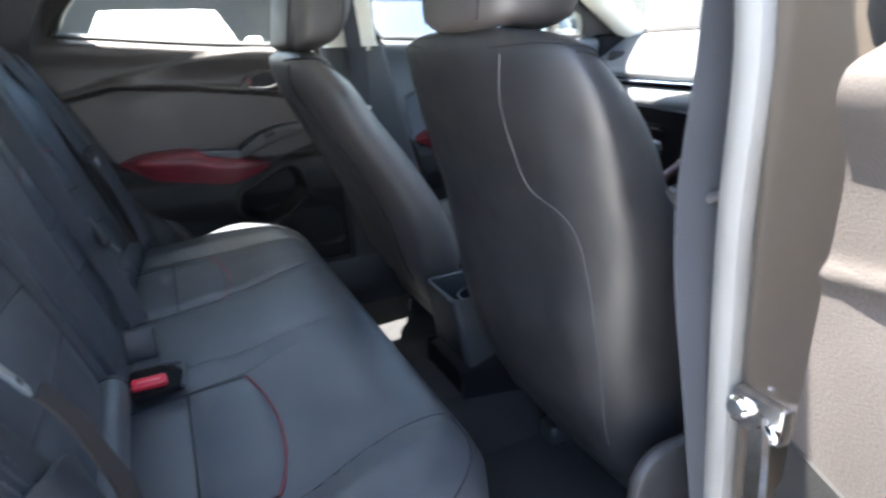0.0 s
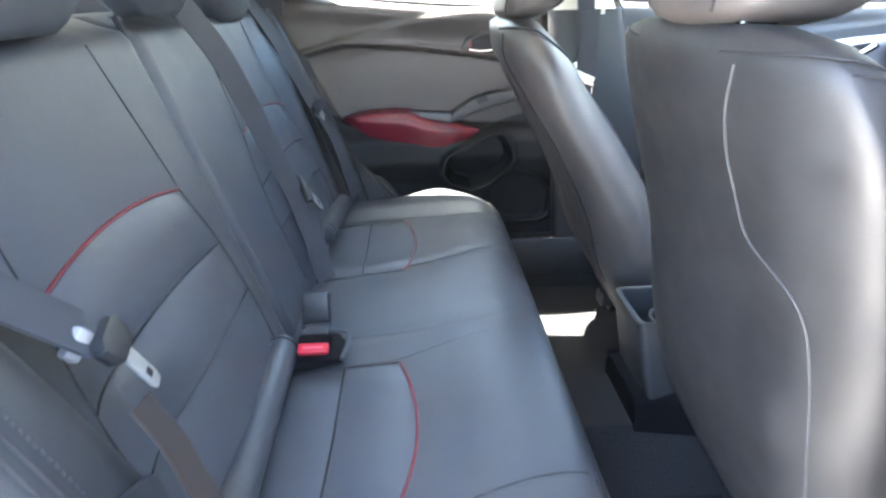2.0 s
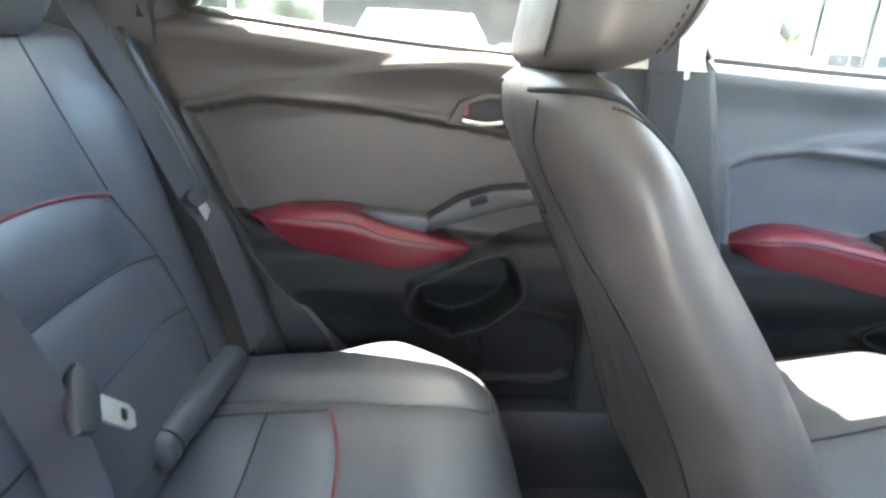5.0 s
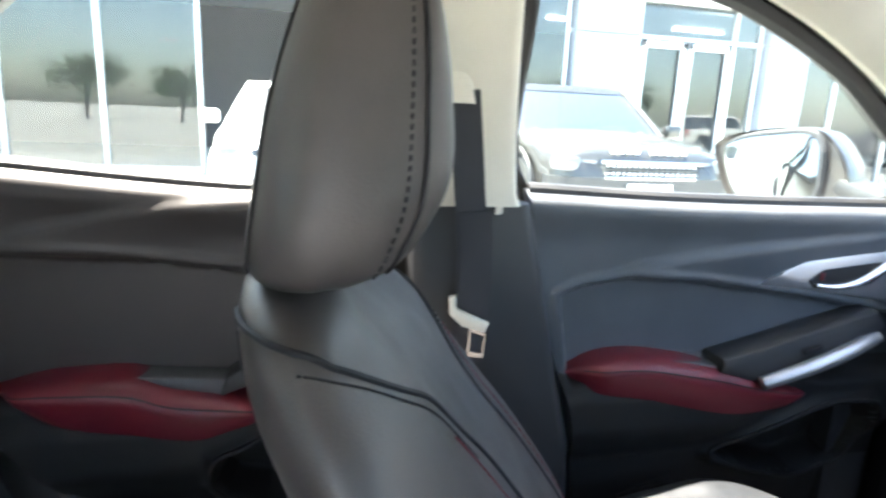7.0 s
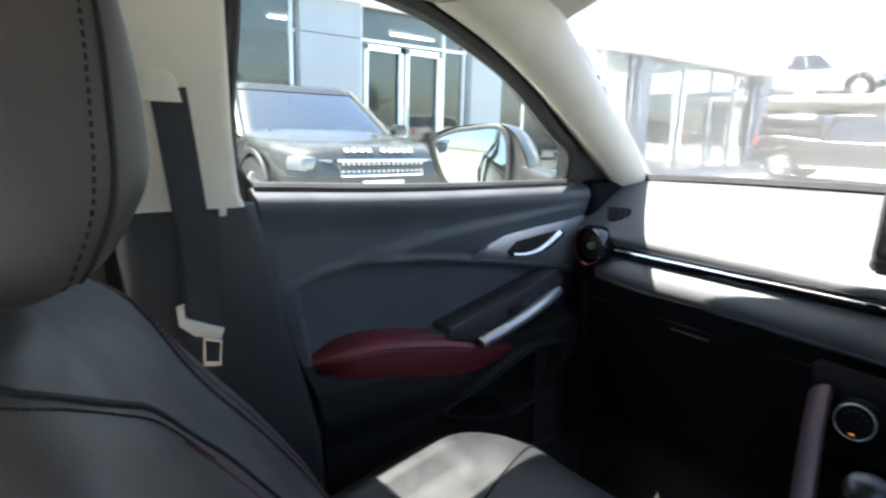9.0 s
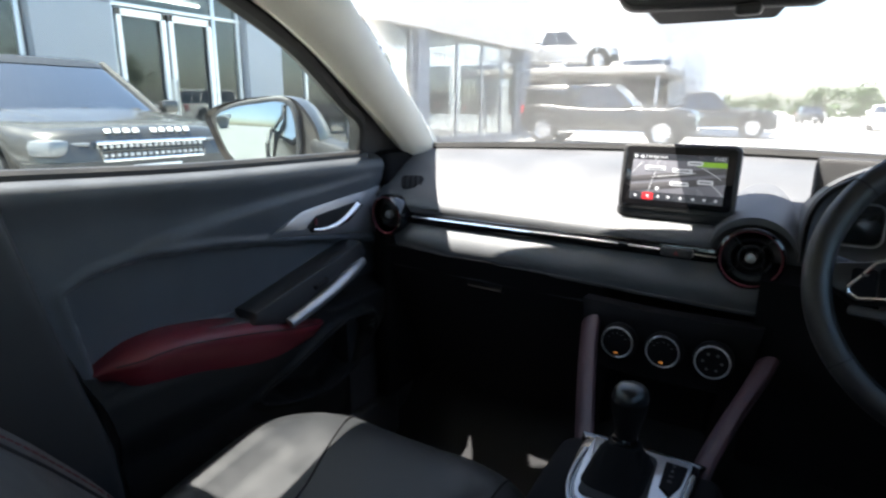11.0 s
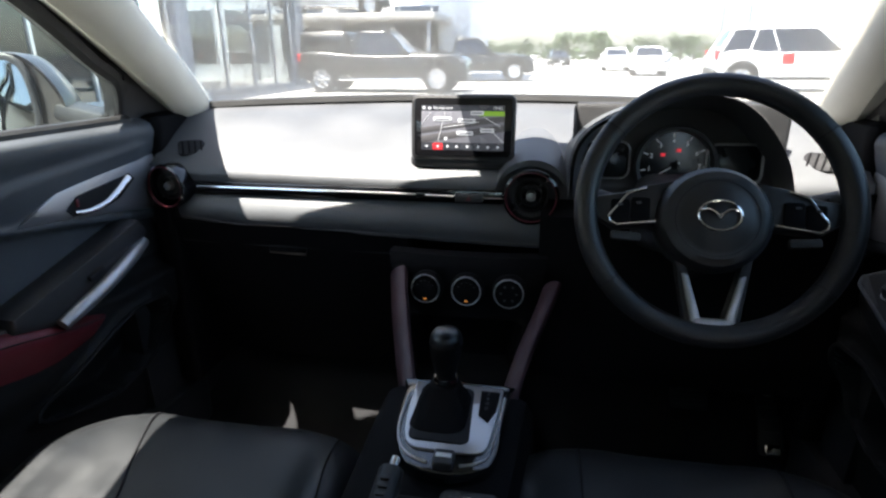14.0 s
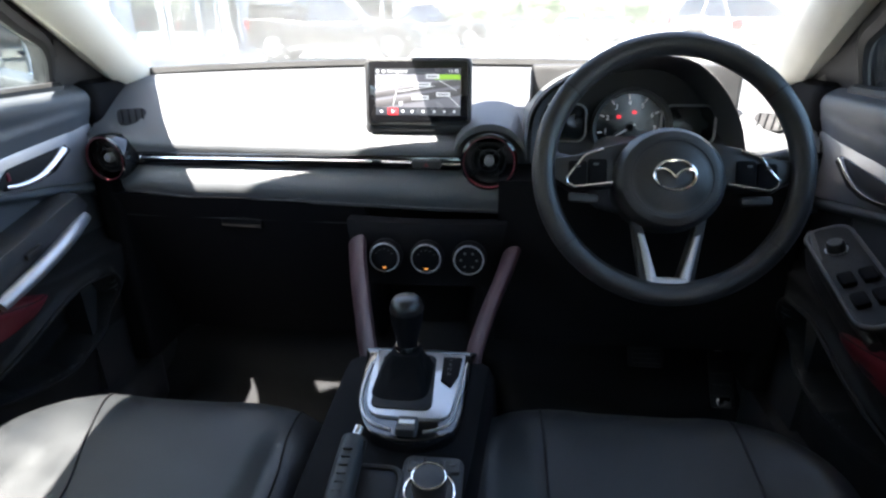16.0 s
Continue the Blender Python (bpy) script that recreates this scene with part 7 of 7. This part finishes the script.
part("sign_tower", block(-5.6, -4.0, 29.8, 31.5, 0, 9.6, 0.05), WHITE_WALL, far, "white corner tower")


# ---------------------------------------------------------------- vehicles
def vehicle(name, label, style, paint, place, heading, size):
    """A car: nose towards its own +x, standing on the ground; size: length, width, height, bonnet and belt height."""
    L, W, H, ZB, ZW = size
    v = thing(name, label, "car" if style != "pickup" else "pickup truck", (0, 0, 0), "parked vehicles")
    lift = 0.0 if style == "hatch" else 0.10
    r = 0.33 if style == "hatch" else 0.40 if style == "suv" else 0.43
    xa, xb = L / 2 - 0.86, -L / 2 + 0.80
    tail = ZW + (0.04 if style != "pickup" else 0.10)
    TOPS = [(-L / 2, tail - 0.20), (-L / 2 + 0.06, tail - 0.03), (-L / 2 + 0.3, tail), (-0.4, ZW), (0.55, ZW - 0.01), (0.85, ZB + 0.06), (L / 2 - 0.75, ZB), (L / 2 - 0.25, ZB - 0.06), (L / 2 - 0.06, ZB - 0.14), (L / 2, ZB - 0.30)]
    WIDE = [(-L / 2, W / 2 - 0.10), (-L / 2 + 0.15, W / 2 - 0.03), (-L / 4, W / 2), (L / 4, W / 2), (L / 2 - 0.5, W / 2 - 0.03), (L / 2 - 0.15, W / 2 - 0.13), (L / 2, W / 2 - 0.30)]
    rings = []
    for k in range(57):
        x = -L / 2 + L * k / 56
        zt, w = curve_at(TOPS, x), curve_at(WIDE, x)
        zl = 0.24 + lift + 0.16 * (1 - step(-L / 2, -L / 2 + 0.3, x)) + 0.05 * step(L / 2 - 0.3, L / 2, x)
        for xc in (xa, xb):                                 # wheel arches
            dx = abs(x - xc)
            if dx < r + 0.07:
                zl = max(zl, r + math.sqrt((r + 0.07) ** 2 - dx * dx))
        zl = min(zl, zt - 0.12)
        h = zt - zl
        rings.append([(x, y, z) for y, z in ((-w * 0.80, zl), (-w * 0.97, zl + 0.05 * h), (-w, zl + 0.30 * h), (-w * 0.985, zl + 0.62 * h), (-w * 0.95, zl + 0.85 * h), (-w * 0.90, zl + 0.95 * h), (-w * 0.70, zt + 0.005), (-w * 0.35, zt + 0.02), (0, zt + 0.024),
                                             (w * 0.35, zt + 0.02), (w * 0.70, zt + 0.005), (w * 0.90, zl + 0.95 * h), (w * 0.95, zl + 0.85 * h), (w * 0.985, zl + 0.62 * h), (w, zl + 0.30 * h), (w * 0.97, zl + 0.05 * h), (w * 0.80, zl))])
    body = part("body", loft(rings), paint, v, "", 50)
    # greenhouse
    x0, x1, t0, t1 = {"hatch": (-L / 2 + 0.12, 0.95, -L / 2 + 0.55, 0.20), "suv": (-L / 2 + 0.10, 0.98, -L / 2 + 0.45, 0.22), "pickup": (-0.95, 0.98, -0.72, 0.28)}[style]
    def cabin(t, grow=0.0):
        z = ZW - 0.04 + (H - 0.05 - ZW + 0.04) * t
        a, b = x0 + (t0 - x0) * t - grow, x1 + (t1 - x1) * t + grow
        w0 = (W / 2 - 0.06) * (1 - t) + (W / 2 - 0.24) * t + grow
        return [((a + b) / 2 + p, q, z) for p, q in rounded(b - a, 2 * w0, 0.16, 5)]
    part("glasshouse", loft([cabin(k / 6) for k in range(7)]), CAR_GLASS, v, "dark tinted windows")
    roof = [cabin(0.93, 0.012), cabin(1.0, 0.014)]
    top = [(q[0] * 0.985 + 0.015 * (t0 + t1) / 2, q[1] * 0.90, H - 0.012) for q in cabin(1.0)]
    top2 = [((q[0] - (t0 + t1) / 2) * 0.6 + (t0 + t1) / 2, q[1] * 0.5, H) for q in cabin(1.0)]
    part("roof", loft(roof + [top, top2]), paint, v, "", 60)
    for s in (-1, 1):
        wl = lambda t: (W / 2 - 0.06) * (1 - t) + (W / 2 - 0.24) * t + 0.004
        zz = lambda t: ZW - 0.04 + (H - 0.05 - ZW + 0.04) * t
        for f0, f1, rad in (((x1 - 0.06), (t1 - 0.05), 0.045), ((x0 + 0.06), (t0 + 0.06), 0.06), ((x0 + x1) / 2 - 0.05, (t0 + t1) / 2 - 0.08, 0.032)):
            part("pillar", tube([(f0, s * (wl(0) - 0.02), zz(0)), ((f0 + f1) / 2, s * (wl(0.5) - 0.015), zz(0.5)), (f1, s * (wl(1) - 0.03), zz(1))], rad, 8), paint, v)
        if style == "suv":
            part("pillar", tube([(x0 + 0.85, s * (wl(0) - 0.01), zz(0)), (t0 + 0.70, s * (wl(1) - 0.02), zz(1))], 0.032, 8), paint, v)
        part("mirror", rbox((0.78, s * (W / 2 + 0.10), ZW + 0.08), (0.12, 0.20, 0.15), 0.04), paint, v)
        for xd in (0.62, -0.28, -1.05 if style != "hatch" else -0.95):
            w = curve_at(WIDE, xd)
            part("door_gap", tube([(xd, s * (w * 0.955), ZW - 0.12), (xd, s * (w * 1.003), ZW - 0.40), (xd + 0.03, s * (w * 0.99), 0.50 + lift)], 0.006, 5), SEAM, body)
        for xd in (-0.14, -0.90):
            part("door_handle", rbox((xd, s * (W / 2 - 0.015), ZW - 0.16), (0.16, 0.03, 0.03), 0.01), paint, v)
        part("sill", rbox((0, s * (W / 2 - 0.04), 0.30 + lift), (xa - xb - 2 * r - 0.16, 0.10, 0.09), 0.03), BRIGHT if style == "pickup" else HARD_PLASTIC, v, "side step")
        part("headlamp", rbox((L / 2 - 0.16, s * (W / 2 - 0.28), ZB - 0.21), (0.22, 0.36, 0.13), 0.04, (0, 0, -s * 24)), HEADLAMP, v, "clear headlamp")
        part("tail_lamp", rbox((-L / 2 + 0.06, s * (W / 2 - 0.10), ZW - 0.12), (0.10, 0.16, 0.26 if style != "hatch" else 0.18), 0.03), TAIL_LAMP, v, "red tail lamp")
        for xc in (xa, xb):
            m = pose(xc, s * (W / 2 - 0.115), r, 90, 0, 0) if s < 0 else pose(xc, W / 2 - 0.115, r, -90, 0, 0)
            wh = part("wheel", lathe([(r * 0.64, -0.10), (r * 0.95, -0.11), (r, -0.08), (r, 0.08), (r * 0.95, 0.11), (r * 0.64, 0.10)], m, 36, False), TYRE, v, "black tyre")
            geo = [lathe([(r * 0.64, -0.02), (r * 0.65, 0.08), (r * 0.60, 0.07), (r * 0.58, -0.01), (0.02, -0.02)], m, 32), lathe([(r * 0.16, -0.02), (r * 0.16, 0.07), (r * 0.10, 0.085), (0.002, 0.085)], m, 20)]
            for k in range(6):
                geo.append(rbox((0, 0, 0), (r * 0.50, r * 0.15, 0.035), 0.008))
                geo[-1] = moved(geo[-1], m @ pose(0, 0, 0, 0, 0, 60 * k) @ pose(r * 0.35, 0, 0.055))
            part("rim", join(*geo), RIM, wh, "silver spoked rim")
            part("wheel_arch", tube([(xc + (r + 0.06) * math.cos(a), s * (W / 2 - 0.01), r + (r + 0.06) * math.sin(a)) for a in (math.pi * k / 18 for k in range(19))], 0.035, 8, flat=0.8), HARD_PLASTIC if style != "hatch" else paint, v)
    part("grille", rbox((L / 2 - 0.10, 0, ZB - 0.24), (0.14, W * 0.52, 0.16), 0.03), GLOSS_BLACK, v, "dark grille")
    part("bumper", loft([[(L / 2 - 0.22 + b, a, z) for a, b in rounded(W * 0.94, 0.46, 0.20, 5)] for z in (0.30 + lift, 0.36 + lift, 0.52 + lift, 0.56 + lift)]), paint if style == "hatch" else HARD_PLASTIC, v)
    part("rear_bumper", loft([[(-L / 2 + 0.16 + b, a, z) for a, b in rounded(W * 0.94, 0.36, 0.14, 5)] for z in (0.34 + lift, 0.40 + lift, 0.54 + lift, 0.58 + lift)]), paint if style == "hatch" else HARD_PLASTIC, v)
    part("plate_bar", rbox((L / 2 + 0.012, 0, 0.46 + lift), (0.012, 0.46, 0.10), 0.004), WHITE_TAG, v, "blank plate bar")
    part("wiper", tube([(0.93, -0.45, ZW + 0.035), (0.86, 0.15, ZW + 0.06)], 0.010, 6), HARD_PLASTIC, v)
    if style == "pickup":
        part("load_bed", block(-L / 2 + 0.12, x0 - 0.05, -W / 2 + 0.10, W / 2 - 0.10, tail - 0.012, tail + 0.012, 0.004), SEAM, v, "covered load bed")
    v.location = place
    v.rotation_euler = (0, 0, radians(heading))
    return v


near = vehicle("parked_suv", "black luxury sport utility vehicle parked nose out", "suv", BLACK_PAINT, (-6.80, 2.77, 0), 0, (4.37, 2.00, 1.58, 0.98, 1.00))
nl = 4.37 / 2
for k in range(10):
    if k != 5:
        part("bonnet_letter", rbox((nl - 0.075, 0.36 - 0.08 * k, 0.890), (0.012, 0.050, 0.042), 0.004, (0, -35, 0)), WHITE_TAG, near, "bright block on the bonnet edge")
part("grille_frame", tube([(nl + 0.005, y, z) for y, z in ((-0.50, 0.80), (0.50, 0.80), (0.46, 0.66), (-0.46, 0.66))], 0.014, 8, True), BRIGHT, near, "bright grille frame")
for q in range(2):
    for k in range(17):
        part("grille_mesh", rbox((nl + 0.004, -0.44 + 0.055 * k, 0.77 - 0.07 * q), (0.02, 0.030, 0.026), 0.006), SATIN, near)
part("grille_bar", rbox((nl + 0.006, 0, 0.735), (0.016, 0.94, 0.018), 0.004), GLOSS_BLACK, near)
for s in (-1, 1):
    part("lamp_signature", tube([(nl - 0.03, s * 0.54, 0.79), (nl - 0.10, s * 0.72, 0.80), (nl - 0.06, s * 0.64, 0.70), (nl - 0.02, s * 0.54, 0.69)], 0.016, 8), HEADLAMP, near, "bright lamp outline")
    part("bonnet_crease", tube(spline([(nl - 0.30, s * 0.46, 0.935), (0.9, s * 0.62, 1.045), (0.95, s * 0.64, 1.05)], 6), 0.012, 8), BLACK_PAINT, near)
part("windscreen_paper", rbox((0.78, 0.40, 1.075), (0.20, 0.34, 0.006), 0.002, (0, 22, 0)), WHITE_TAG, near, "white paper on the dash")
truck = vehicle("parked_pickup", "black double-cab pickup with canopy and chrome side steps", "pickup", BLACK_PAINT, (-5.15, 18.6, 0), 0, (5.35, 1.90, 1.86, 1.14, 1.18))
part("canopy", loft([[(-1.83 + a * k, b * k2, z) for a, b in rounded(1.62, 1.66, 0.16, 5)] for z, k, k2 in ((1.22, 1.0, 1.0), (1.45, 0.99, 0.97), (1.76, 0.96, 0.88), (1.84, 0.90, 0.78))]), BLACK_PAINT, truck, "black load-bed canopy")
for s in (-1, 1):
    part("canopy_window", rbox((-1.83, s * 0.775, 1.56), (1.25, 0.05, 0.26), 0.02, (s * 8, 0, 0)), CAR_GLASS, truck)
    part("roof_bar", tube([(-0.75, s * 0.62, 1.93), (0.25, s * 0.62, 1.93)], 0.02, 8), HARD_PLASTIC, truck)
vehicle("parked_pickup", "dark pickup parked beyond the black one", "pickup", BLACK_PAINT, (-3.4, 26.3, 0), 8, (5.30, 1.86, 1.82, 1.10, 1.15))
vehicle("parked_pickup", "silver pickup raised on the display deck", "pickup", SILVER_PAINT, (-10.2, 27.6, 2.85), 12, (5.30, 1.86, 1.82, 1.10, 1.15))
big = vehicle("parked_suv", "large white sport utility vehicle standing side on", "suv", WHITE_PAINT, (7.35, 19.6, 0), -4, (4.95, 1.90, 1.86, 1.16, 1.20))
part("side_sticker", rbox((-0.5, -0.955, 0.95), (0.32, 0.006, 0.30), 0.001), TAIL_LAMP, big, "red square sticker")
vehicle("parked_hatchback", "white hatchback parked facing the forecourt", "hatch", WHITE_PAINT, (5.1, 33.5, 0), -94, (4.0, 1.72, 1.48, 0.94, 0.97))
vehicle("parked_hatchback", "white hatchback in the far parking row", "hatch", WHITE_PAINT, (4.3, 42.5, 0), -92, (4.0, 1.72, 1.48, 0.94, 0.97))
vehicle("parked_hatchback", "silver hatchback at the end of the far row", "hatch", SILVER_PAINT, (7.6, 47.0, 0), -90, (4.0, 1.72, 1.48, 0.94, 0.97))
vehicle("parked_hatchback", "dark hatchback far down the lane", "hatch", BLACK_PAINT, (0.6, 60.0, 0), -80, (4.0, 1.72, 1.48, 0.94, 0.97))
vehicle("parked_hatchback", "white hatchback beside the black luxury vehicle", "hatch", WHITE_PAINT, (-7.4, -0.35, 0), 0, (4.1, 1.74, 1.46, 0.93, 0.96))
vehicle("parked_pickup", "white pickup standing across the forecourt", "pickup", WHITE_PAINT, (9.5, 7.0, 0), 180, (5.30, 1.86, 1.82, 1.10, 1.15))
vehicle("parked_pickup", "white pickup standing across the forecourt", "pickup", WHITE_PAINT, (9.8, 11.2, 0), 180, (5.30, 1.86, 1.82, 1.10, 1.15))
vehicle("parked_hatchback", "silver hatchback standing across the forecourt", "hatch", SILVER_PAINT, (9.6, -3.5, 0), 180, (4.0, 1.72, 1.48, 0.94, 0.97))

# ---------------------------------------------------------------- trees, lamp posts
def tree(place, height, seed):
    """A tapered trunk with limbs and a ragged crown of many small leaf clumps."""
    rnd = random.Random(seed)
    t = thing("tree", "broad green roadside tree in full leaf", "tree", place, "trees")
    o = Vector(place)
    geo = [tube([o, o + Vector((0.1, 0, height * 0.25)), o + Vector((0.0, 0.1, height * 0.55))], lambda k: 0.16 * (1 - 0.6 * k), 8)]
    tips = []
    for k in range(7):
        a = rnd.uniform(0, 6.28)
        b = o + Vector((0, 0, height * rnd.uniform(0.28, 0.5)))
        e = b + Vector((math.cos(a), math.sin(a), 0.8)) * height * rnd.uniform(0.18, 0.34)
        tips.append(e)
        geo.append(tube([b, (b + e) / 2 + Vector((0, 0, 0.1)), e], lambda k: 0.07 * (1 - 0.7 * k), 6))
    part("trunk", join(*geo), BARK, t)
    verts, faces = [], []
    for k in range(900):
        c = rnd.choice(tips) + Vector((rnd.gauss(0, 1), rnd.gauss(0, 1), rnd.gauss(0, 0.8))) * height * 0.13
        q = Euler((rnd.uniform(0, 6.28), rnd.uniform(0, 6.28), rnd.uniform(0, 6.28))).to_matrix()
        s = height * rnd.uniform(0.025, 0.05)
        i = len(verts)
        verts += [tuple(c + q @ Vector(p) * s) for p in ((-1, 0, 0), (0, -0.5, 0.15), (1, 0, 0), (0, 0.5, 0.15))]
        faces.append((i, i + 1, i + 2, i + 3))
    part("crown", (verts, faces), LEAF, t)


rnd = random.Random(7)
for k in range(16):
    tree((-14 + 3.4 * k + rnd.uniform(-1, 1), 92 + rnd.uniform(-10, 22), 0), rnd.uniform(3.0, 5.2), k)
for k in range(8):
    tree((24 + rnd.uniform(-3, 5), -16 + 6.0 * k, 0), rnd.uniform(4.5, 6.5), 40 + k)
for x, y, h in ((14.2, 56, 8.5), (17.5, 60, 8.0)):
    p = thing("lamp_post", "tall grey lamp post beside the parking rows", "lamp post", (x, y, 0), "lamp posts")
    part("pole", tube([(x, y, 0), (x, y, h * 0.6), (x, y, h)], lambda t: 0.10 - 0.04 * t, 10), GREY_CLAD, p)
    part("lamp_head", rbox((x, y, h + 0.1), (0.9, 0.4, 0.22), 0.05), GREY_CLAD, p)
hedge = random.Random(11)
verts, faces = [], []
for k in range(3000):
    c = Vector((hedge.uniform(-120, 150), 118 + hedge.uniform(-3, 3), abs(hedge.gauss(0, 1.1)) + 0.2))
    s = hedge.uniform(0.3, 0.8)
    q = Euler((hedge.uniform(0, 6.28), hedge.uniform(0, 6.28), 0)).to_matrix()
    i = len(verts)
    verts += [tuple(c + q @ Vector(p) * s) for p in ((-1, 0, 0), (0, -0.6, 0.2), (1, 0, 0), (0, 0.6, 0.2))]
    faces.append((i, i + 1, i + 2, i + 3))
tagged(build("far_woods", (verts, faces), LEAF), "distant strip of green bushes and woods", "woods", kind="stuff")

# ---------------------------------------------------------------- this car's outer body
own = thing("car_body", "brown metallic crossover body around the cabin", "car body", (0, 0, 0))
part("bonnet", sheet(lambda u, v: ((-0.74 + 1.48 * u) * (1 - 0.12 * v * v), 1.10 + 0.86 * v - 0.10 * (2 * u - 1) ** 2, 0.955 - 0.06 * v - 0.16 * v ** 4 - 0.06 * (2 * u - 1) ** 4), 24, 16, (0, 0, -0.02)), PAINT, own)
part("front_bumper", loft([[(a, 1.70 + b, z) for a, b in rounded(1.70, 0.62, 0.28, 6)] for z in (0.22, 0.30, 0.60, 0.70)]), PAINT, own)
for s in (-1, 1):
    part("fender", sheet(lambda u, v: (s * (0.80 - 0.06 * v * v - 0.04 * u * u), 0.86 + 0.98 * u, 0.68 + 0.26 * v - 0.05 * u * v), 12, 8, (-s * 0.03, 0, 0)), PAINT, own)
    part("rear_fender", sheet(lambda u, v: (s * (0.81 - 0.10 * v * v), -1.62 + 0.80 * u, 0.68 + 0.36 * v), 12, 8, (-s * 0.03, 0, 0)), PAINT, own)
    for y in (1.32, -1.25):
        m = pose(s * 0.72, y, 0.33, 0, s * 90, 0)
        wh = part("wheel", lathe([(0.21, -0.10), (0.315, -0.10), (0.33, -0.08), (0.33, 0.08), (0.315, 0.10), (0.21, 0.09)], m, 36, False), TYRE, own)
        part("rim", join(lathe([(0.215, -0.02), (0.215, 0.085), (0.195, 0.08), (0.19, 0.0), (0.02, 0.0)], m, 32), *[moved(rbox((0, 0, 0), (0.17, 0.05, 0.03), 0.008), m @ pose(0, 0, 0, 0, 0, 72 * k) @ pose(0.11, 0, 0.06)) for k in range(5)]), RIM, wh)
part("tail", sheet(lambda u, v: (-0.72 + 1.44 * u, -1.66 + 0.16 * v + 0.06 * (2 * u - 1) ** 2, 0.35 + 0.70 * v), 12, 10, (0, 0.03, 0)), PAINT, own)
